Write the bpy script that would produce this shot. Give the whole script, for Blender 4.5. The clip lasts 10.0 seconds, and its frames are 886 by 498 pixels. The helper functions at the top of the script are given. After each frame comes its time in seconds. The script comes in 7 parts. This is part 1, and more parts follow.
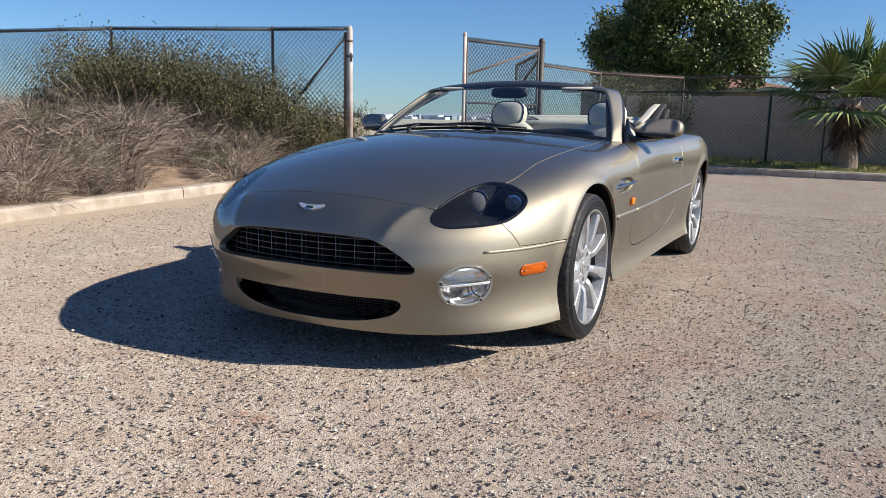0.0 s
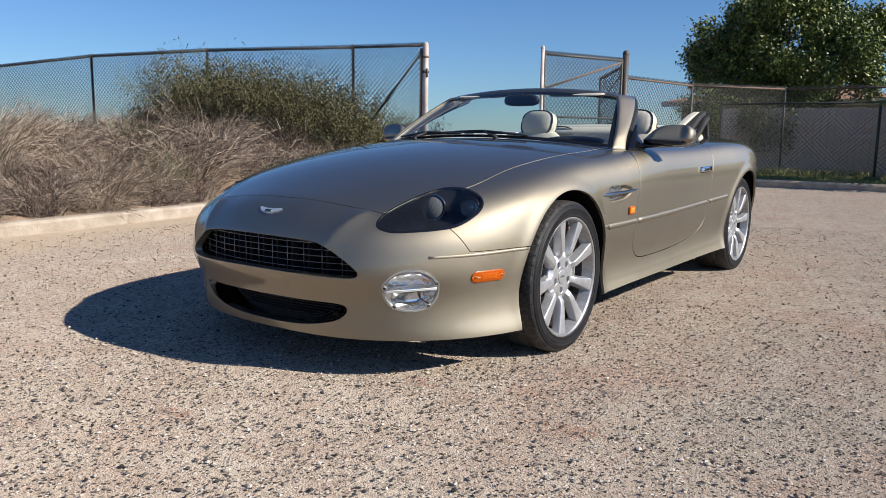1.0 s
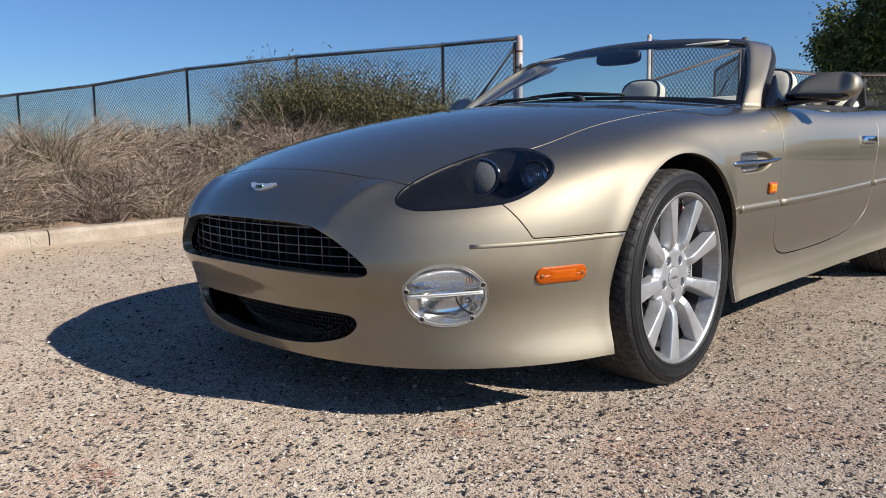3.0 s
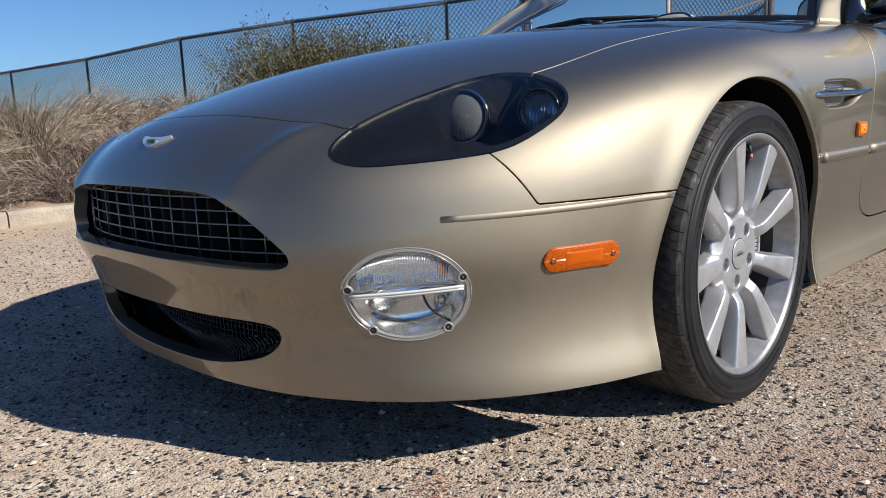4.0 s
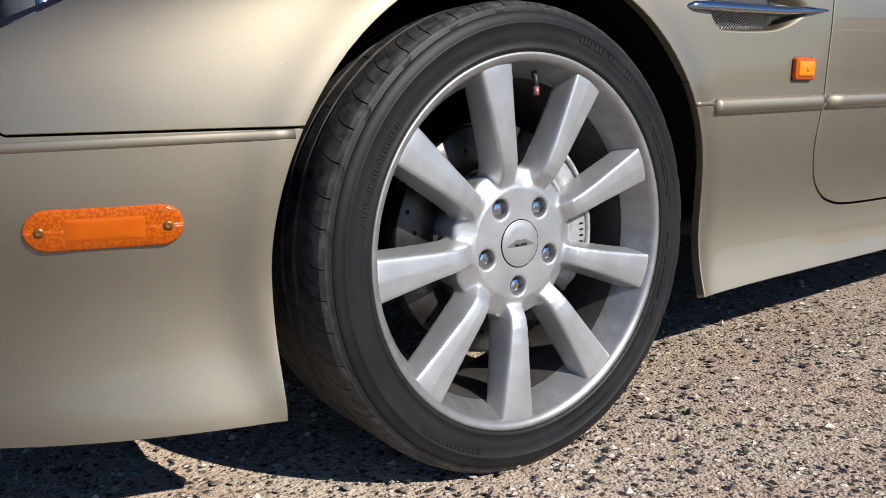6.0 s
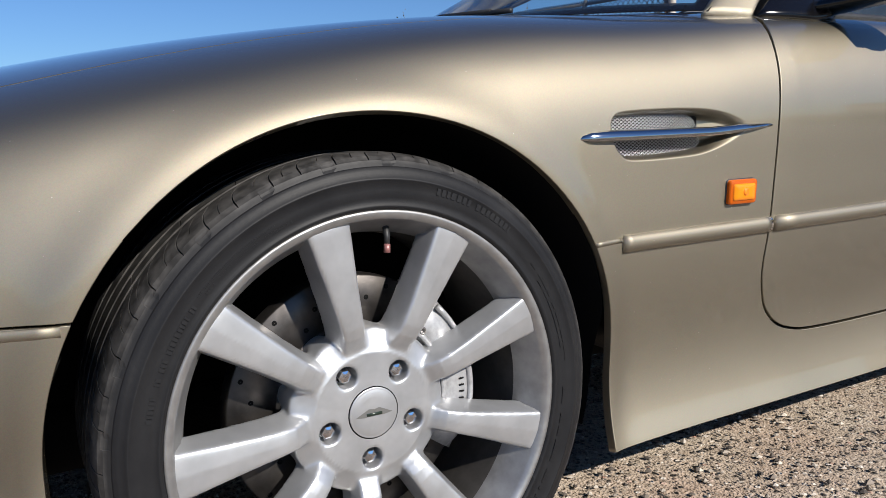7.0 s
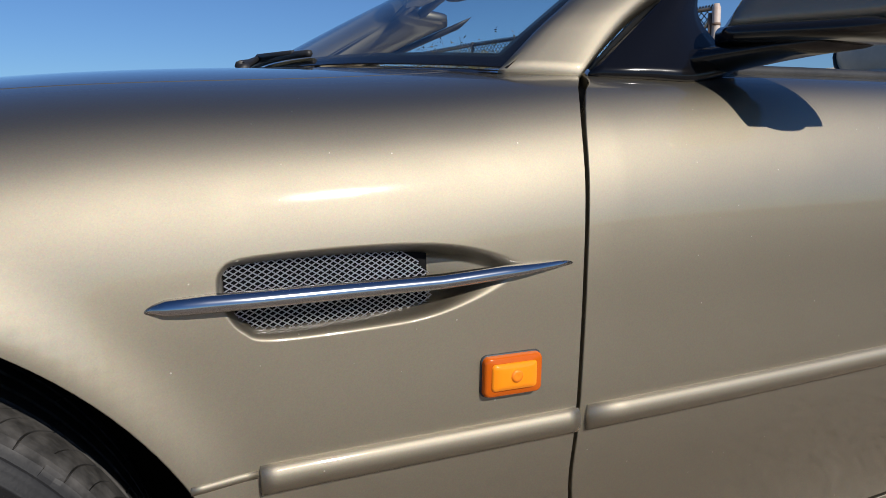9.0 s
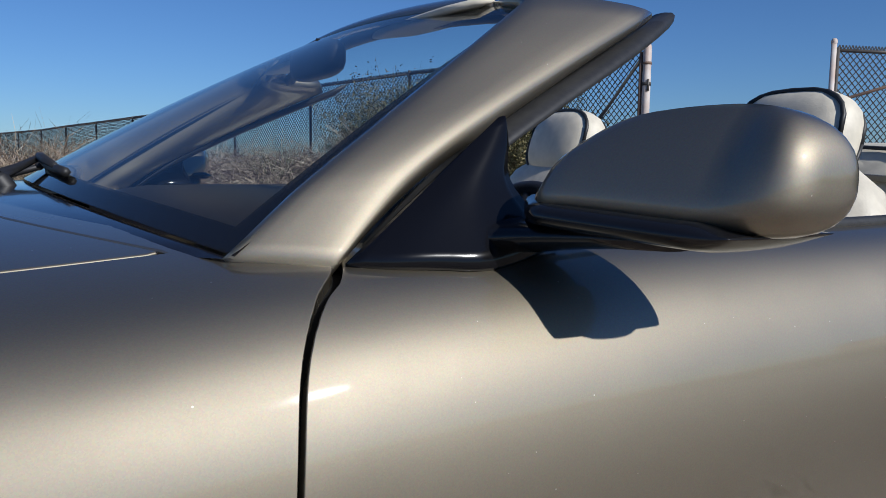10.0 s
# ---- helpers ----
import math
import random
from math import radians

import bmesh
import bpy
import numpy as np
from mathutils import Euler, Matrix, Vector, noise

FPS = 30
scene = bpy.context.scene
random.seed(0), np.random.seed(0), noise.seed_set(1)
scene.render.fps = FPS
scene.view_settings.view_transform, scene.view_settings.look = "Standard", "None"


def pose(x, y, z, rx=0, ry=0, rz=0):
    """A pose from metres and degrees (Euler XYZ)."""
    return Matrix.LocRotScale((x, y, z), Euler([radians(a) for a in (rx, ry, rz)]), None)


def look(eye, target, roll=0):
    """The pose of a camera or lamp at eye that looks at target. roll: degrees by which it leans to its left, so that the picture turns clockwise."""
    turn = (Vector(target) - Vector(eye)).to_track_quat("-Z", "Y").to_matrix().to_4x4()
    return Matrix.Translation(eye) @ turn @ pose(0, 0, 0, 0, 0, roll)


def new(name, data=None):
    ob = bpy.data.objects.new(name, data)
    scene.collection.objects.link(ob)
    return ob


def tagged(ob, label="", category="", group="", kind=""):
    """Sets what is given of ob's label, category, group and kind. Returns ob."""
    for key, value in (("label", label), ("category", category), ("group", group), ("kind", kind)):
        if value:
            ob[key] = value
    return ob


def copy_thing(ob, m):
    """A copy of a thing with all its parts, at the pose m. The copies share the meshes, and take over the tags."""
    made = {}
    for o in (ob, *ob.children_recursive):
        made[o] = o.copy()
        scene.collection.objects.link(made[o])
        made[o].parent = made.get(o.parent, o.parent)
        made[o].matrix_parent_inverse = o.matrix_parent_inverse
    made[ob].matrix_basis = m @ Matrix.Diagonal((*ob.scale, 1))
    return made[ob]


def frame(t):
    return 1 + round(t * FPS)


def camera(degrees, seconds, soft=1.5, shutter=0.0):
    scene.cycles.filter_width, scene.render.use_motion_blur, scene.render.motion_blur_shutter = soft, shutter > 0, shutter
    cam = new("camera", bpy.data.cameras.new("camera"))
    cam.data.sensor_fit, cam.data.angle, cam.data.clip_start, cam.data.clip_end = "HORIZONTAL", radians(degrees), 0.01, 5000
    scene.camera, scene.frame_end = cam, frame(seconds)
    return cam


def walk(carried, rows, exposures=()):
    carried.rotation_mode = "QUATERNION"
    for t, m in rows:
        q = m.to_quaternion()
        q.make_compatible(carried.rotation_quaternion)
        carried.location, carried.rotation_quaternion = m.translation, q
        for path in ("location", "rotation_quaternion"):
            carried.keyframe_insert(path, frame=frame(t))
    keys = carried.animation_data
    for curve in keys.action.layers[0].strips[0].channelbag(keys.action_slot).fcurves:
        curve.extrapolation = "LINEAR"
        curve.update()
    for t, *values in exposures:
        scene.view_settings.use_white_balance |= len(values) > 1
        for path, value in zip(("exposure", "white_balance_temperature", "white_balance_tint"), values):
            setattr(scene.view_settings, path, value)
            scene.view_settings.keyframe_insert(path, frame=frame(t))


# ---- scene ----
cam = camera(60.6, 10.0, soft=0.75)
PATH = [
    (0, (1.806, -3.247, 0.962), (0.896, -1.5, 0.619), 1.1),
    (0.5, (2.077, -3.084, 0.94), (1.032, -1.411, 0.611), 1.0),
    (1, (2.294, -2.896, 0.919), (1.134, -1.295, 0.616), 0.7),
    (1.5, (2.447, -2.782, 0.888), (1.197, -1.245, 0.612), 0.4),
    (2, (2.376, -2.632, 0.823), (1.059, -1.148, 0.567), 0.0),
    (2.5, (2.102, -2.359, 0.746), (0.743, -0.913, 0.493), -0.2),
    (2.7, (2.018, -2.262, 0.734), (0.649, -0.827, 0.478), -0.3),
    (3.8, (1.572, -1.681, 0.644), (0.183, -0.277, 0.325), -2.5),
    (4, (1.523, -1.587, 0.631), (0.123, -0.199, 0.292), -2.5),
    (4.5, (1.563, -1.338, 0.573), (0.122, -0.001, 0.203), -2.9),
    (5, (1.638, -1.093, 0.542), (0.14, 0.173, 0.153), -2.6),
    (5.2, (1.639, -1.005, 0.526), (0.114, 0.23, 0.137), -2.6),
    (6.3, (1.617, -0.585, 0.494), (-0.026, 0.507, 0.167), -1.5),
    (6.5, (1.632, -0.522, 0.529), (-0.036, 0.536, 0.213), -1.7),
    (7, (1.664, -0.374, 0.664), (-0.046, 0.617, 0.354), -1.5),
    (7.5, (1.655, -0.211, 0.728), (-0.088, 0.721, 0.425), -1.8),
    (8, (1.571, -0.046, 0.749), (-0.188, 0.851, 0.429), -1.2),
    (8.5, (1.512, 0.084, 0.739), (-0.261, 0.956, 0.428), -0.8),
    (9, (1.469, 0.268, 0.77), (-0.318, 1.124, 0.498), -0.5),
    (9.5, (1.439, 0.418, 0.883), (-0.326, 1.32, 0.618), 0.2),
    (10, (1.346, 0.544, 0.928), (-0.381, 1.529, 0.706), 0.7),
]
walk(cam, [(t, look(eye, target, roll)) for t, eye, target, roll in PATH], [(0.0, 0.72, 6350, 10), (1.0, 0.65, 6350, 10), (2.6, 0.54, 6400, 10), (5.0, 0.48, 6250, 10), (7.5, 0.48, 6300, 10), (9.0, 0.22, 6300, 10), (9.5, 0.16, 6100, 10), (10.0, 0.1, 5850, 10)])

SUN = Vector((1.364, 0.344, 0.92)).normalized()  # towards the sun

world = bpy.data.worlds.new("sky")
scene.world = world
world.use_nodes = True
wn = world.node_tree.nodes
wl = world.node_tree.links
sky = wn.new("ShaderNodeTexSky")
sky.sky_type = "NISHITA"
sky.sun_disc = False
sky.sun_elevation = math.asin(SUN.z)
sky.sun_rotation = math.atan2(SUN.x, SUN.y)
sky.altitude = 60
sky.air_density, sky.dust_density, sky.ozone_density = 1.0, 0.1, 1.6
wn["Background"].inputs["Strength"].default_value = 0.052
# clear coastal air: a little deeper blue than the model's
tone = wn.new("ShaderNodeMix")
tone.data_type, tone.blend_type = "RGBA", "MULTIPLY"
tone.inputs[0].default_value = 1.0
tone.inputs[7].default_value = (0.63, 0.92, 1.36, 1)
wl.new(sky.outputs["Color"], tone.inputs[6])
wl.new(tone.outputs[2], wn["Background"].inputs["Color"])

sun = new("sun", bpy.data.lights.new("sun", "SUN"))
sun.data.energy = 5.0
sun.data.angle = radians(0.53)
sun.data.color = (1.0, 0.93, 0.83)
sun.matrix_world = look((0, 0, 30), Vector((0, 0, 30)) - SUN)


# ---------- materials ----------
def material(name, colour=(0.5, 0.5, 0.5), rough=0.5, metal=0.0, coat=0.0, coat_rough=0.03, spec=0.5):
    m = bpy.data.materials.new(name)
    m.use_nodes = True
    b = m.node_tree.nodes["Principled BSDF"]
    b.inputs["Base Color"].default_value = (*colour, 1)
    b.inputs["Roughness"].default_value = rough
    b.inputs["Metallic"].default_value = metal
    b.inputs["Coat Weight"].default_value = coat
    b.inputs["Coat Roughness"].default_value = coat_rough
    b.inputs["Specular IOR Level"].default_value = spec
    return m


def node(m, kind, **kw):
    n = m.node_tree.nodes.new(kind)
    for k, v in kw.items():
        if k in n.inputs:
            n.inputs[k].default_value = v
    return n


def link(m, a, b):
    m.node_tree.links.new(a, b)


def bsdf(m):
    return m.node_tree.nodes["Principled BSDF"]


def coords(m, scale=(1, 1, 1)):
    c = node(m, "ShaderNodeTexCoord")
    p = node(m, "ShaderNodeMapping")
    p.inputs["Scale"].default_value = scale
    link(m, c.outputs["Object"], p.inputs["Vector"])
    return p.outputs["Vector"]


def noise_tex(m, vec, scale, detail=3.0, rough=0.55):
    n = node(m, "ShaderNodeTexNoise")
    n.inputs["Scale"].default_value = scale
    n.inputs["Detail"].default_value = detail
    n.inputs["Roughness"].default_value = rough
    link(m, vec, n.inputs["Vector"])
    return n.outputs["Fac"]


def ramp(m, fac, stops):
    r = node(m, "ShaderNodeValToRGB")
    e = r.color_ramp.elements
    while len(e) < len(stops):
        e.new(0.5)
    for el, (p, c) in zip(e, stops):
        el.position = p
        el.color = (*c, 1) if len(c) == 3 else c
    link(m, fac, r.inputs["Fac"])
    return r.outputs["Color"]


def mix(m, fac, a, b, blend="MIX"):
    n = node(m, "ShaderNodeMix")
    n.data_type, n.blend_type = "RGBA", blend
    for sock, v in (("Factor", fac), ("A", a), ("B", b)):
        i = next(s for s in n.inputs if s.name == sock and (s.type == "RGBA" or sock == "Factor") and s.enabled)
        if hasattr(v, "links"):
            link(m, v, i)
        elif sock == "Factor":
            i.default_value = v
        else:
            i.default_value = (*v, 1)
    return next(o for o in n.outputs if o.type == "RGBA")


def bump(m, height, strength=0.3, distance=0.01, to="Normal"):
    b = node(m, "ShaderNodeBump")
    b.inputs["Strength"].default_value = strength
    b.inputs["Distance"].default_value = distance
    link(m, height, b.inputs["Height"])
    link(m, b.outputs["Normal"], bsdf(m).inputs[to])
    return b


def mottled(name, c1, c2, scale=6.0, rough=0.8, bump_scale=60.0, bump_strength=0.3, bump_dist=0.004, metal=0.0, spec=0.4):
    """A surface that wanders between two colours at two scales, with fine relief."""
    m = material(name, c1, rough, metal, spec=spec)
    v = coords(m)
    a, b = noise_tex(m, v, scale, 4), noise_tex(m, v, scale * 7, 3)
    col = mix(m, ramp(m, a, ((0.35, (0, 0, 0)), (0.65, (1, 1, 1)))), c1, c2)
    col = mix(m, 0.35, col, ramp(m, b, ((0.3, tuple(x * 0.6 for x in c1)), (0.7, tuple(min(1, x * 1.25) for x in c2)))))
    link(m, col, bsdf(m).inputs["Base Color"])
    bump(m, noise_tex(m, v, bump_scale, 4), bump_strength, bump_dist)
    return m


def paint_material():
    """Champagne-bronze metallic car paint: a satin flake layer under clear lacquer, a little dusty."""
    m = material("bronze_metallic_paint", (0.23, 0.2, 0.15), 0.54)
    nt = m.node_tree
    nt.nodes.remove(bsdf(m))
    out = next(n for n in nt.nodes if n.type == "OUTPUT_MATERIAL")
    v = coords(m)
    flake = node(m, "ShaderNodeTexVoronoi")
    flake.inputs["Scale"].default_value = 900
    link(m, v, flake.inputs["Vector"])
    tone = noise_tex(m, v, 1.6, 3)
    c = mix(m, ramp(m, tone, ((0.35, (0, 0, 0)), (0.65, (1, 1, 1)))), PAINT_1, PAINT_2)
    c = mix(m, 0.06, c, flake.outputs["Color"], "OVERLAY")
    # sparse pale specks of grit
    grit_tex = node(m, "ShaderNodeTexVoronoi")
    grit_tex.inputs["Scale"].default_value = 45
    link(m, v, grit_tex.inputs["Vector"])
    c = mix(m, ramp(m, grit_tex.outputs["Distance"], ((0.028, (0.55,) * 3), (0.04, (0, 0, 0)))), c, (0.6, 0.57, 0.5))
    dust = noise_tex(m, v, 9, 5, 0.65)
    metal = node(m, "ShaderNodeBsdfAnisotropic")
    metal.distribution = "BECKMANN"
    link(m, c, metal.inputs["Color"])
    link(m, ramp(m, dust, ((0.3, (0.48,) * 3), (0.75, (0.53,) * 3))), metal.inputs["Roughness"])
    broad = node(m, "ShaderNodeBsdfAnisotropic")
    broad.distribution = "BECKMANN"
    broad.inputs["Roughness"].default_value = 0.68
    link(m, c, broad.inputs["Color"])
    lobes = node(m, "ShaderNodeMixShader")
    lobes.inputs["Fac"].default_value = 0.58
    link(m, metal.outputs[0], lobes.inputs[1])
    link(m, broad.outputs[0], lobes.inputs[2])
    flat = node(m, "ShaderNodeBsdfDiffuse")
    link(m, c, flat.inputs["Color"])
    body_mix = node(m, "ShaderNodeMixShader")
    body_mix.inputs["Fac"].default_value = 0.12
    link(m, lobes.outputs[0], body_mix.inputs[1])
    link(m, flat.outputs[0], body_mix.inputs[2])
    coat = node(m, "ShaderNodeBsdfAnisotropic")
    coat.inputs["Color"].default_value = (1, 1, 1, 1)
    link(m, ramp(m, dust, ((0.35, (0.02,) * 3), (0.8, (0.075,) * 3))), coat.inputs["Roughness"])
    fr = node(m, "ShaderNodeFresnel")
    fr.inputs["IOR"].default_value = 1.6
    full = node(m, "ShaderNodeMixShader")
    link(m, fr.outputs[0], full.inputs["Fac"])
    link(m, body_mix.outputs[0], full.inputs[1])
    link(m, coat.outputs[0], full.inputs[2])
    link(m, full.outputs[0], out.inputs["Surface"])
    return m


PAINT_1, PAINT_2 = (0.252, 0.222, 0.166), (0.275, 0.242, 0.181)
PAINT = paint_material()
BLACK = material("matt_black_plastic", (0.012, 0.012, 0.013), 0.55)
VOID = material("unlit_black_cavity", (0.006, 0.006, 0.006), 0.9, spec=0.1)
GLOSS_BLACK = material("gloss_black_plastic", (0.008, 0.008, 0.01), 0.12, coat=0.4)
TRIM_BLACK = mottled("black_rubber_trim", (0.015, 0.015, 0.016), (0.03, 0.03, 0.03), 20, 0.5, 300, 0.15, 0.001)
CHROME = material("polished_chrome", (0.78, 0.78, 0.8), 0.07, 1.0)
STEEL = mottled("cast_steel", (0.16, 0.15, 0.14), (0.28, 0.26, 0.24), 30, 0.4, 200, 0.2, 0.001, metal=0.9)


def glass_material(name, tint=(1, 1, 1), rough=0.0, ior=1.45):
    m = material(name, tint, rough)
    b = bsdf(m)
    b.inputs["Transmission Weight"].default_value = 1.0
    b.inputs["IOR"].default_value = ior
    return m


def pane_material(name, tint, gloss=0.06):
    """A thin pane: clear along the ray, with a mirror share that grows at grazing angles."""
    m = bpy.data.materials.new(name)
    m.use_nodes = True
    nt = m.node_tree
    nt.nodes.clear()
    out = nt.nodes.new("ShaderNodeOutputMaterial")
    tr = nt.nodes.new("ShaderNodeBsdfTransparent")
    tr.inputs["Color"].default_value = (*tint, 1)
    gl = nt.nodes.new("ShaderNodeBsdfGlossy")
    gl.inputs["Roughness"].default_value = 0.01
    fr = nt.nodes.new("ShaderNodeFresnel")
    fr.inputs["IOR"].default_value = 1.5
    mx = nt.nodes.new("ShaderNodeMixShader")
    nt.links.new(fr.outputs["Fac"], mx.inputs["Fac"])
    nt.links.new(tr.outputs[0], mx.inputs[1])
    nt.links.new(gl.outputs[0], mx.inputs[2])
    nt.links.new(mx.outputs[0], out.inputs["Surface"])
    return m


WINDSCREEN_GLASS = pane_material("windscreen_glass", (0.86, 0.93, 0.92))
LENS_GLASS = pane_material("clear_lens", (0.96, 0.97, 0.98))


# ---------- mesh helpers ----------
def put(name, mesh, mat, parent=None, label="", m=None):
    ob = new(name, mesh)
    for x in (mat if isinstance(mat, (list, tuple)) else [mat]):
        mesh.materials.append(x)
    if parent is not None:
        ob.parent = parent
    if m is not None:
        ob.matrix_basis = m
    if label:
        ob["label"] = label
    return ob


def part(name, bm, mat, parent=None, label="", smooth=True, m=None):
    """Links a bmesh as one mesh object under a thing or a part."""
    me = bpy.data.meshes.new(name)
    bm.to_mesh(me)
    bm.free()
    if smooth:
        me.shade_smooth()
    return put(name, me, mat, parent, label, m)


def mesh_of(name, verts, faces, normals=None, smooth=True):
    me = bpy.data.meshes.new(name)
    me.from_pydata([tuple(map(float, v)) for v in verts], [], [tuple(map(int, f)) for f in faces])
    if smooth:
        me.shade_smooth()
    if normals is not None:
        me.normals_split_custom_set_from_vertices([tuple(map(float, n)) for n in normals])
    return me


def empty(name, loc=(0, 0, 0)):
    ob = new(name)
    ob.location = loc
    ob.empty_display_size = 0.1
    return ob


def box(bm, x0, y0, z0, x1, y1, z1, bevel=0.0, segments=2):
    r = bmesh.ops.create_cube(bm, size=1, matrix=Matrix.Translation(((x0 + x1) / 2, (y0 + y1) / 2, (z0 + z1) / 2)) @ Matrix.Diagonal((abs(x1 - x0), abs(y1 - y0), abs(z1 - z0), 1)))
    if bevel:
        edges = list({e for v in r["verts"] for e in v.link_edges})
        bmesh.ops.bevel(bm, geom=edges, offset=bevel, segments=segments, affect="EDGES", profile=0.5)
    return bm


def tube(bm, points, radius, sides=8, cap=True):
    """A round bar along points; radius is one number or one for each point."""
    pts = [Vector(p) for p in points]
    rad = radius if isinstance(radius, (list, tuple)) else [radius] * len(pts)
    rings = []
    up = Vector((0, 0, 1))
    for i, p in enumerate(pts):
        d = (pts[min(i + 1, len(pts) - 1)] - pts[max(i - 1, 0)]).normalized()
        a = d.cross(up if abs(d.z) < 0.95 else Vector((1, 0, 0))).normalized()
        b = d.cross(a)
        rings.append([bm.verts.new(p + rad[i] * (math.cos(2 * math.pi * k / sides) * a + math.sin(2 * math.pi * k / sides) * b)) for k in range(sides)])
    for r0, r1 in zip(rings, rings[1:]):
        for k in range(sides):
            bm.faces.new((r0[k], r0[(k + 1) % sides], r1[(k + 1) % sides], r1[k]))
    if cap:
        bm.faces.new(rings[0][::-1])
        bm.faces.new(rings[-1])
    return bm


def lathe(bm, profile, m, steps=48, closed=False):
    """Turns a profile of (radius, along) round the axis of m's own x."""
    rings = []
    for r, a in profile:
        rings.append([bm.verts.new(m @ Vector((a, r * math.cos(2 * math.pi * k / steps), r * math.sin(2 * math.pi * k / steps)))) for k in range(steps)])
    pairs = list(zip(rings, rings[1:])) + ([(rings[-1], rings[0])] if closed else [])
    for r0, r1 in pairs:
        for k in range(steps):
            bm.faces.new((r0[k], r0[(k + 1) % steps], r1[(k + 1) % steps], r1[k]))
    return bm


def grid_faces(nu, nv, wrap=False):
    out = []
    for i in range(nu - 1):
        for j in range(nv if wrap else nv - 1):
            j2 = (j + 1) % nv
            out.append((i * nv + j, i * nv + j2, (i + 1) * nv + j2, (i + 1) * nv + j))
    return out

# ---------- the car's outer skin ----------
def spline(xs, ys):
    """Natural cubic spline through (xs, ys), straight beyond its ends."""
    xs, ys = np.array(xs, float), np.array(ys, float)
    n, h = len(xs), np.diff(xs)
    A, r = np.eye(n), np.zeros(n)
    for i in range(1, n - 1):
        A[i, i - 1:i + 2] = h[i - 1], 2 * (h[i - 1] + h[i]), h[i]
        r[i] = 6 * ((ys[i + 1] - ys[i]) / h[i] - (ys[i] - ys[i - 1]) / h[i - 1])
    m = np.linalg.solve(A, r)

    def at(x):
        x = np.asarray(x, float)
        xc = np.clip(x, xs[0], xs[-1])
        i = np.clip(np.searchsorted(xs, xc) - 1, 0, n - 2)
        d, a, b = h[i], xs[i + 1] - xc, xc - xs[i]
        y = (m[i] * a ** 3 + m[i + 1] * b ** 3) / (6 * d) + (ys[i] / d - m[i] * d / 6) * a + (ys[i + 1] / d - m[i + 1] * d / 6) * b
        lo = (ys[1] - ys[0]) / h[0] - h[0] * m[1] / 6
        hi = (ys[-1] - ys[-2]) / h[-1] + h[-1] * m[-2] / 6
        return y + np.where(x < xs[0], (x - xs[0]) * lo, 0) + np.where(x > xs[-1], (x - xs[-1]) * hi, 0)
    return at


def smax(a, b, k):
    return 0.5 * (a + b + np.sqrt((a - b) ** 2 + k * k))


HOOD_MID = spline((-1.0, -0.89, -0.75, -0.5, -0.2, 0.1, 0.4, 0.75, 2.2, 2.7, 3.2, 3.7), (0.564, 0.643, 0.697, 0.765, 0.826, 0.867, 0.894, 0.901, 0.933, 0.949, 0.935, 0.875))
FENDER = spline((-1.0, -0.8, -0.6, -0.4, -0.2, 0.0, 0.25, 0.5, 0.8, 1.4, 2.0, 2.5, 3.0, 3.7), (0.545, 0.610, 0.675, 0.730, 0.774, 0.812, 0.844, 0.855, 0.873, 0.884, 0.898, 0.914, 0.909, 0.869))
INSET = spline((0.1, 0.16, 0.22, 0.3, 0.4, 0.5, 0.6, 0.7, 0.8, 0.9), (0.010, 0.011, 0.027, 0.036, 0.024, 0.009, -0.000, -0.009, 0.001, 0.034))
NOSE = spline((0.1, 0.17, 0.25, 0.33, 0.4, 0.47, 0.54, 0.62, 0.7), (0.908, 0.933, 0.953, 0.983, 1.020, 1.025, 1.025, 1.000, 0.974))
TAIL = spline((0.1, 0.3, 0.5, 0.7, 0.9), (1.0, 1.06, 1.08, 1.05, 1.0))
HALF = spline((-0.3, 0.0, 0.3, 0.7, 1.4, 2.0, 2.5, 2.9), (0.897, 0.891, 0.883, 0.889, 0.887, 0.896, 0.915, 0.914))


def body(p):
    """Below zero inside the car's outer skin; p holds columns x, y, z."""
    x, y, z = np.abs(p[:, 0]), p[:, 1], p[:, 2]
    a = HALF(np.maximum(y, -0.3)) - INSET(z)
    nose, tail = np.maximum(-y, 0) / NOSE(z), np.maximum(y - 2.55, 0) / TAIL(z)
    n = 2.6
    side = ((x / a) ** n + nose ** n + tail ** n + 1e-12) ** (1 / n) * a - a
    # rolled lips round the wheel openings
    for cy, r0 in ((0.0, 0.372), (2.591, 0.372)):
        r = np.sqrt((y - cy) ** 2 + (z - 0.322) ** 2)
        side = side - 0.0095 * np.exp(-((r - r0) / 0.034) ** 2) * (z > 0.1)
    mid, edge = HOOD_MID(y), FENDER(y)
    u = np.clip(x / 0.7, 0, 1.6)
    top = mid + (edge - mid) * u ** 2
    # swelling of the grille surround running back into the bonnet
    g = np.exp(-((y + 0.98) / 0.2) ** 2)
    top = top + 0.02 * g * np.exp(-(x / 0.30) ** 4)
    f = smax(side, (z - top) * 0.88, np.interp(y, (-0.3, 0.2, 0.75), (0.13, 0.12, 0.09)))
    # ridge that runs from the corner of the grille up towards the headlight
    fade = np.clip((-0.74 - y) / 0.09, 0, 1) * np.clip((z - 0.47) / 0.05, 0, 1)
    fade = fade * fade * (3 - 2 * fade)
    return f - 0.009 * fade * np.exp(-(np.abs(x - 0.366 - 0.43 * (y + 0.905)) / 0.04) ** 1.5)


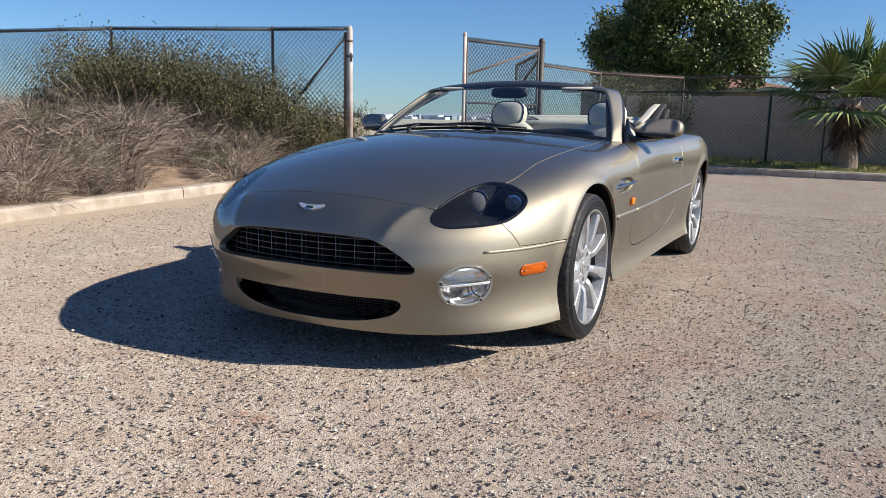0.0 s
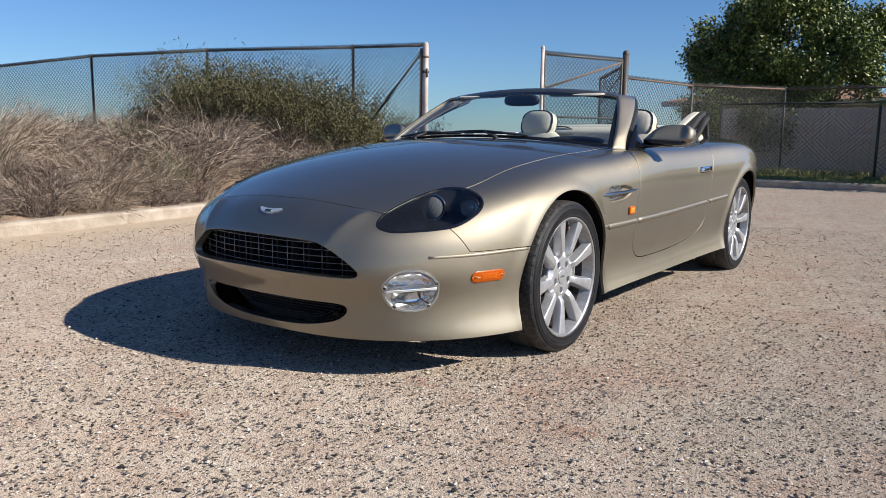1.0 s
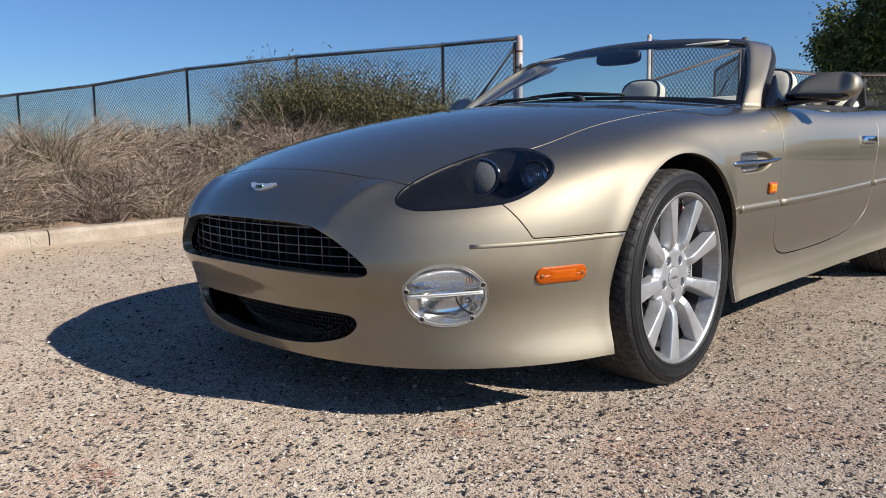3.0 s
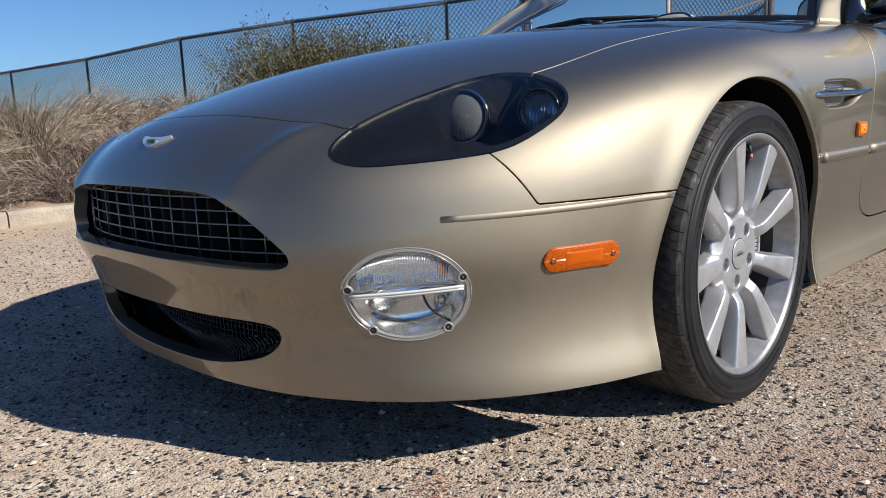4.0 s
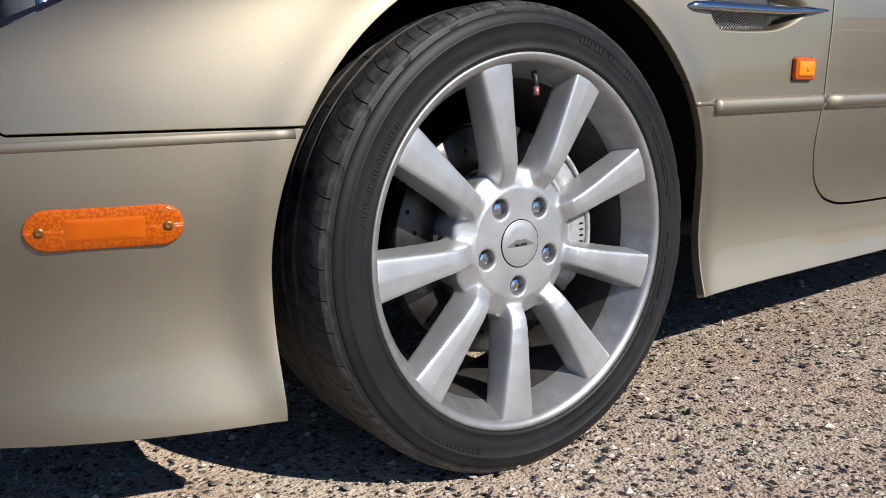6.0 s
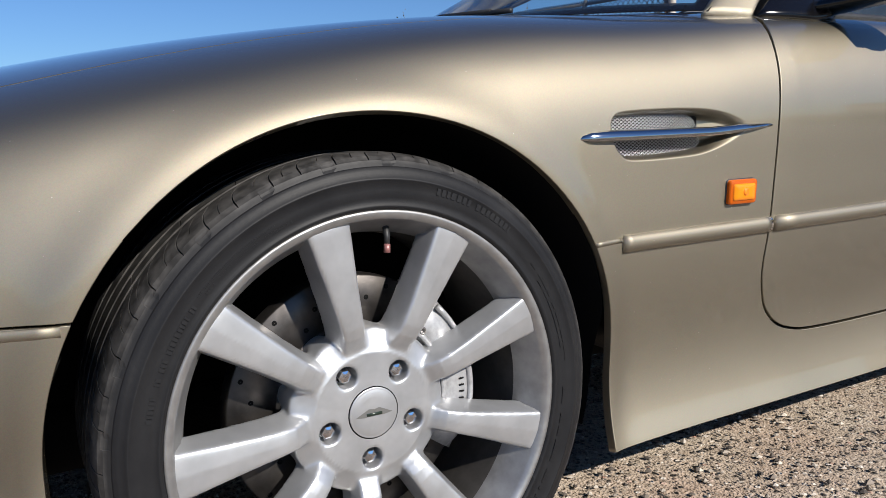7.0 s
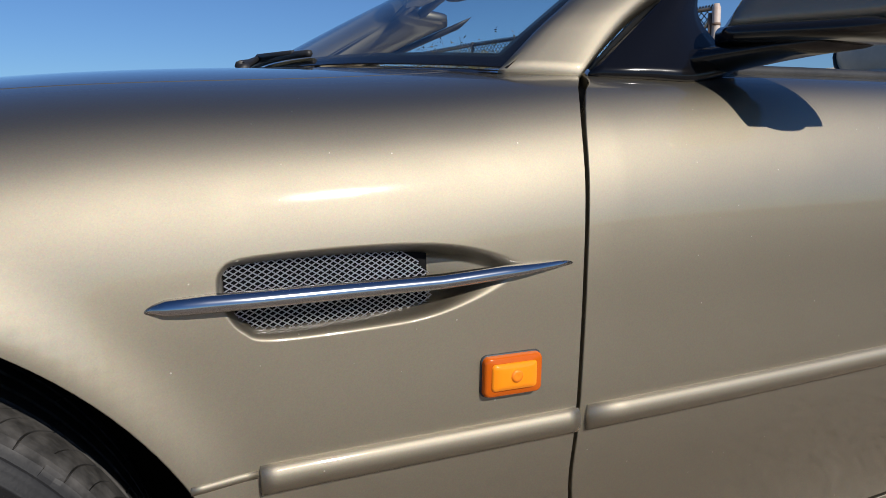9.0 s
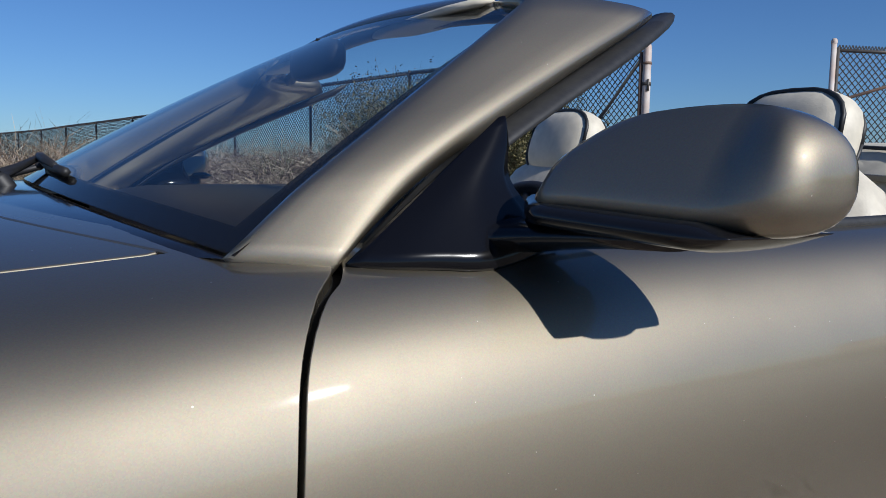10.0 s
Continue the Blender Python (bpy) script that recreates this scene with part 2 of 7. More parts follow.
def gradient(f, p, e=0.002):
    g = np.zeros_like(p)
    for i in range(3):
        d = np.zeros(3)
        d[i] = e
        g[:, i] = (f(p + d) - f(p - d)) / (2 * e)
    return g


def net(f, lo, hi, h, fine=0.004):
    """The surface f = 0 as evenly spread quads, with its normals."""
    ax = [np.arange(a, b + h, h) for a, b in zip(lo, hi)]
    n = [len(a) for a in ax]
    F = f(np.stack(np.meshgrid(*ax, indexing="ij"), -1).reshape(-1, 3)).reshape(n)
    S = F < 0
    corners = [(i, j, k) for i in (0, 1) for j in (0, 1) for k in (0, 1)]
    cut = lambda A, c: A[c[0]:n[0] - 1 + c[0], c[1]:n[1] - 1 + c[1], c[2]:n[2] - 1 + c[2]]
    count = sum(cut(S, c).astype(np.int8) for c in corners)
    cells = np.argwhere((count > 0) & (count < 8))
    index = -np.ones([v - 1 for v in n], int)
    index[tuple(cells.T)] = np.arange(len(cells))
    V = np.stack([ax[i][cells[:, i]] + h / 2 for i in range(3)], 1)
    quads = []
    for a in range(3):
        b, c = (a + 1) % 3, (a + 2) % 3
        s0 = np.take(S, range(0, n[a] - 1), a)
        s1 = np.take(S, range(1, n[a]), a)
        e = np.argwhere(s0 != s1)
        e = e[(e[:, b] > 0) & (e[:, c] > 0) & (e[:, b] < n[b] - 1) & (e[:, c] < n[c] - 1)]
        flip = s0[tuple(e.T)]
        ring = []
        for db, dc in ((-1, -1), (0, -1), (0, 0), (-1, 0)):
            q = e.copy()
            q[:, b] += db
            q[:, c] += dc
            ring.append(index[tuple(q.T)])
        ring = np.stack(ring, 1)
        ring[~flip] = ring[~flip][:, ::-1]
        quads.append(ring)
    Q = np.concatenate(quads)
    for _ in range(5):
        g = gradient(f, V)
        V = V - (f(V) / np.maximum((g * g).sum(1), 1e-6))[:, None] * g
    g = gradient(f, V, fine)
    T = np.concatenate([Q[:, (0, 1, 2)], Q[:, (0, 2, 3)]])
    return V, g / np.linalg.norm(g, axis=1)[:, None], T


def trim(skin, s):
    """Keeps the part of a skin on which s, a value for each vertex, is below zero."""
    V, N, T = skin
    if len(T) == 0:
        return skin
    s = np.where(np.abs(s) < 1e-7, 1e-7, s)
    inn = s < 0
    k = inn[T].sum(1)
    keep = [T[k == 3]]
    mixed = T[(k == 1) | (k == 2)]
    if len(mixed):
        kk = inn[mixed].sum(1)
        lone = np.where((kk == 1)[:, None], inn[mixed], ~inn[mixed]).argmax(1)
        r = np.arange(len(mixed))
        a, b, c = mixed[r, lone], mixed[r, (lone + 1) % 3], mixed[r, (lone + 2) % 3]
        edges = np.sort(np.concatenate([np.stack([a, b], 1), np.stack([a, c], 1)]), 1)
        u, inv = np.unique(edges, axis=0, return_inverse=True)
        inv = inv.reshape(-1)
        w = (s[u[:, 0]] / (s[u[:, 0]] - s[u[:, 1]]))[:, None]
        base = len(V)
        V = np.concatenate([V, V[u[:, 0]] * (1 - w) + V[u[:, 1]] * w])
        n2 = N[u[:, 0]] * (1 - w) + N[u[:, 1]] * w
        N = np.concatenate([N, n2 / np.linalg.norm(n2, axis=1)[:, None]])
        ab, ac = base + inv[:len(a)], base + inv[len(a):]
        one = kk == 1
        keep.append(np.stack([a, ab, ac], 1)[one])
        two = ~one
        keep.append(np.stack([ab, b, c], 1)[two])
        keep.append(np.stack([ab, c, ac], 1)[two])
    T = np.concatenate(keep)
    used, T = np.unique(T, return_inverse=True)
    return V[used], N[used], T.reshape(-1, 3)


def join(*skins):
    V, N, T, o = [], [], [], 0
    for v, n, t in skins:
        V.append(v), N.append(n), T.append(t + o)
        o += len(v)
    return np.concatenate(V), np.concatenate(N), np.concatenate(T)


def mirrored(skin):
    V, N, T = skin
    f = np.array([-1.0, 1, 1])
    return V * f, N * f, T[:, ::-1]


def rim_edges(T):
    e = np.concatenate([T[:, (0, 1)], T[:, (1, 2)], T[:, (2, 0)]])
    key = np.sort(e, 1)
    u, i, c = np.unique(key, axis=0, return_index=True, return_counts=True)
    return e[i[c == 1]]


def hemmed(skin, depth=0.014, lip=0.0022):
    """Adds a rolled edge that turns inwards along the free edges of a panel."""
    V, N, T = skin
    # weld coincident points so that inner seams are not free
    _, first, inv = np.unique(np.round(V * 20000).astype(int), axis=0, return_index=True, return_inverse=True)
    inv = inv.reshape(-1)
    T = inv[T]
    T = T[(T[:, 0] != T[:, 1]) & (T[:, 1] != T[:, 2]) & (T[:, 0] != T[:, 2])]
    V, N = V[first], N[first]
    E = rim_edges(T)
    E = E[~((np.abs(V[E[:, 0], 0]) < 1e-4) & (np.abs(V[E[:, 1], 0]) < 1e-4))]
    if len(E) == 0:
        return V, N, T
    out = np.zeros_like(V)
    d = V[E[:, 1]] - V[E[:, 0]]
    d /= np.maximum(np.linalg.norm(d, axis=1), 1e-9)[:, None]
    o = np.cross(d, N[E[:, 0]])
    np.add.at(out, E[:, 0], o)
    np.add.at(out, E[:, 1], o)
    ids = np.unique(E)
    out = out[ids] / np.maximum(np.linalg.norm(out[ids], axis=1), 1e-6)[:, None]
    loc = -np.ones(len(V), int)
    loc[ids] = np.arange(len(ids))
    n, k = len(V), len(ids)
    r1 = V[ids] - N[ids] * lip + out * lip * 0.6
    r2 = V[ids] - N[ids] * depth + out * lip * 0.6
    n1 = out
    V2 = np.concatenate([V, r1, r2])
    N2 = np.concatenate([N, n1, n1])
    a, b = E[:, 0], E[:, 1]
    la, lb = loc[a], loc[b]
    quads = [(b, a, n + la, n + lb), (n + lb, n + la, n + k + la, n + k + lb)]
    T2 = [T]
    for p, q, r, s in quads:
        T2 += [np.stack([p, q, r], 1), np.stack([p, r, s], 1)]
    return V2, N2, np.concatenate(T2)


def panel(name, skin, mat, parent, label="", hem=True, depth=0.014):
    V, N, T = hemmed(skin, depth) if hem else skin
    return put(name, mesh_of(name, V, T, N), mat, parent, label)


def closed_loop(pts, n=8):
    """A smooth closed outline through control points."""
    p = np.array(pts, float)
    out = []
    for i in range(len(p)):
        p0, p1, p2, p3 = p[i - 1], p[i], p[(i + 1) % len(p)], p[(i + 2) % len(p)]
        for t in np.linspace(0, 1, n, endpoint=False):
            out.append(0.5 * (2 * p1 + (p2 - p0) * t + (2 * p0 - 5 * p1 + 4 * p2 - p3) * t * t + (3 * p1 - p0 - 3 * p2 + p3) * t ** 3))
    return np.array(out)


def loop_distance(poly, q):
    """Signed distance of points q to an outline, below zero inside it."""
    best = np.full(len(q), 9.0)
    inn = np.zeros(len(q), bool)
    for a, b in zip(poly, np.roll(poly, -1, 0)):
        e, w = b - a, q - a
        t = np.clip((w @ e) / max(e @ e, 1e-12), 0, 1)
        best = np.minimum(best, np.linalg.norm(w - t[:, None] * e, axis=1))
        c = (a[1] > q[:, 1]) != (b[1] > q[:, 1])
        x = a[0] + (q[:, 1] - a[1]) / (e[1] if abs(e[1]) > 1e-12 else 1e-12) * e[0]
        inn ^= c & (q[:, 0] < x)
    return np.where(inn, -best, best)


def skin_at(p, way, reach=0.4):
    """Moves points p along way onto the car's skin (from outside, inwards)."""
    p, way = np.atleast_2d(np.array(p, float)), np.array(way, float)
    way = way / np.linalg.norm(way)
    lo, hi = np.zeros(len(p)), np.full(len(p), reach)
    steps = np.linspace(0, reach, 120)
    vals = np.stack([body(p + s * way) for s in steps], 1) < 0
    i = np.where(vals.any(1), vals.argmax(1), len(steps) - 1)
    lo, hi = steps[np.maximum(i - 1, 0)], steps[i]
    for _ in range(24):
        m = (lo + hi) / 2
        b = body(p + m[:, None] * way) < 0
        hi, lo = np.where(b, m, hi), np.where(b, lo, m)
    return p + hi[:, None] * way


def skin_normal(p):
    g = gradient(body, np.atleast_2d(p), 0.004)
    return g / np.linalg.norm(g, axis=1)[:, None]



# ---------- ground ----------
def kerb_x(y):
    return -4.43 - 0.118 * y


FENCE_A = Vector((-5.257, 6.99, 0))
FENCE_W = Vector((-0.982, -0.19, 0)).normalized()


def step(t):
    t = np.clip(t, 0, 1)
    return t * t * (3 - 2 * t)


def land(x, y):
    """Height of the ground: a level yard, a bank on its west side, and a lower plain beyond the fence."""
    x, y = np.asarray(x, float), np.asarray(y, float)
    d = kerb_x(np.clip(y, -40, 12)) - x
    bank = 0.10 * step((d - 0.13) / 0.03) + 0.42 * step((d - 0.4) / 2.6)
    past = (x - FENCE_A.x) * -0.19 + (y - FENCE_A.y) * 0.982
    west = step((-4.4 - x) / 1.2)
    bank = bank * (1 - 0.75 * step((y - 6.0) / 1.5) * step((x + 6.0) / 1.2))
    far = np.maximum(past - 1.5, 0)
    valley = (-1.1 * step(far / 40) - 3.0 * step((far - 120) / 1500)) * west
    lawn = 0.12 * step((y - 12.05 - 0.03 * np.clip(x, -3, 30)) / 0.02) * step((x + 5.0) / 0.5) * (y < 200)
    return np.where(west > 0, bank * step((d) / 0.05) + valley, 0) + lawn * (1 - west)


def ground_sheet():
    def axis(lo, hi, fine, step0, grow, limit):
        a = list(np.arange(lo, hi + 1e-6, fine))
        s, v = step0, lo
        left = []
        while v > -limit:
            s *= grow
            v -= s
            left.append(v)
        s, v = step0, hi
        while v < limit:
            s *= grow
            v += s
            a.append(v)
        return np.array(left[::-1] + a)
    xs, ys = axis(-9, 4, 0.14, 0.14, 1.17, 4500), axis(-5, 16, 0.14, 0.14, 1.17, 4500)
    X, Y = np.meshgrid(xs, ys, indexing="ij")
    Z = land(X, Y)
    rs = np.random.RandomState(3)
    rough = np.where((kerb_x(np.clip(Y, -40, 12)) - X > 0.3), 0.05, 0.0)
    Z = Z + rs.normal(0, 1, Z.shape) * rough * 0.5 - 0.004
    return mesh_of("ground", np.stack([X.ravel(), Y.ravel(), Z.ravel()], 1), grid_faces(len(xs), len(ys)))


def asphalt_material():
    """Old bleached asphalt: pale dusty binder with dark and rusty stones worn proud."""
    m = material("weathered_asphalt", (0.3, 0.26, 0.22), 0.9, spec=0.25)
    v = coords(m)
    stones = node(m, "ShaderNodeTexVoronoi")
    stones.inputs["Scale"].default_value = 75
    stones.inputs["Randomness"].default_value = 1.0
    link(m, v, stones.inputs["Vector"])
    small = node(m, "ShaderNodeTexVoronoi")
    small.inputs["Scale"].default_value = 190
    link(m, v, small.inputs["Vector"])
    big, mid, fine = noise_tex(m, v, 0.45, 4), noise_tex(m, v, 4.5, 5, 0.6), noise_tex(m, v, 120, 4, 0.7)
    base = mix(m, ramp(m, big, ((0.38, (0, 0, 0)), (0.62, (1, 1, 1)))), (0.375, 0.315, 0.245), (0.445, 0.375, 0.295))
    base = mix(m, ramp(m, mid, ((0.35, (0, 0, 0)), (0.7, (1, 1, 1)))), base, (0.35, 0.265, 0.20))
    base = mix(m, ramp(m, noise_tex(m, v, 1.25, 3), ((0.54, (0, 0, 0)), (0.68, (0.6, 0.6, 0.6)))), base, (0.37, 0.25, 0.185))
    base = mix(m, ramp(m, noise_tex(m, v, 0.8, 4), ((0.56, (0, 0, 0)), (0.7, (0.7, 0.7, 0.7)))), base, (0.335, 0.29, 0.225))
    sep = node(m, "ShaderNodeSeparateColor")
    link(m, stones.outputs["Color"], sep.inputs["Color"])
    tint = ramp(m, sep.outputs["Red"], ((0.0, (0.025, 0.022, 0.021)), (0.36, (0.075, 0.064, 0.055)), (0.52, (0.37, 0.32, 0.265)), (0.85, (0.60, 0.545, 0.475)), (1.0, (0.36, 0.205, 0.145))))
    inside = ramp(m, stones.outputs["Distance"], ((0.28, (1, 1, 1)), (0.5, (0, 0, 0))))
    some = ramp(m, sep.outputs["Green"], ((0.48, (0, 0, 0)), (0.52, (1, 1, 1))))
    f = node(m, "ShaderNodeMath")
    f.operation = "MULTIPLY"
    link(m, inside, f.inputs[0])
    link(m, some, f.inputs[1])
    col = mix(m, f.outputs[0], base, tint)
    pits = ramp(m, fine, ((0.37, (0.12, 0.11, 0.10)), (0.44, (1, 1, 1)), (0.66, (1.3, 1.3, 1.3))))
    col = mix(m, 0.85, col, pits, "MULTIPLY")
    clots = noise_tex(m, v, 34, 2, 0.5)
    col = mix(m, 1.0, col, ramp(m, clots, ((0.30, (0.80, 0.78, 0.76)), (0.45, (1, 1, 1)), (0.66, (1.1, 1.09, 1.08)))), "MULTIPLY")
    link(m, col, bsdf(m).inputs["Base Color"])
    h = mix(m, 0.5, f.outputs[0], fine)
    h = mix(m, 0.3, h, small.outputs["Distance"])
    bsdf(m).inputs["Diffuse Roughness"].default_value = 0.55
    bump(m, h, 1.0, 0.011)
    return m


def soil_and_yard():
    """The ground's one material: asphalt in the yard, dry soil on the bank, turf strip, pale valley floor."""
    m = asphalt_material()
    b = bsdf(m)
    asphalt = b.inputs["Base Color"].links[0].from_socket
    v = coords(m)
    s = node(m, "ShaderNodeSeparateXYZ")
    link(m, v, s.inputs[0])

    def math_node(op, a, c):
        n = node(m, "ShaderNodeMath")
        n.operation = op
        for i, q in enumerate((a, c)):
            if hasattr(q, "links"):
                link(m, q, n.inputs[i])
            else:
                n.inputs[i].default_value = q
        return n.outputs[0]
    edge = math_node("ADD", math_node("MULTIPLY", s.outputs["Y"], 0.118), math_node("ADD", s.outputs["X"], 4.43))
    west = math_node("LESS_THAN", edge, -0.1)
    soil = ramp(m, noise_tex(m, v, 3.0, 5), ((0.3, (0.20, 0.13, 0.085)), (0.6, (0.34, 0.24, 0.16)), (0.8, (0.40, 0.31, 0.22))))
    # fine blown soil lies thick along the kerb and thins out over the asphalt
    drift = math_node("ADD", math_node("MULTIPLY", edge, 0.42), math_node("MULTIPLY", noise_tex(m, v, 1.1, 5, 0.6), 0.9))
    thick = ramp(m, drift, ((0.62, (0.8, 0.8, 0.8)), (1.15, (0, 0, 0))))
    asphalt = mix(m, thick, asphalt, ramp(m, noise_tex(m, v, 60, 4, 0.7), ((0.3, (0.36, 0.275, 0.19)), (0.7, (0.48, 0.38, 0.27)))))
    col = mix(m, west, asphalt, soil)
    past = math_node("GREATER_THAN", math_node("SUBTRACT", s.outputs["Y"], math_node("MULTIPLY", s.outputs["X"], 0.19)), 11.5)
    plain = ramp(m, noise_tex(m, v, 0.03, 5, 0.65), ((0.3, (0.22, 0.22, 0.15)), (0.5, (0.42, 0.36, 0.27)), (0.7, (0.55, 0.49, 0.39))))
    col = mix(m, math_node("MULTIPLY", past, west), col, plain)
    north = math_node("GREATER_THAN", math_node("SUBTRACT", s.outputs["Y"], math_node("MULTIPLY", s.outputs["X"], 0.03)), 12.06)
    turf = ramp(m, noise_tex(m, v, 2.2, 5), ((0.3, (0.10, 0.12, 0.025)), (0.55, (0.22, 0.20, 0.06)), (0.75, (0.30, 0.24, 0.11))))
    east = math_node("GREATER_THAN", s.outputs["X"], -5.0)
    near = math_node("LESS_THAN", s.outputs["Y"], 40.0)
    col = mix(m, math_node("MULTIPLY", math_node("MULTIPLY", north, east), near), col, turf)
    link(m, col, b.inputs["Base Color"])
    return m


ground = tagged(put("ground", ground_sheet(), soil_and_yard()), "weathered tan asphalt yard with a dry soil bank and a sandy plain beyond", "ground", kind="structure")


def concrete():
    return mottled("pale_concrete", (0.50, 0.43, 0.35), (0.30, 0.24, 0.18), 5, 0.9, 60, 0.8, 0.012)


CONCRETE = concrete()


def kerb(points, width, height, side, joint=3.0):
    """A run of cast kerb stones, each with worn edges."""
    stones = []
    for a, b in zip(points, points[1:]):
        a, b = Vector(a), Vector(b)
        d = (b - a)
        n = max(1, round(d.length / joint))
        for i in range(n):
            p, q = a + d * (i / n), a + d * ((i + 1) / n)
            e = d.normalized()
            w = Vector((-e.y, e.x, 0)) * side * width
            p, q = p + e * 0.006, q - e * 0.006
            bm = bmesh.new()
            k = 12
            rows = []
            for j in range(k + 1):
                c = p.lerp(q, j / k)
                wob = 0.006 * math.sin(j * 2.1 + p.y * 3)
                sec = [(0, -0.05), (wob, height * 0.75), (0.018 + wob, height * 0.97), (0.04, height + wob * 0.5), (1.0, height), (1.0, -0.05)]
                rows.append([bm.verts.new(c + w * (s if s == 1.0 else s / width) + Vector((0, 0, z))) for s, z in sec])
            for r0, r1 in zip(rows, rows[1:]):
                for s in range(5):
                    bm.faces.new((r0[s], r1[s], r1[s + 1], r0[s + 1]))
            bm.faces.new(rows[0]), bm.faces.new(rows[-1][::-1])
            bmesh.ops.recalc_face_normals(bm, faces=bm.faces)
            stones.append(bm)
    return stones


west_kerb = tagged(empty("kerb_west"), "pale cast concrete kerb along the dry bank", "kerb", kind="structure")
for bm in kerb([(kerb_x(y), y, 0) for y in (-9, -6, -3, 0, 3, 6.2)], 0.16, 0.115, 1):
    part("kerb_stone", bm, CONCRETE, west_kerb, smooth=False)
north_kerb = tagged(empty("kerb_north"), "grey concrete kerb before the grass strip", "kerb", kind="structure")
for bm in kerb([(x, 11.98 + 0.03 * x, 0) for x in (-4.6, -1.6, 1.4, 4.4, 7.4, 10.4)], 0.15, 0.13, 1):
    part("kerb_stone", bm, CONCRETE, north_kerb, smooth=False)



# ---------- the car ----------
# x: towards the car's left side, y: towards its tail, z: up; front axle at y = 0
AXLES = (0.0, 2.591)
HUB_Z = 0.315
ARCH_Z = 0.322
car = tagged(empty("car"), "champagne-bronze metallic convertible sports car with its top folded", "car")

half = net(body, (-0.05, -1.1, 0.09), (0.98, 3.8, 1.02), 0.012)
half = trim(half, -half[0][:, 0])
FLOOR = spline((-1.05, -0.7, -0.3, 0.35, 1.2, 2.2, 3.0, 3.7), (0.145, 0.158, 0.158, 0.182, 0.188, 0.188, 0.2, 0.25))
half = trim(half, FLOOR(half[0][:, 1]) - half[0][:, 2])
for cy in AXLES:
    v = half[0]
    dy, dz = v[:, 1] - cy, np.maximum(v[:, 2] - ARCH_Z, 0)
    half = trim(half, 0.367 - np.hypot(dy / np.where(dy > 0, 1.035, 1.0), dz))

HOOD_SIDE = spline((-0.9, -0.77, -0.6, -0.45, -0.2, 0.05, 0.35, 0.66), (0.44, 0.474, 0.56, 0.628, 0.645, 0.667, 0.685, 0.685))
DOOR = closed_loop(((0.84, 0.93), (0.797, 0.868), (0.771, 0.842), (0.745, 0.827), (0.724, 0.803), (0.711, 0.770), (0.7035, 0.715), (0.701, 0.66), (0.7015, 0.6), (0.7005, 0.49), (0.699, 0.435), (0.706, 0.393), (0.729, 0.345), (0.786, 0.308), (0.91, 0.295), (1.3, 0.297), (1.64, 0.325), (1.80, 0.385), (1.842, 0.47), (1.85, 0.6), (1.87, 0.716), (1.93, 0.84), (1.98, 0.95)))
HEADLIGHT = closed_loop(((0.487, -0.82), (0.477, -0.775), (0.492, -0.69), (0.53, -0.553), (0.571, -0.477), (0.632, -0.447), (0.700, -0.456), (0.737, -0.49), (0.74, -0.547), (0.713, -0.63), (0.655, -0.712), (0.58, -0.785), (0.527, -0.818)))
GRILLE = closed_loop(((-0.473, 0.415), (-0.44, 0.447), (-0.385, 0.482), (-0.335, 0.508), (-0.27, 0.521), (-0.15, 0.526), (0, 0.527), (0.15, 0.526), (0.27, 0.521), (0.335, 0.508), (0.385, 0.482), (0.44, 0.447), (0.473, 0.415), (0.455, 0.395), (0.38, 0.392), (0.15, 0.398), (-0.15, 0.398), (-0.38, 0.392), (-0.455, 0.395)))
INTAKE = closed_loop(((-0.405, 0.27), (-0.37, 0.289), (-0.2, 0.291), (0, 0.291), (0.2, 0.291), (0.37, 0.289), (0.405, 0.27), (0.385, 0.238), (0.33, 0.212), (0.2, 0.188), (0, 0.18), (-0.2, 0.188), (-0.33, 0.212), (-0.385, 0.238)))
COCKPIT = closed_loop(((-0.62, 0.66), (-0.34, 0.52), (0, 0.465), (0.34, 0.52), (0.62, 0.66), (0.715, 0.80), (0.742, 1.0), (0.75, 1.5), (0.745, 1.9), (0.69, 2.08), (0.35, 2.14), (-0.35, 2.14), (-0.69, 2.08), (-0.745, 1.9), (-0.75, 1.5), (-0.742, 1.0), (-0.715, 0.8)))
FOG_AT = skin_at([(0.80, -0.96, 0.348)], (-1, 1, 0))[0]
FOG_U = np.array((0.698, 0.716, 0.0))


def fog_uv(v):
    return np.stack([(v - FOG_AT) @ FOG_U, v[:, 2] - FOG_AT[2]], 1)


FOG = closed_loop(((-0.108, 0.018), (-0.088, 0.05), (-0.05, 0.075), (0, 0.083), (0.05, 0.075), (0.09, 0.046), (0.108, 0.005), (0.092, -0.045), (0.05, -0.074), (0, -0.082), (-0.05, -0.072), (-0.092, -0.04)))


def hood_s(v):
    x, y = np.abs(v[:, 0]), v[:, 1]
    return np.maximum.reduce([x - HOOD_SIDE(y), -0.812 + 0.045 * (x / 0.47) ** 2 - y, y - (0.415 + 0.225 * (x / 0.66) ** 2)])


def bumper_s(v):
    y, z = v[:, 1], v[:, 2]
    wing = np.maximum(0.486 - z, -0.604 - (z - 0.483) * 0.5625 - y)
    return np.maximum.reduce([y + 0.2, -wing, -hood_s(v)])


def cut_by(skin, fn, keep_inside, gap=0.0022):
    s = fn(skin[0])
    return trim(skin, s + gap if keep_inside else gap - s)


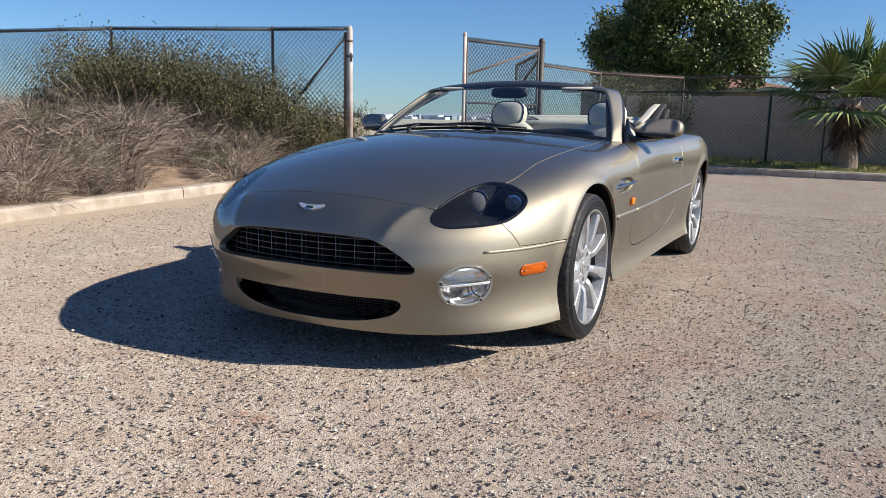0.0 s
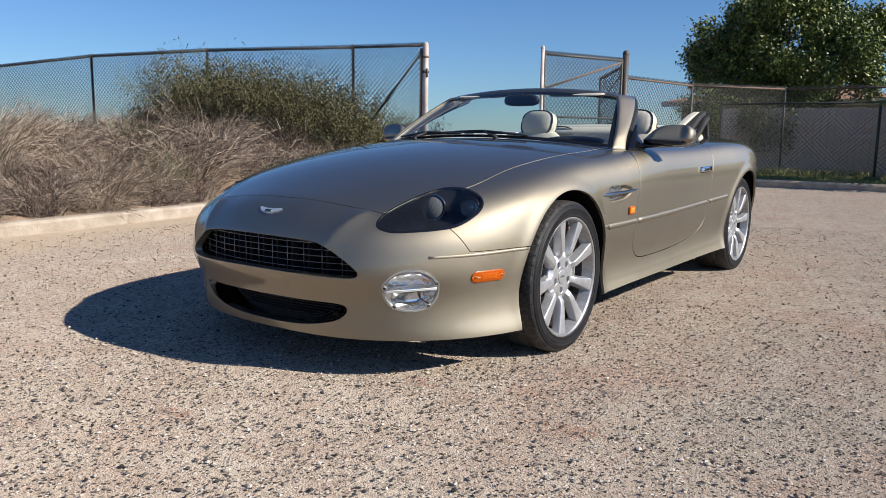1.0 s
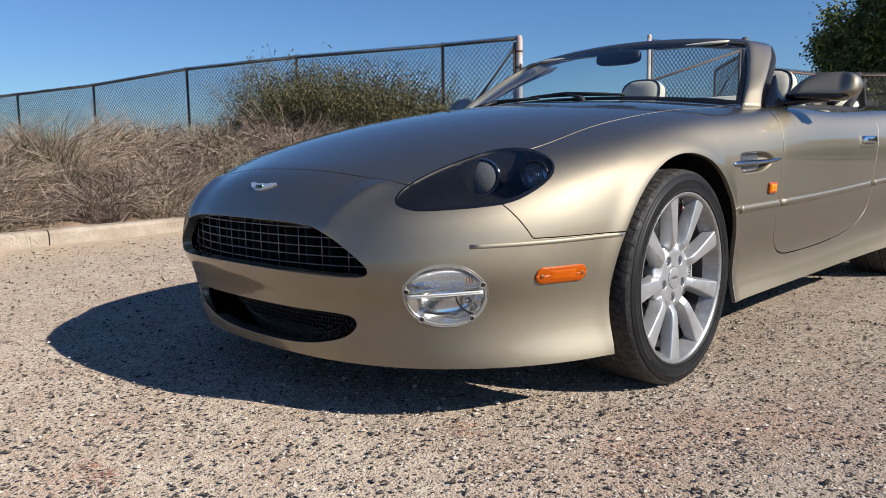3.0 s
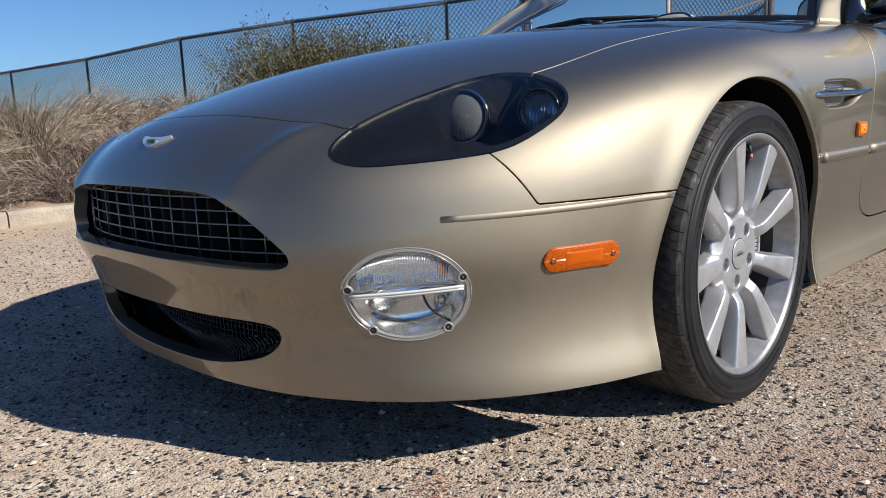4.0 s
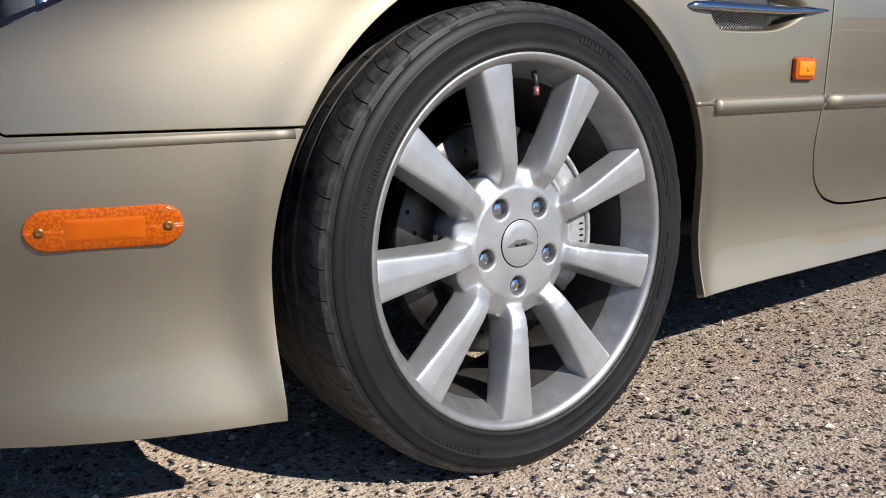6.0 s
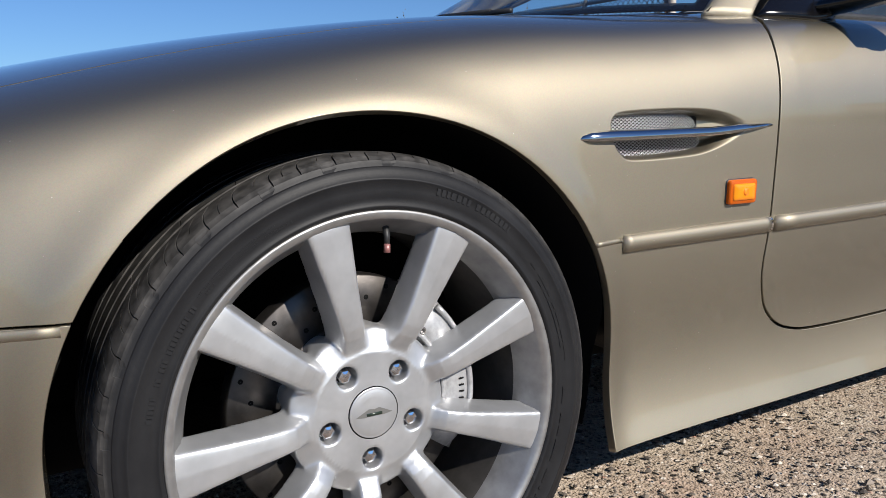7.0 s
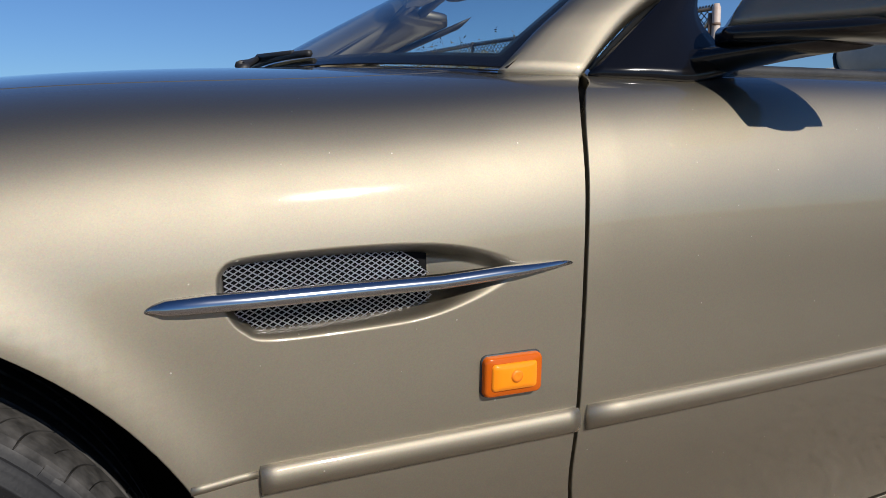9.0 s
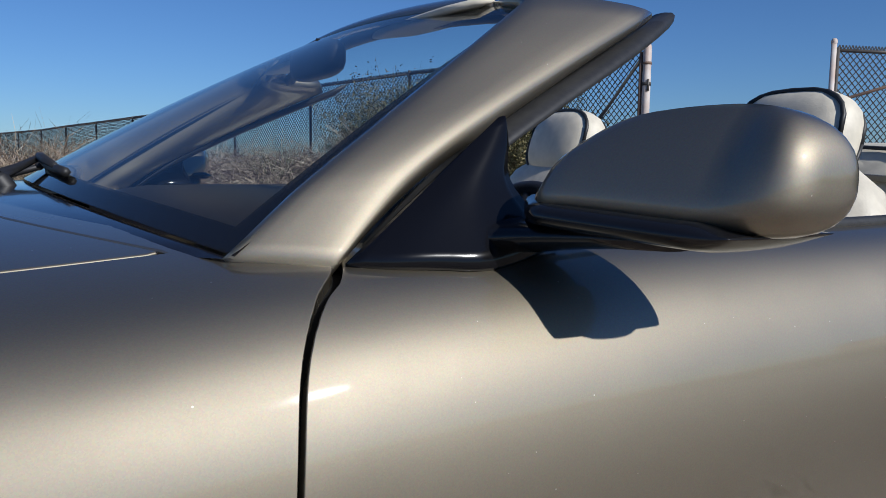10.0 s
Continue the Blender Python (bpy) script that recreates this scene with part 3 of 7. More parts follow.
in_xz = lambda loop: (lambda v: np.where(v[:, 1] < -0.5, loop_distance(loop, v[:, (0, 2)]), 1.0))
in_plan = lambda loop, z0=0.4: (lambda v: np.where(v[:, 2] > z0, loop_distance(loop, v[:, (0, 1)]), 1.0))
door_s = lambda v: np.where(np.abs(v[:, 0]) > 0.5, loop_distance(DOOR, v[:, (1, 2)]), 1.0)
fog_s = lambda v: np.where(v[:, 1] < -0.5, loop_distance(FOG, fog_uv(v)), 1.0)
light_s = in_plan(HEADLIGHT, 0.5)
VENT_BOX = (0.34, 0.655, 0.600, 0.700)
vent_s = lambda v: np.where(v[:, 0] > 0.6, np.maximum(np.abs(v[:, 1] - 0.4975) - 0.1575, np.abs(v[:, 2] - 0.65) - 0.05), 1.0)

half = cut_by(half, in_plan(COCKPIT, 0.6), False, 0)
skin0 = half
hood_half = cut_by(cut_by(half, hood_s, True, 0.0042), light_s, False, 0.001)
bump_half = cut_by(cut_by(half, bumper_s, True), light_s, False, 0.001)
for fn in (in_xz(GRILLE), in_xz(INTAKE), fog_s):
    bump_half = cut_by(bump_half, fn, False, 0)
side = cut_by(cut_by(cut_by(half, bumper_s, False), hood_s, False), light_s, False, 0.001)
door_half = cut_by(side, door_s, True, 0.0034)
side = cut_by(side, door_s, False, 0.0030)


def vent_patch():
    """The dished opening in the wing behind the wheel, finer than the rest of the skin."""
    ny, nz = 190, 75
    y, z = np.meshgrid(np.linspace(VENT_BOX[0], VENT_BOX[1], ny), np.linspace(VENT_BOX[2], VENT_BOX[3], nz), indexing="ij")

    def place(y, z):
        p = skin_at(np.stack([np.full(y.size, 1.05), y.ravel(), z.ravel()], 1), (-1, 0, 0))
        yy, zz = p[:, 1], p[:, 2]
        loop = closed_loop(((0.359, 0.655), (0.363, 0.675), (0.390, 0.684), (0.50, 0.687), (0.57, 0.682), (0.622, 0.667), (0.632, 0.655), (0.60, 0.637), (0.55, 0.621), (0.50, 0.615), (0.404, 0.613), (0.378, 0.622), (0.364, 0.64)))
        d = -loop_distance(loop, np.stack([yy, zz], 1))
        t = np.clip(d / 0.016, 0, 1)
        depth = 0.030 * np.clip((0.64 - yy) / 0.09, 0, 1) ** 1.2
        p[:, 0] -= depth * t * t * (3 - 2 * t)
        return p
    p = place(y, z)
    e = 0.0008
    dy = place(y + e, z) - place(y - e, z)
    dz = place(y, z + e) - place(y, z - e)
    n = np.cross(dy, dz)
    n /= np.linalg.norm(n, axis=1)[:, None]
    q = np.array(grid_faces(ny, nz))[:, ::-1]
    return p, n, np.concatenate([q[:, (0, 1, 2)], q[:, (0, 2, 3)]])


side = trim(side, -vent_s(side[0]))
side = join(side, vent_patch())

for flip, tag in ((False, "left"), (True, "right")):
    use = mirrored if flip else (lambda s: s)
    panel("side_panel", use(side), PAINT, car, "front wing, sill and rear quarter in one skin")
    panel("door", use(door_half), PAINT, car, "long frameless door")
panel("bonnet", join(hood_half, mirrored(hood_half)), PAINT, car)
panel("front_bumper", join(bump_half, mirrored(bump_half)), PAINT, car, "wrap-round bumper with grille and air intake openings", depth=0.03)

# dark inner shell behind the shut lines
shell = skin0
for fn in (in_xz(GRILLE), in_xz(INTAKE), fog_s, light_s):
    shell = cut_by(shell, fn, False, 0.004)
shell = trim(shell, -vent_s(shell[0]))
shell = (shell[0] - 0.0135 * shell[1], shell[1], shell[2])
panel("inner_shell", join(shell, mirrored(shell)), VOID, car, "black inner shell", hem=False)


def strip_on_skin(path, half_width, height, way, segments=5, end=0.006):
    """A rounded moulding that follows the skin; path: points near it, way: the direction to drop them onto it."""
    p = skin_at(path, way)
    n = skin_normal(p)
    d = np.gradient(p, axis=0)
    d /= np.linalg.norm(d, axis=1)[:, None]
    w = np.cross(n, d)
    V, k = [], segments * 2 + 1
    for i in range(len(p)):
        f = 1.0
        for j in range(k):
            a = math.pi * j / (k - 1)
            V.append(p[i] + w[i] * half_width * math.cos(a) + n[i] * (height * math.sin(a) ** 0.7 * f - 0.002))
    F = grid_faces(len(p), k) + [tuple(range(k)), tuple(range((len(p) - 1) * k, len(p) * k))[::-1]]
    bm = bmesh.new()
    vs = [bm.verts.new(v) for v in V]
    for f in F:
        bm.faces.new([vs[i] for i in f])
    bmesh.ops.recalc_face_normals(bm, faces=bm.faces)
    return bm


def both_sides(name, make, mat, label="", parent=None, smooth=True):
    """A part on the left side and its mirror image on the right."""
    obs = []
    for flip in (1, -1):
        bm = make()
        if flip < 0:
            bmesh.ops.scale(bm, vec=(-1, 1, 1), verts=bm.verts)
            bmesh.ops.reverse_faces(bm, faces=bm.faces)
        obs.append(part(name, bm, mat, parent or car, label, smooth))
    return obs


MOULD = spline((0.3, 0.7, 1.1, 1.6, 2.2), (0.494, 0.499, 0.503, 0.514, 0.535))
for y0, y1 in ((0.388, 0.6985), (0.7105, 1.838), (1.862, 2.19)):
    ys = np.linspace(y0, y1, 24)
    both_sides("side_moulding", lambda: strip_on_skin(np.stack([np.full(24, 1.05), ys, MOULD(ys)], 1), 0.0135, 0.011, (-1, 0, 0)), PAINT)
ys = np.linspace(0.332, 0.386, 6)
both_sides("wing_crease", lambda: strip_on_skin(np.stack([np.full(6, 1.05), ys, MOULD(ys) + 0.006], 1), 0.004, 0.004, (-1, 0, 0)), PAINT)
t = np.linspace(0, 1, 20)
both_sides("bumper_crease", lambda: strip_on_skin(np.stack([np.full(20, 1.05), -0.742 + 0.404 * t, 0.4715 + 0.0075 * t], 1), 0.0060, 0.0038, (-1, 0, 0)), PAINT)
both_sides("bumper_seam", lambda: strip_on_skin(np.stack([np.full(20, 1.05), -0.738 + 0.134 * t, 0.4795 + 0.0040 * t], 1), 0.0018, 0.0012, (-1, 0, 0)), VOID)


# slotted vents at the rear corners of the bonnet
for off in (0.0, 0.016):
    sl = np.linspace(0, 1, 10)
    both_sides("bonnet_slot", lambda: strip_on_skin(np.stack([0.590 + off + 0.045 * sl, 0.478 + 0.062 * sl, np.full(10, 1.05)], 1), 0.0022, 0.0012, (0, 0, -1)), VOID, "narrow black slot")


# --- headlights ---
def step_np(t):
    t = np.clip(t, 0, 1)
    return t * t * (3 - 2 * t)


def headlight():
    lens = cut_by(skin0, light_s, True, 0.003)
    bowl = cut_by(skin0, light_s, True, 0.0)
    d = step_np(-light_s(bowl[0]) / 0.035) * step_np((bowl[0][:, 1] + 0.8 * (bowl[0][:, 0] - 0.54) + 0.645) / 0.045)
    return lens, (bowl[0] - bowl[1] * (0.007 + 0.088 * d)[:, None], bowl[1], bowl[2])


lens_skin, bowl_skin = headlight()
HOUSING = mottled("dark_lamp_housing", (0.040, 0.043, 0.050), (0.050, 0.053, 0.060), 8, 0.36, 200, 0.05, 0.001, metal=0.85)
REFLECTOR = material("lamp_reflector", (0.90, 0.91, 0.92), 0.13, 0.92)
AMBER = material("amber_plastic_lens", (0.82, 0.2, 0.004), 0.15, coat=0.6, spec=0.6)
AMBER_DEEP = material("deep_amber_edge", (0.46, 0.085, 0.002), 0.15, coat=0.2, spec=0.3)
AMBER_FACE = material("amber_clear_face", (0.80, 0.235, 0.004), 0.10, coat=0.4, spec=0.4)


def milky_glass(name, share):
    """Moulded lamp glass: part clear, part bright from the prisms cast into it."""
    m = pane_material(name, (0.95, 0.96, 0.97))
    nt = m.node_tree
    mx = next(n for n in nt.nodes if n.type == "MIX_SHADER")
    clear = next(n for n in nt.nodes if n.type == "BSDF_TRANSPARENT")
    pale = nt.nodes.new("ShaderNodeBsdfDiffuse")
    pale.inputs["Color"].default_value = (0.72, 0.76, 0.80, 1)
    part_mix = nt.nodes.new("ShaderNodeMixShader")
    part_mix.inputs["Fac"].default_value = share
    nt.links.new(clear.outputs[0], part_mix.inputs[1])
    nt.links.new(pale.outputs[0], part_mix.inputs[2])
    nt.links.new(part_mix.outputs[0], mx.inputs[1])
    return m


LAMP_LENS = milky_glass("moulded_lamp_glass", 0.16)
RIBBED = material("ribbed_lens", (0.42, 0.44, 0.46), 0.15, 0.3, coat=0.5)


def lamp_unit(centre, facing, radius, parent, flip):
    """A round projector: sleeve, bright bowl and ribbed front glass."""
    f = Vector(facing).normalized()
    m = Matrix.Translation(centre) @ f.to_track_quat("X", "Z").to_matrix().to_4x4()
    if flip:
        m = Matrix.Diagonal((-1, 1, 1, 1)) @ m
    r = radius
    bm = lathe(bmesh.new(), [(r * 1.16, -0.05), (r * 1.16, 0.002), (r * 1.1, 0.007), (r * 1.02, 0.006), (r * 0.99, 0.0), (r * 0.9, -0.012)], m, 40)
    part("lamp_sleeve", bm, GLOSS_BLACK, parent)
    bm = lathe(bmesh.new(), [(r * 1.17, 0.0), (r * 1.13, 0.0085), (r * 1.05, 0.0085), (r * 1.03, 0.004)], m, 40)
    part("lamp_ring", bm, CHROME if radius > 0.04 else GLOSS_BLACK, parent, "bright ring" if radius > 0.04 else "")
    if radius > 0.04:
        arc = [m @ Vector((0.012 - 0.02 * abs(q), -r * 1.62 * math.cos(q), r * 1.5 * math.sin(q))) for q in np.linspace(-0.75, 0.75, 11)]
        part("lamp_brow", tube(bmesh.new(), arc, [0.002, 0.004, 0.006, 0.007, 0.0075, 0.0075, 0.0075, 0.007, 0.006, 0.004, 0.002], 8), CHROME, parent, "bright crescent trim")
    bm = lathe(bmesh.new(), [(r * 0.98, 0.0), (r * 0.92, -0.010), (r * 0.72, -0.022), (r * 0.42, -0.030), (r * 0.25, -0.032), (r * 0.25, -0.014), (r * 0.16, -0.010), (0.0005, -0.009)], m, 40)
    part("reflector_bowl", bm, REFLECTOR, parent)
    bm = bmesh.new()
    n = 11
    for i in range(n):
        v = (i + 0.5) / n * 2 - 1
        wdt = r * 0.93 * math.sqrt(max(0.02, 1 - v * v))
        top_z = wdt if abs(v) > 0.6 else wdt * 0.15
        tube(bm, [m @ Vector((0.005 - 0.008 * (v * v + (z / r) ** 2), v * r * 0.93, z)) for z in np.linspace(-wdt * 0.95, top_z, 6)], r * 0.024, 5)
    part("lens_ribs", bm, RIBBED, parent)
    bm = lathe(bmesh.new(), [(r * 0.96, 0.004), (r * 0.8, 0.010), (r * 0.5, 0.0145), (r * 0.2, 0.0165), (0.001, 0.017)], m, 40)
    part("lamp_glass", bm, LAMP_LENS if radius > 0.04 else LENS_GLASS, parent, "pale ribbed lamp glass" if radius > 0.04 else "")


for flip in (False, True):
    use = mirrored if flip else (lambda s: s)
    hl = panel("headlight", use(bowl_skin), HOUSING, car, "smoked dark headlight under a clear faired cover", depth=0.03)
    cover = panel("lens_cover", use(lens_skin), LENS_GLASS, hl, "clear faired cover", hem=False)
    cover.visible_shadow = False
    rim = cut_by(skin0, light_s, True, 0.0)
    ring = trim(rim, -light_s(rim[0]) - 0.0055)
    ring = (ring[0] + ring[1] * 0.0008, ring[1], ring[2])
    panel("lens_rim", use(ring), GLOSS_BLACK, hl, "black rubber seal", hem=False)
    lamp_unit((0.540, -0.545, 0.632), (0.42, -1.0, 0.16), 0.045, hl, flip)
    lamp_unit((0.682, -0.50, 0.638), (0.42, -1.0, 0.14), 0.034, hl, flip)

# --- fog lamps ---
fog_lens = cut_by(skin0, fog_s, True, 0.004)


RIM_CLEAR = material("clear_lens_rim", (0.34, 0.33, 0.30), 0.2, 0.3, coat=0.5)
LENS_BAR = material("white_lens_bar", (0.60, 0.60, 0.57), 0.25, coat=0.6)
LENS_FLUTE = material("fluted_lens", (0.80, 0.81, 0.82), 0.12, 0.75, coat=0.6)


def fog_point(u, v, off):
    """Points over the fog lamp's face: across, up, and out along the skin's normal."""
    u, v, off = np.broadcast_arrays(np.asarray(u, float), np.asarray(v, float), np.asarray(off, float))
    p = skin_at(FOG_AT + FOG_U * u.reshape(-1, 1) + np.stack([np.full(u.size, 0.12), np.full(u.size, -0.12), v.ravel()], 1), (-1, 1, 0))
    return p + skin_normal(p) * off.reshape(-1, 1)


def fog_lamp(flip):
    """Oval lamp: a bright two-part reflector under a lens that is fluted above its bar and clear below."""
    sign = np.array([-1 if flip else 1, 1, 1])
    use = mirrored if flip else (lambda sk: sk)

    def shell_of(name, V, faces, mat, label="", parent=None):
        return put(name, mesh_of(name, V * sign, [f[::-1] if flip else f for f in faces]), mat, parent, label)
    loop = FOG[::2]
    k = len(loop)
    qs = np.array((0.99, 0.95, 0.90, 0.84, 0.76, 0.66, 0.55, 0.43, 0.30, 0.16, 0.02))
    u, v = (qs[:, None] * loop[None, :, 0]), (qs[:, None] * loop[None, :, 1])
    low = 0.046 - 0.030 * (((u - 0.045) / 0.10) ** 2 + ((v + 0.028) / 0.062) ** 2)
    high = 0.034 - 0.020 * ((v - 0.036) / 0.034) ** 2 - 0.006 * (u / 0.09) ** 2
    t = step((v + 0.004) / 0.010)
    edge = step((1 - qs) / 0.22)[:, None]
    depth = 0.005 + np.maximum(low * (1 - t) + high * t, 0.006) * edge
    V = fog_point(u, v, -depth)
    faces = grid_faces(len(qs), k, True)
    fl = shell_of("fog_lamp", V, [f[::-1] for f in faces], REFLECTOR, "oval fog and indicator lamp with a divided clear lens", car)
    o = panel("lens", use(fog_lens), LENS_GLASS, fl, "clear lens", hem=False)
    o.visible_shadow = False
    # clear flange round the lens with two raised beads
    qs2 = (1.0, 0.995, 0.965, 0.915, 0.90)
    offs = (-0.004, 0.0010, 0.0014, 0.0010, -0.002)
    V = np.concatenate([fog_point(loop[:, 0] * q, loop[:, 1] * q, of) for q, of in zip(qs2, offs)])
    shell_of("flange", V, [f[::-1] for f in grid_faces(5, k, True)], RIM_CLEAR, "clear moulded flange", fl)
    for q, r in ((0.985, 0.0010), (0.925, 0.0008)):
        pts = fog_point(loop[:, 0] * q, loop[:, 1] * q, 0.0014) * sign
        part("bead", tube(bmesh.new(), [*pts, pts[0]], r, 6, cap=False), RIM_CLEAR, fl, "moulded bead")
    us = np.linspace(-0.096, 0.094, 16)
    bm = bmesh.new()
    for dv in (-0.0022, 0.0022):
        tube(bm, list(fog_point(us, 0.004 + dv + 0.06 * us, 0.0006) * sign), 0.0026, 6)
    part("divider", bm, LENS_BAR, fl, "pale bar across the lens")
    bm = bmesh.new()
    for uu in np.linspace(-0.088, 0.086, 44):
        top = 0.074 * math.sqrt(max(0.05, 1 - (uu / 0.104) ** 2)) * 0.93
        lo = 0.011 + 0.06 * uu
        if top - lo < 0.006:
            continue
        vv = np.linspace(lo, top, 4)
        tube(bm, list(fog_point(np.full(4, uu) + 0.10 * (vv - 0.03), vv, -0.0045) * sign), 0.00115, 5)
    tagged(part("flutes", bm, LENS_FLUTE, fl, "moulded flutes"), kind="stuff")
    for uu, vv in ((-0.097, 0.012), (0.093, 0.028), (-0.060, -0.062), (0.066, -0.060)):
        q = fog_point([uu], [vv], [0.002])[0]
        n = Vector(skin_normal(q)[0])
        m = Matrix.Translation(q) @ n.to_track_quat("X", "Z").to_matrix().to_4x4()
        if flip:
            m = Matrix.Diagonal((-1, 1, 1, 1)) @ m
        part("screw_boss", lathe(bmesh.new(), [(0.0088, -0.004), (0.0088, 0.0002), (0.0074, 0.0010), (0.0060, 0.0002), (0.0055, -0.003)], m, 18), RIM_CLEAR, fl)
        part("screw", lathe(bmesh.new(), [(0.0052, -0.004), (0.0052, 0.0002), (0.003, 0.0006), (0.0005, -0.001)], m, 12), GLOSS_BLACK, fl)
    # bulb cowl with its curved stay, and the orange bulb above
    q = Vector(fog_point([0.058], [-0.020], [-0.024])[0] * sign)
    bm = bmesh.new()
    bmesh.ops.create_uvsphere(bm, u_segments=18, v_segments=12, radius=0.011, matrix=Matrix.Translation(q))
    part("bulb_cowl", bm, CHROME, fl, "bright bulb cowl")
    a = np.linspace(0, 1, 9)
    part("cowl_stay", tube(bmesh.new(), list(fog_point(0.026 + 0.006 * a + 0.040 * a ** 3, 0.0 - 0.056 * a, -0.016) * sign), 0.0022, 6), GLOSS_BLACK, fl, "dark curved stay")
    q = Vector(fog_point([0.062], [0.036], [-0.018])[0] * sign)
    bm = bmesh.new()
    bmesh.ops.create_uvsphere(bm, u_segments=14, v_segments=10, radius=0.011, matrix=Matrix.Translation(q))
    part("indicator_bulb", bm, AMBER, fl, "orange bulb")


for flip in (False, True):
    fog_lamp(flip)


# --- side markers and repeaters ---
def plate_on_skin(y0, y1, z0, z1, height, way, start, radius, n=10, inset=0.0):
    """A rounded plate lying on the skin, outlined in the car's side view."""
    ring = []
    r = min(radius, (z1 - z0) / 2, (y1 - y0) / 2)
    for cy, cz, a0 in ((y1 - r, z1 - r, 0), (y0 + r, z1 - r, 90), (y0 + r, z0 + r, 180), (y1 - r, z0 + r, 270)):
        for k in range(n):
            a = radians(a0 + 90 * k / (n - 1))
            ring.append((cy + r * math.cos(a), cz + r * math.sin(a)))
    ring = np.array(ring)
    c = ring.mean(0)
    V, levels = [], ((1.0, -0.004), (1.0, height * 0.55), (0.97, height * 0.85), (0.9, height), (0.55, height * 1.05), (0.1, height * 1.08))
    for s, h in levels:
        q = c + (ring - c) * np.array((1 - (1 - s) * (z1 - z0) / (y1 - y0) * 1.5 if s > 0.6 else s, s))
        p = skin_at(np.concatenate([np.full((len(q), 1), start), q], 1) + np.array((0, 0, 0)), way)
        V.append(p + skin_normal(p) * h)
    k = len(ring)
    bm = bmesh.new()
    vs = [bm.verts.new(v) for v in np.concatenate(V)]
    for f in grid_faces(len(levels), k, True):
        bm.faces.new([vs[i] for i in f])
    bm.faces.new(vs[-k:])
    bmesh.ops.recalc_face_normals(bm, faces=bm.faces)
    return bm


def amber_material():
    m = material("amber_reflex_lens", (0.5, 0.1, 0.002), 0.22, coat=0.15, spec=0.3)
    v = coords(m)
    w = node(m, "ShaderNodeTexVoronoi")
    w.inputs["Scale"].default_value = 320
    link(m, v, w.inputs["Vector"])
    link(m, mix(m, ramp(m, w.outputs["Distance"], ((0.1, (0, 0, 0)), (0.7, (1, 1, 1)))), (0.50, 0.105, 0.002), (0.33, 0.055, 0.002)), bsdf(m).inputs["Base Color"])
    bump(m, w.outputs["Distance"], 0.18, 0.0015)
    return m


REFLEX = amber_material()
for flip, mk in zip((1, -1), both_sides("side_marker", lambda: plate_on_skin(-0.597, -0.452, 0.3685, 0.4115, 0.0055, (-1, 0, 0), 1.05, 0.022), REFLEX, "long amber side marker with two screws")):
    for y in (-0.582, -0.467):
        p = skin_at([(1.05, y, 0.390)], (-1, 0, 0))[0]
        n = skin_normal(p)[0]
        m = Matrix.Translation(p + n * 0.006) @ Vector(n).to_track_quat("X", "Z").to_matrix().to_4x4()
        if flip < 0:
            m = Matrix.Diagonal((-1, 1, 1, 1)) @ m
        part("screw", lathe(bmesh.new(), [(0.005, -0.002), (0.005, 0.0008), (0.002, 0.001), (0.0003, 0.0)], m, 12), material("brass_screw", (0.35, 0.16, 0.05), 0.35, 0.8), mk)
for rp in both_sides("repeater", lambda: plate_on_skin(0.591, 0.652, 0.5385, 0.577, 0.009, (-1, 0, 0), 1.05, 0.006), AMBER_DEEP, "small square amber repeater lamp"):
    pass
both_sides("reflex_panel", lambda: plate_on_skin(-0.562, -0.487, 0.3770, 0.4030, 0.0061, (-1, 0, 0), 1.05, 0.004), AMBER_DEEP, "darker reflex field")
both_sides("repeater_face", lambda: plate_on_skin(0.597, 0.6455, 0.5445, 0.571, 0.0115, (-1, 0, 0), 1.05, 0.004), AMBER_FACE)
both_sides("bulb", lambda: lathe(bmesh.new(), [(0.0065, -0.002), (0.006, 0.0006), (0.003, 0.001), (0.0002, 0.0006)], Matrix.Translation(skin_at([(1.05, 0.622, 0.558)], (-1, 0, 0))[0] + np.array((0.0125, 0, 0))), 20), AMBER)
both_sides("repeater_seal", lambda: plate_on_skin(0.5898, 0.6532, 0.5373, 0.5782, 0.0025, (-1, 0, 0), 1.05, 0.007), TRIM_BLACK)

# --- wing vents: mesh and strake ---


def vent_mesh():
    bm = bmesh.new()
    loop = closed_loop(((0.365, 0.655), (0.369, 0.674), (0.390, 0.680), (0.50, 0.682), (0.528, 0.674), (0.550, 0.653), (0.548, 0.632), (0.525, 0.620), (0.404, 0.617), (0.384, 0.626), (0.367, 0.641)))
    for slope in (0.62, -0.62):
        for c in np.arange(-0.12, 0.12, 0.0047):
            y = np.arange(0.35, 0.56, 0.0025)
            z = 0.65 + slope * (y - 0.455) + c
            ok = loop_distance(loop, np.stack([y, z], 1)) < 0
            if ok.sum() < 2:
                continue
            i = np.flatnonzero(ok)
            a, b = i[0], i[-1]
            x = VENT_X - 0.0165
            tube(bm, [(x, y[a], z[a]), (x, y[b], z[b])], 0.00052, 4, cap=False)
    return bm


VENT_X = skin_at([(1.05, 0.46, 0.65)], (-1, 0, 0))[0][0]
MESH_STEEL = material("bright_wire_mesh", (0.52, 0.52, 0.53), 0.3, 1.0)
both_sides("vent_mesh", vent_mesh, MESH_STEEL, "bright woven wire mesh")
both_sides("vent_backing", lambda: box(bmesh.new(), VENT_X - 0.0275, 0.366, 0.6185, VENT_X - 0.0195, 0.548, 0.6805, 0.003), VOID, "black cavity behind the mesh")


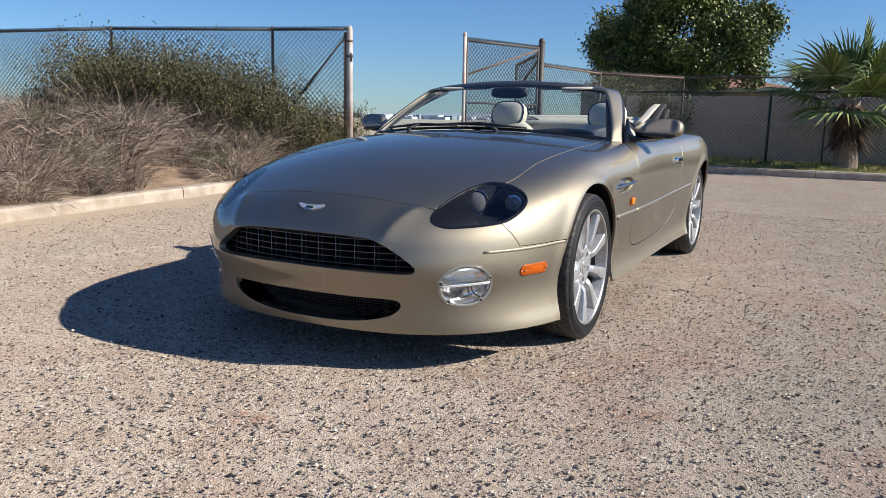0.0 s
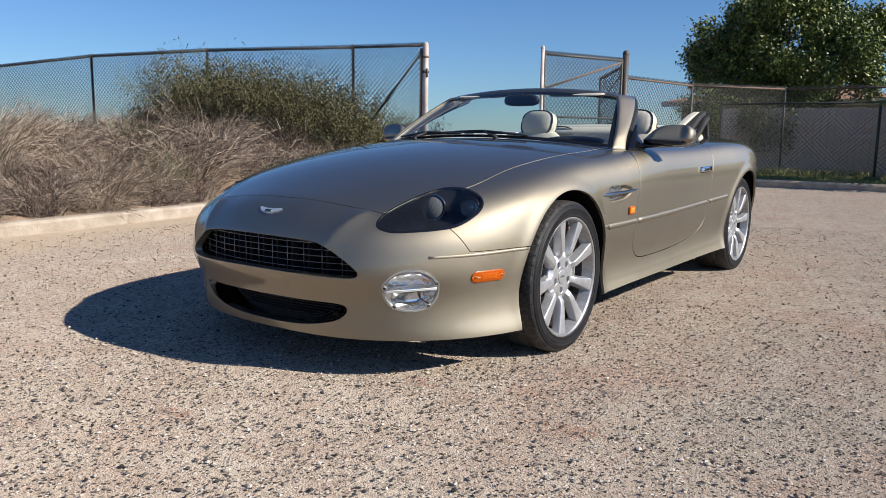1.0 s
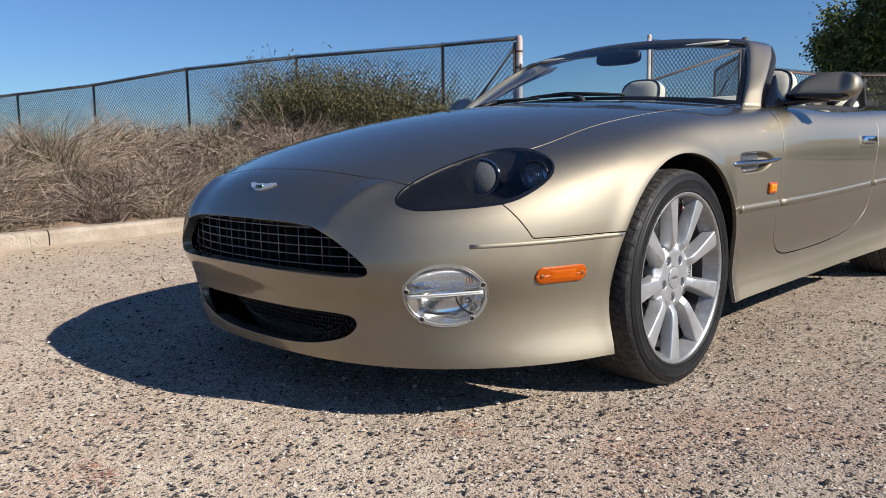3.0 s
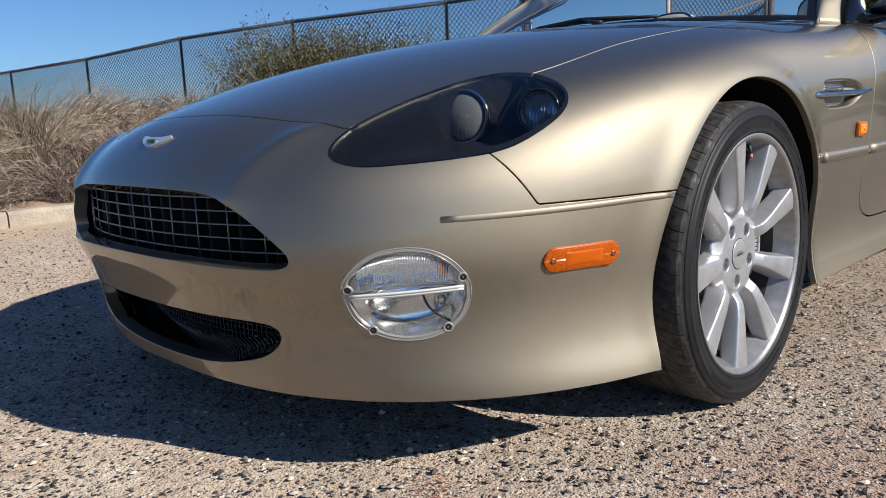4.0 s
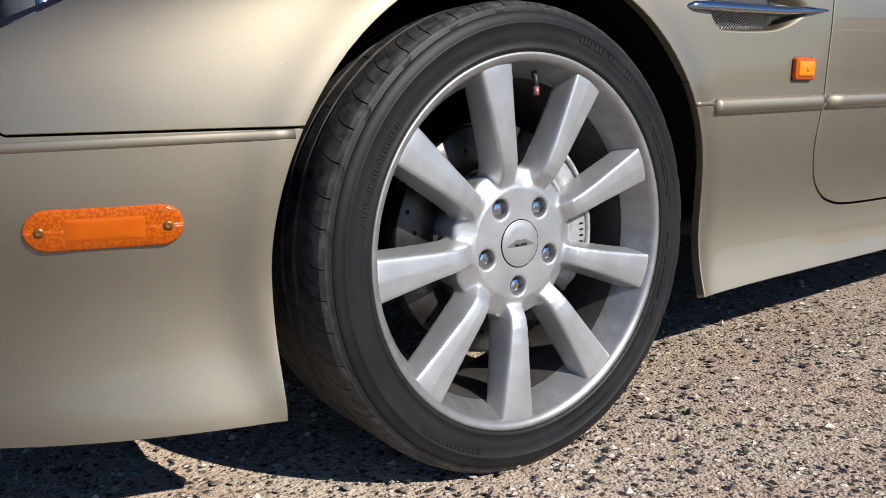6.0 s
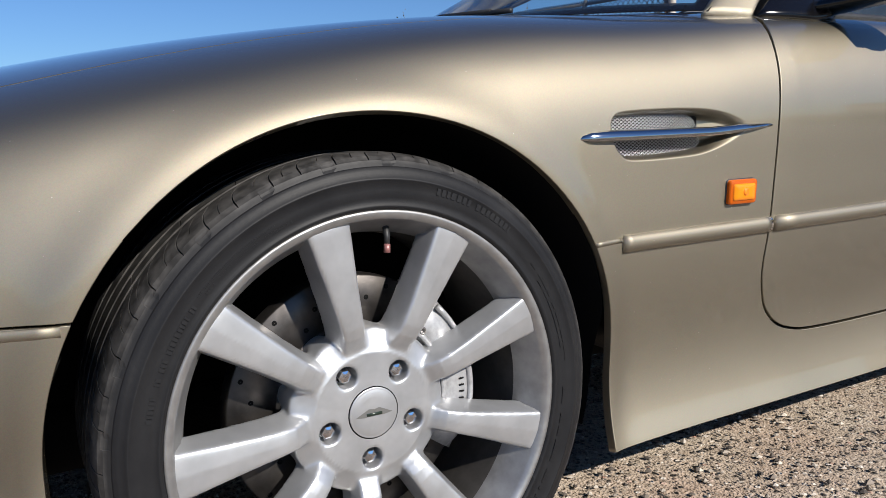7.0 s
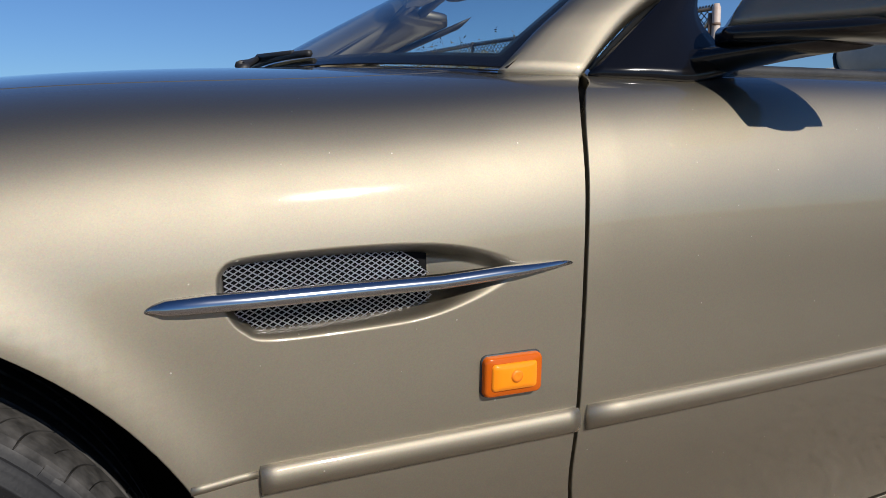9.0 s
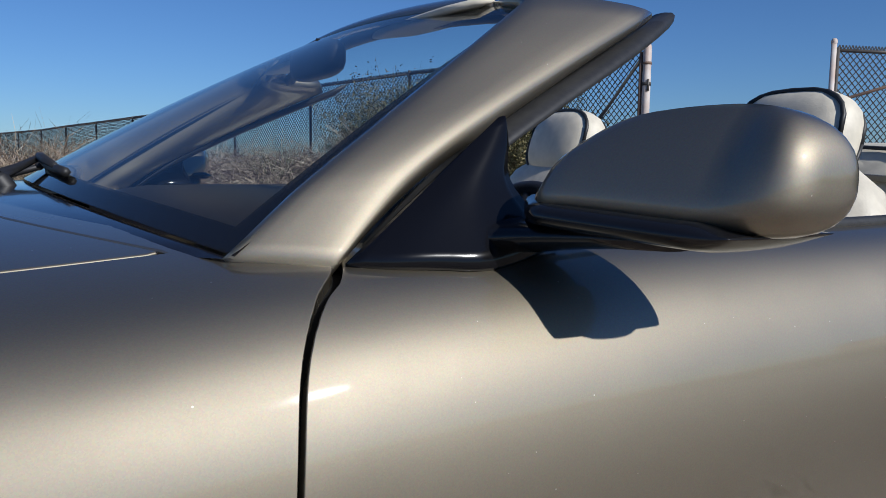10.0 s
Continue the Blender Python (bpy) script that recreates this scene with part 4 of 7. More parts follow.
def strake():
    y = np.linspace(0.306, 0.686, 26)
    zc = np.interp(y, (0.306, 0.36, 0.55, 0.686), (0.6465, 0.6475, 0.6495, 0.6585))
    x = skin_at(np.stack([np.full(26, 1.05), y, zc], 1), (-1, 0, 0))[:, 0]
    s = (y - y[0]) / (y[-1] - y[0])
    hh = np.interp(s, (0, 0.04, 0.12, 0.8, 1), (0.003, 0.0088, 0.0102, 0.0085, 0.0035))
    out = np.interp(s, (0, 0.05, 0.2, 0.85, 1), (0.004, 0.013, 0.016, 0.014, 0.004))
    V = []
    for i in range(26):
        for a in np.linspace(0, 2 * math.pi, 12, endpoint=False):
            V.append((x[i] + out[i] * (0.5 + 0.5 * math.cos(a)) - 0.004 - 0.02 * (math.cos(a) < -0.6) * (0.36 < y[i] < 0.6), y[i], zc[i] + hh[i] * math.sin(a) * (0.75 + 0.25 * math.sin(a))))
    bm = bmesh.new()
    vs = [bm.verts.new(v) for v in V]
    for f in grid_faces(26, 12, True):
        bm.faces.new([vs[i] for i in f])
    bm.faces.new(vs[:12])
    bm.faces.new(vs[-12:])
    bmesh.ops.recalc_face_normals(bm, faces=bm.faces)
    return bm


DULL_CHROME = material("weathered_chrome", (0.46, 0.46, 0.47), 0.12, 1.0)
both_sides("vent_strake", strake, DULL_CHROME, "polished strake across the wing vent")



# --- grille, intake, badge ---
def nose_y(x, z, inset=0.0):
    p = skin_at(np.stack([np.asarray(x, float), np.full(len(x), -1.3), np.asarray(z, float)], 1), (0, 1, 0), 0.8)
    return p[:, 1] + inset


grille = part("grille", box(bmesh.new(), -0.46, -0.80, 0.33, 0.46, -0.785, 0.56), VOID, car, "black grille with fine bright bars")
BAR = material("satin_grille_bar", (0.20, 0.20, 0.21), 0.3, 0.9)
VANE = material("dark_grille_vane", (0.016, 0.016, 0.018), 0.7, spec=0.15)


def grille_span(z):
    xs = np.linspace(0, 0.48, 240)
    d = loop_distance(GRILLE, np.stack([xs, np.full(240, z)], 1))
    return xs[d < 0].max() if (d < 0).any() else 0.0


def grille_rise(x):
    zs = np.linspace(0.38, 0.54, 200)
    d = loop_distance(GRILLE, np.stack([np.full(200, abs(x)), zs], 1))
    return (zs[d < 0].min(), zs[d < 0].max()) if (d < 0).any() else (0, 0)


for z in (0.414, 0.438, 0.462, 0.486, 0.510):
    w = grille_span(z) + 0.004
    x = np.linspace(-w, w, 25)
    y = -0.952 + 0.10 * (np.abs(x) / 0.47) ** 2.4
    part("grille_bar", tube(bmesh.new(), [(a, b, z) for a, b in zip(x, y)], 0.0017, 6), BAR, grille)
for i in range(13):
    x = -0.462 + 0.077 * i
    lo, hi = grille_rise(x)
    if hi - lo < 0.01:
        continue
    y = -0.952 + 0.10 * (abs(x) / 0.47) ** 2.4
    part("grille_bar", tube(bmesh.new(), [(x, y - 0.001, lo - 0.004), (x, y - 0.001, hi + 0.004)], 0.0017, 6), BAR, grille)
    bm = box(bmesh.new(), x - 0.005, y + 0.022, lo - 0.02, x + 0.005, y + 0.085, hi + 0.02, 0.002)
    part("grille_vane", bm, VANE, grille)
bm = bmesh.new()
for z in np.arange(0.21, 0.30, 0.011):
    tube(bm, [(a, -0.845 + 0.07 * (a / 0.42) ** 2, z) for a in np.linspace(-0.40, 0.40, 13)], 0.0016, 4)
for x in np.arange(-0.40, 0.401, 0.013):
    tube(bm, [(x, -0.847 + 0.07 * (x / 0.42) ** 2, 0.195), (x, -0.847 + 0.07 * (x / 0.42) ** 2, 0.30)], 0.0016, 4)
intake = part("intake_mesh", bm, material("grey_intake_wire", (0.026, 0.026, 0.028), 0.4, 0.4), car, "black mesh in the lower air intake")
part("intake_backing", box(bmesh.new(), -0.44, -0.715, 0.16, 0.44, -0.70, 0.32), VOID, car)
n = 41
xs = np.linspace(-0.402, 0.402, n)
rows = []
for k, (inset, rise) in enumerate(((0.003, -0.001), (0.02, 0.004), (0.05, 0.014), (0.09, 0.030), (0.13, 0.046))):
    zlo = np.array([0.1795 + 0.085 * (abs(a) / 0.405) ** 3.4 for a in xs])
    rows.append(np.stack([xs, np.minimum(nose_y(xs, zlo, inset), -0.78), zlo + rise], 1))
floor_skin = np.concatenate(rows)
put("intake_lip", mesh_of("intake_lip", floor_skin, [f[::-1] for f in grid_faces(5, n)]), PAINT, car, "upturned lip of the air intake")


def badge():
    bm = bmesh.new()
    for s in (1, -1):
        outline = [(0.0, 0.012), (0.018, 0.011), (0.057, 0.017), (0.062, 0.012), (0.045, -0.001), (0.022, -0.010), (0.0, -0.012)]
        top, low = [], []
        for x, v in outline:
            p = skin_at([(s * x, -0.893 - 0.2 + v * 0.75, 0.605 + 0.2 + v * 0.75)], (0, 1, -1))[0]
            nn = skin_normal(p)[0]
            top.append(bm.verts.new(p + nn * 0.0045)), low.append(bm.verts.new(p - nn * 0.002))
        bm.faces.new(top)
        for i in range(len(outline)):
            j = (i + 1) % len(outline)
            bm.faces.new((top[i], top[j], low[j], low[i]))
    bmesh.ops.recalc_face_normals(bm, faces=bm.faces)
    return bm


b = part("bonnet_badge", badge(), material("bright_badge_metal", (0.9, 0.9, 0.9), 0.32, 0.75), car, "small chrome wing-shaped badge", smooth=False)
p = skin_at([(0, -1.093, 0.805)], (0, 1, -1))[0]
part("badge_bar", box(bmesh.new(), -0.017, p[1] - 0.008, p[2] - 0.001, 0.017, p[1] + 0.004, p[2] + 0.0075, 0.002), material("green_enamel", (0.01, 0.05, 0.03), 0.2), b)

# --- wheels ---
SPOKE_TURN = -13.5
LUG_RING, LUG_TURN = 0.0605, -33


def wheel_shape(p):
    """Nine spokes that drop over a shoulder into a recessed, lobed hub plate with five lug pockets."""
    a, y, z = p[:, 0], p[:, 1], p[:, 2]
    r = np.hypot(y, z)
    th = np.degrees(np.arctan2(y, z)) - SPOKE_TURN
    th = np.radians((th + 20) % 40 - 20)
    u, v = r * np.cos(th), r * np.sin(th)
    face = np.interp(u, (0.03, 0.074, 0.084, 0.094, 0.104, 0.118, 0.14, 0.19, 0.24, 0.26), (0.070, 0.073, 0.079, 0.0885, 0.0955, 0.0995, 0.1025, 0.1065, 0.1105, 0.1115))
    wide = np.interp(u, (0.05, 0.085, 0.11, 0.15, 0.20, 0.24, 0.26), (0.0105, 0.0125, 0.0140, 0.0170, 0.0222, 0.0268, 0.031))
    deep = np.interp(u, (0.05, 0.12, 0.25), (0.045, 0.046, 0.036))
    # the sides of a spoke lean outwards towards its back; its face falls to one side
    lean = np.clip((face - a) * 0.20, -0.001, 0.008)
    spoke = smax(smax(np.abs(v) - wide - lean, a - face + 0.10 * np.maximum(v, 0), 0.0030), np.maximum(face - deep - a, u - 0.2515), 0.003)
    plate = 0.0825 - 0.42 * np.maximum(r - 0.078, 0)
    hub = smax(r - 0.103 + 0.005 * np.cos(9 * th), np.maximum(a - plate, 0.02 - a), 0.004)
    k = 0.007
    f = 0.5 * (spoke + hub - np.sqrt((spoke - hub) ** 2 + k * k))
    for i in range(5):
        t = radians(LUG_TURN + 72 * i)
        d = np.hypot(y - LUG_RING * np.sin(t), z - LUG_RING * np.cos(t))
        f = smax(f, -np.maximum(d - 0.0135, 0.058 - a), 0.002)
    return f


ALLOY = mottled("silver_alloy_paint", (0.47, 0.475, 0.485), (0.505, 0.51, 0.515), 3, 0.40, 400, 0.03, 0.0005, metal=0.7)
bsdf(ALLOY).inputs["Coat Weight"].default_value = 0.25


BARREL = mottled("dusty_alloy_barrel", (0.30, 0.295, 0.29), (0.38, 0.375, 0.37), 6, 0.42, 300, 0.05, 0.0005, metal=0.75)


# brake dust plus the shade deep in the wheel, both put into this dark colour
BARREL_DEEP = mottled("dusty_shaded_alloy", (0.045, 0.042, 0.04), (0.075, 0.07, 0.066), 8, 0.55, 200, 0.1, 0.001, metal=0.3)


def rubber_material():
    m = material("tyre_rubber", (0.013, 0.013, 0.014), 0.52, spec=0.2)
    v = coords(m)
    d = noise_tex(m, v, 14, 5, 0.65)
    link(m, ramp(m, d, ((0.3, (0.009, 0.009, 0.010)), (0.65, (0.015, 0.015, 0.016)), (0.9, (0.034, 0.033, 0.031)))), bsdf(m).inputs["Base Color"])
    # dust caught on the running surface
    sep = node(m, "ShaderNodeSeparateXYZ")
    link(m, v, sep.inputs[0])
    sq = []
    for ax in ("Y", "Z"):
        q = node(m, "ShaderNodeMath")
        q.operation = "MULTIPLY"
        link(m, sep.outputs[ax], q.inputs[0]), link(m, sep.outputs[ax], q.inputs[1])
        sq.append(q.outputs[0])
    add = node(m, "ShaderNodeMath")
    link(m, sq[0], add.inputs[0]), link(m, sq[1], add.inputs[1])
    tread = ramp(m, add.outputs[0], ((0.0975, (0, 0, 0)), (0.0990, (1, 1, 1))))
    old = bsdf(m).inputs["Base Color"].links[0].from_socket
    link(m, mix(m, tread, old, ramp(m, noise_tex(m, v, 60, 4), ((0.35, (0.026, 0.025, 0.024)), (0.7, (0.075, 0.071, 0.067))))), bsdf(m).inputs["Base Color"])
    bump(m, noise_tex(m, v, 220, 3), 0.2, 0.001)
    return m


RUBBER = rubber_material()


def tyre_mesh():
    """Low tyre: ribs, thin curved cuts across the shoulder blocks, a notched shoulder edge and a stepped wall."""
    half_rows = (0.0, 0.0125, 0.0135, 0.018, 0.0225, 0.0235, 0.035, 0.0465, 0.0475, 0.052, 0.0565, 0.0575, 0.066, 0.074, 0.082, 0.090, 0.096, 0.101, 0.106)
    A = np.array([-q for q in half_rows[:0:-1]] + list(half_rows))
    tread = np.stack([0.3265 - 5.4 * np.maximum(0, np.abs(A) - 0.075) ** 2, A], 1)
    right = np.array([(0.3190, 0.1090), (0.3165, 0.1122), (0.3135, 0.1135), (0.3095, 0.1152), (0.3085, 0.1172), (0.303, 0.1190), (0.2965, 0.1208), (0.2955, 0.1221), (0.2935, 0.1221), (0.2925, 0.1211), (0.282, 0.1214), (0.273, 0.1204), (0.2655, 0.1183), (0.2645, 0.1195), (0.2615, 0.1195), (0.2585, 0.116), (0.2565, 0.110)])
    prof = np.concatenate([right[::-1] * (1, -1), tread, right])
    blocks = 50
    pitch = 2 * math.pi / blocks
    marks = np.array((-0.0010, 0.0, 0.0010, 0.0075, 0.0140, 0.0186, 0.0193, 0.0200, 0.0265, 0.0330)) / 0.3265
    cols = len(marks)
    k = np.arange(blocks * cols)[None, :]
    local, block_no = k % cols, k // cols
    r, a = prof[:, :1], prof[:, 1:]
    s = np.abs(a)
    # the cuts sweep round as they cross the tread
    sweep = np.where(s > 0.054, 0.085 * np.sin((s - 0.054) / 0.055 * 1.5), 0.9 * (s - 0.035)) * np.where(a >= 0, 1, -1)
    sweep = np.where(s > 0.106, 0.085 * math.sin(1.42) * np.sign(a), sweep)
    t = block_no * pitch + marks[local] + sweep + 0.010 * np.sin(block_no * 2.4)
    groove = (np.abs(s - 0.018) < 0.003) | (np.abs(s - 0.052) < 0.003)
    long_cut = (local == 1) & (s > 0.056) & (s < 0.112)
    short_cut = (local == 6) & (s > 0.064) & (s < np.where(block_no % 2 == 0, 0.104, 0.092))
    rib_cut = (local == 1) & (s > 0.023) & (s < 0.047) & (block_no % 2 == 0)
    depth = np.where(groove, 0.0065, np.where(long_cut, 0.0042, np.where(short_cut, 0.0030, np.where(rib_cut, 0.003, 0))))
    # notches along the shoulder's outer edge
    notch = (s > 0.1110) & (s < 0.1140) & (local >= 3) & (local <= 6) & (block_no % 2 == 1)
    rr = r - depth - np.where(notch, 0.0010, 0.0) + 0 * k
    aa = a + 0 * rr - np.where(notch, 0.0005, 0.0) * np.sign(a)
    V = np.stack([aa, rr * np.cos(t), rr * np.sin(t)], 2).reshape(-1, 3)
    F = np.array(grid_faces(len(prof), blocks * cols, True))
    me = mesh_of("tyre", V, F)
    me.polygons.foreach_set("use_smooth", [bool(q) for q in (np.hypot(V[F][:, :, 1], V[F][:, :, 2]).min(1) < 0.3075)])
    return me


def raised_bar(bm, r, t0, t1, height, a, n=6):
    """A short raised bar of unreadable moulded lettering on the tyre's wall."""
    V = []
    for i in range(n):
        t = radians(t0 + (t1 - t0) * i / (n - 1))
        for rr, aa in ((r - height, a - 0.001), (r - height, a + 0.0007), (r + height, a + 0.0007), (r + height, a - 0.001)):
            V.append(bm.verts.new((aa, rr * math.sin(t), rr * math.cos(t))))
    for i in range(n - 1):
        for k in range(4):
            bm.faces.new((V[i * 4 + k], V[i * 4 + (k + 1) % 4], V[i * 4 + 4 + (k + 1) % 4], V[i * 4 + 4 + k]))


def make_wheel():
    V, N, T = net(wheel_shape, (0.01, -0.268, -0.268), (0.118, 0.268, 0.268), 0.0036, 0.0016)
    rim = put("wheel", mesh_of("wheel", V, T, N), ALLOY, car, "nine-spoke silver alloy wheel with a wide low tyre")
    lip = [(0.2550, 0.1105), (0.2585, 0.1140), (0.2580, 0.1165), (0.2550, 0.1165), (0.2495, 0.1150), (0.2455, 0.108), (0.243, 0.100), (0.235, 0.087), (0.228, 0.066)]
    part("rim_lip", lathe(bmesh.new(), lip, Matrix.Identity(4), 120), BARREL, rim, "dusty silver rim lip")
    part("rim_barrel", lathe(bmesh.new(), [(0.228, 0.066), (0.224, 0.04), (0.222, -0.02), (0.228, -0.09), (0.24, -0.105)], Matrix.Identity(4), 96), BARREL_DEEP, rim, "rim barrel darkened for brake dust and the shade inside the wheel")
    put("tyre", tyre_mesh(), RUBBER, rim, "black road tyre with worn tread")
    bm = bmesh.new()
    rnd = random.Random(4)
    for r, h, a, lo, hi, gap, spans in ((0.2865, 0.0042, 0.1216, 0.8, 1.3, 0.5, ((16, 40), (200, 224))),
                                        (0.2765, 0.0030, 0.1211, 0.5, 0.9, 0.35, ((282, 309), (100, 127))),
                                        (0.2795, 0.0015, 0.1213, 0.28, 0.5, 0.2, ((311, 334), (52, 64), (66, 84), (150, 168))),
                                        (0.2745, 0.0015, 0.1208, 0.28, 0.5, 0.2, ((312, 338), (57, 80), (92, 97)))):
        for t0, t1 in spans:
            t = t0
            while t < t1:
                w = rnd.uniform(lo, hi)
                if rnd.random() < 0.86:
                    raised_bar(bm, r, t, min(t1, t + w), h, a, 3)
                t += w + gap
    tagged(part("sidewall_mark", bm, RUBBER, rim, "moulded marks in the tyre wall", smooth=False), kind="stuff")
    cap = [(0.0330, 0.080), (0.0330, 0.0842), (0.0322, 0.0850), (0.0308, 0.0846), (0.0298, 0.0850), (0.020, 0.0853), (0.0005, 0.0855)]
    c = part("centre_cap", lathe(bmesh.new(), cap, Matrix.Identity(4), 48), ALLOY, rim)
    part("cap_groove", lathe(bmesh.new(), [(0.0343, 0.0815), (0.0343, 0.0838), (0.0329, 0.0838)], Matrix.Identity(4), 48), VOID, rim)
    bm = bmesh.new()
    for s in (1, -1):
        pts = [(0.0861, 0, 0.005), (0.0860, s * 0.007, 0.0065), (0.0857, s * 0.0255, -0.0025), (0.0858, s * 0.014, -0.0040), (0.0861, 0, -0.0035)]
        fs = [bm.verts.new(q) for q in pts]
        bm.faces.new(fs)
    part("cap_emblem", bm, material("cap_emblem_grey", (0.25, 0.25, 0.24), 0.3, 0.6), rim, "small engraved wing shape", smooth=False)
    part("cap_bar", box(bmesh.new(), 0.0860, -0.0105, -0.0030, 0.0869, 0.0105, 0.0008), material("cap_bar_dark", (0.02, 0.03, 0.02), 0.3), rim)
    for i in range(5):
        t = radians(LUG_TURN + 72 * i)
        m = Matrix.Translation((0, LUG_RING * math.sin(t), LUG_RING * math.cos(t)))
        bm = lathe(bmesh.new(), [(0.0112, 0.058), (0.0112, 0.064), (0.0098, 0.066)], m, 18)
        lathe(bm, [(0.0094, 0.060), (0.0094, 0.0735), (0.0082, 0.0765), (0.0045, 0.0775), (0.0005, 0.0778)], m, 6)
        part("lug_nut", bm, CHROME, rim, smooth=False)
    t = radians(6)
    y, z = math.sin(t), math.cos(t)
    part("tyre_valve", tube(bmesh.new(), [(0.085, y * 0.239, z * 0.239), (0.092, y * 0.226, z * 0.226), (0.094, y * 0.212, z * 0.212)], [0.0045, 0.004, 0.0035], 8), TRIM_BLACK, rim)
    part("valve_cap", tube(bmesh.new(), [(0.094, y * 0.215, z * 0.215), (0.0955, y * 0.204, z * 0.204)], 0.0043, 8), material("valve_cap_red", (0.35, 0.16, 0.15), 0.4, 0.5), rim)
    return rim


WHEEL_X = 0.745
wheel = make_wheel()
wheel.matrix_basis = pose(WHEEL_X, 0.003, HUB_Z)
copy_thing(wheel, pose(WHEEL_X + 0.012, AXLES[1], HUB_Z, 23, 0, 0))
copy_thing(wheel, pose(-WHEEL_X, 0, HUB_Z, 11, 0, 180))
copy_thing(wheel, pose(-WHEEL_X - 0.012, AXLES[1], HUB_Z, 40, 0, 180))


def disc_material():
    m = material("brake_disc_steel", (0.20, 0.17, 0.15), 0.4, 0.9)
    v = coords(m)
    link(m, ramp(m, noise_tex(m, v, 30, 4), ((0.3, (0.055, 0.05, 0.047)), (0.7, (0.115, 0.105, 0.098)))), bsdf(m).inputs["Base Color"])
    return m


DISC = disc_material()
CALIPER = mottled("silver_caliper_paint", (0.32, 0.32, 0.325), (0.40, 0.40, 0.405), 20, 0.35, 200, 0.1, 0.001, metal=0.3)
for cy in AXLES:
    for sx in (1, -1):
        m = Matrix.Translation((sx * (WHEEL_X + 0.012), cy, HUB_Z)) @ Matrix.Diagonal((sx, 1, 1, 1))
        bm = lathe(bmesh.new(), [(0.168, -0.012), (0.168, 0.014), (0.166, 0.016), (0.108, 0.016), (0.104, 0.012), (0.100, 0.04), (0.06, 0.046), (0.001, 0.046)], m, 72)
        d = part("brake_disc", bm, DISC, car, "drilled steel brake disc")
        bm = bmesh.new()
        for i in range(36):
            t = 2 * math.pi * i / 36
            r = (0.120, 0.138, 0.156)[i % 3]
            lathe(bm, [(0.0035, 0.0162), (0.0005, 0.0162)], m @ Matrix.Translation((0, r * math.sin(t), r * math.cos(t))), 8)
        tagged(part("drill_holes", bm, VOID, d), kind="stuff")
        bm = bmesh.new()
        N = 14
        rows = []
        for i in range(N):
            t = radians(33 + 92 * i / (N - 1))
            e = min(i, N - 1 - i)
            swell = (0.55, 0.85, 0.97)[e] if e < 3 else 1.0
            sec = [(0.172, -0.03), (0.174, 0.018), (0.168, 0.036 * swell), (0.160, 0.046 * swell), (0.134, 0.050 * swell), (0.118, 0.046 * swell), (0.113, 0.024), (0.116, 0.018)]
            rows.append([bm.verts.new(m @ Vector((a, r * math.sin(t), r * math.cos(t)))) for r, a in sec])
        for r0, r1 in zip(rows, rows[1:]):
            for k in range(8):
                bm.faces.new((r0[k], r0[(k + 1) % 8], r1[(k + 1) % 8], r1[k]))
        bm.faces.new(rows[0]), bm.faces.new(rows[-1])
        bmesh.ops.recalc_face_normals(bm, faces=bm.faces)
        cal = part("brake_caliper", bm, CALIPER, car, "silver brake caliper with dark lettering bars")
        for deg, r_, big in ((45, 0.124, 0.006), (74, 0.121, 0.007), (104, 0.124, 0.006)):
            a_ = radians(deg)
            at_ = m @ Matrix.Translation((0.046, r_ * math.sin(a_), r_ * math.cos(a_)))
            part("caliper_bolt", lathe(bmesh.new(), [(big, -0.01), (big, 0.004), (big * 0.8, 0.006), (big * 0.55, 0.006), (big * 0.5, 0.002), (0.0004, 0.002)], at_, 16), STEEL, cal)
        for r_ in (0.119, 0.162):
            part("caliper_rib", tube(bmesh.new(), [m @ Vector((0.0475, r_ * math.sin(q), r_ * math.cos(q))) for q in np.radians(np.linspace(44, 114, 15))], 0.0042, 8), CALIPER, cal)
        bm = bmesh.new()
        for k in range(11):
            if k == 5:
                continue
            t = radians(64 + 3.6 * k)
            c = m @ Vector((0.0492, 0.147 * math.sin(t), 0.147 * math.cos(t)))
            q = bmesh.ops.create_cube(bm, size=1, matrix=Matrix.Translation(c) @ Matrix.Rotation(-t, 4, "X") @ Matrix.Diagonal((0.0012, 0.0022, 0.0075, 1)))
        tagged(part("lettering_bars", bm, VOID, cal), kind="stuff")
        # wheel well
        bm = lathe(bmesh.new(), [(0.374, 0.055), (0.374, -0.25), (0.01, -0.25)], Matrix.Translation((0, 0, ARCH_Z - HUB_Z)) @ m, 64)
        edge_x = WHEEL_X + 0.012 + 0.055
        for v in bm.verts:
            if abs(abs(v.co.x) - edge_x) < 1e-3:
                s = min(1, max(0, (v.co.z - 0.30) / 0.16))
                v.co.x += sx * 0.052 * s * s * (3 - 2 * s)
                if v.co.z > 0.2:
                    inside = skin_at([(1.05, v.co.y, v.co.z)], (-1, 0, 0))[0][0] - 0.012
                    v.co.x = sx * min(abs(v.co.x), inside)
        bmesh.ops.delete(bm, geom=[v for v in bm.verts if v.co.z < 0.20], context="VERTS")
        part("wheel_well", bm, VOID, car, "black wheel arch liner")

# --- underside ---
part("underbody", box(bmesh.new(), -0.52, -0.66, 0.19, 0.52, 3.3, 0.30, 0.03), VOID, car, "black underside")

# --- windscreen ---
BASE = lambda s: Vector((0.738 * s, 0.562 + 0.135 * s * s, 0.899 - 0.045 * s * s))
HEAD = lambda s: Vector((0.586 * s, 1.092 + 0.036 * s * s, 1.172 - 0.043 * s ** 2 + 0.001))


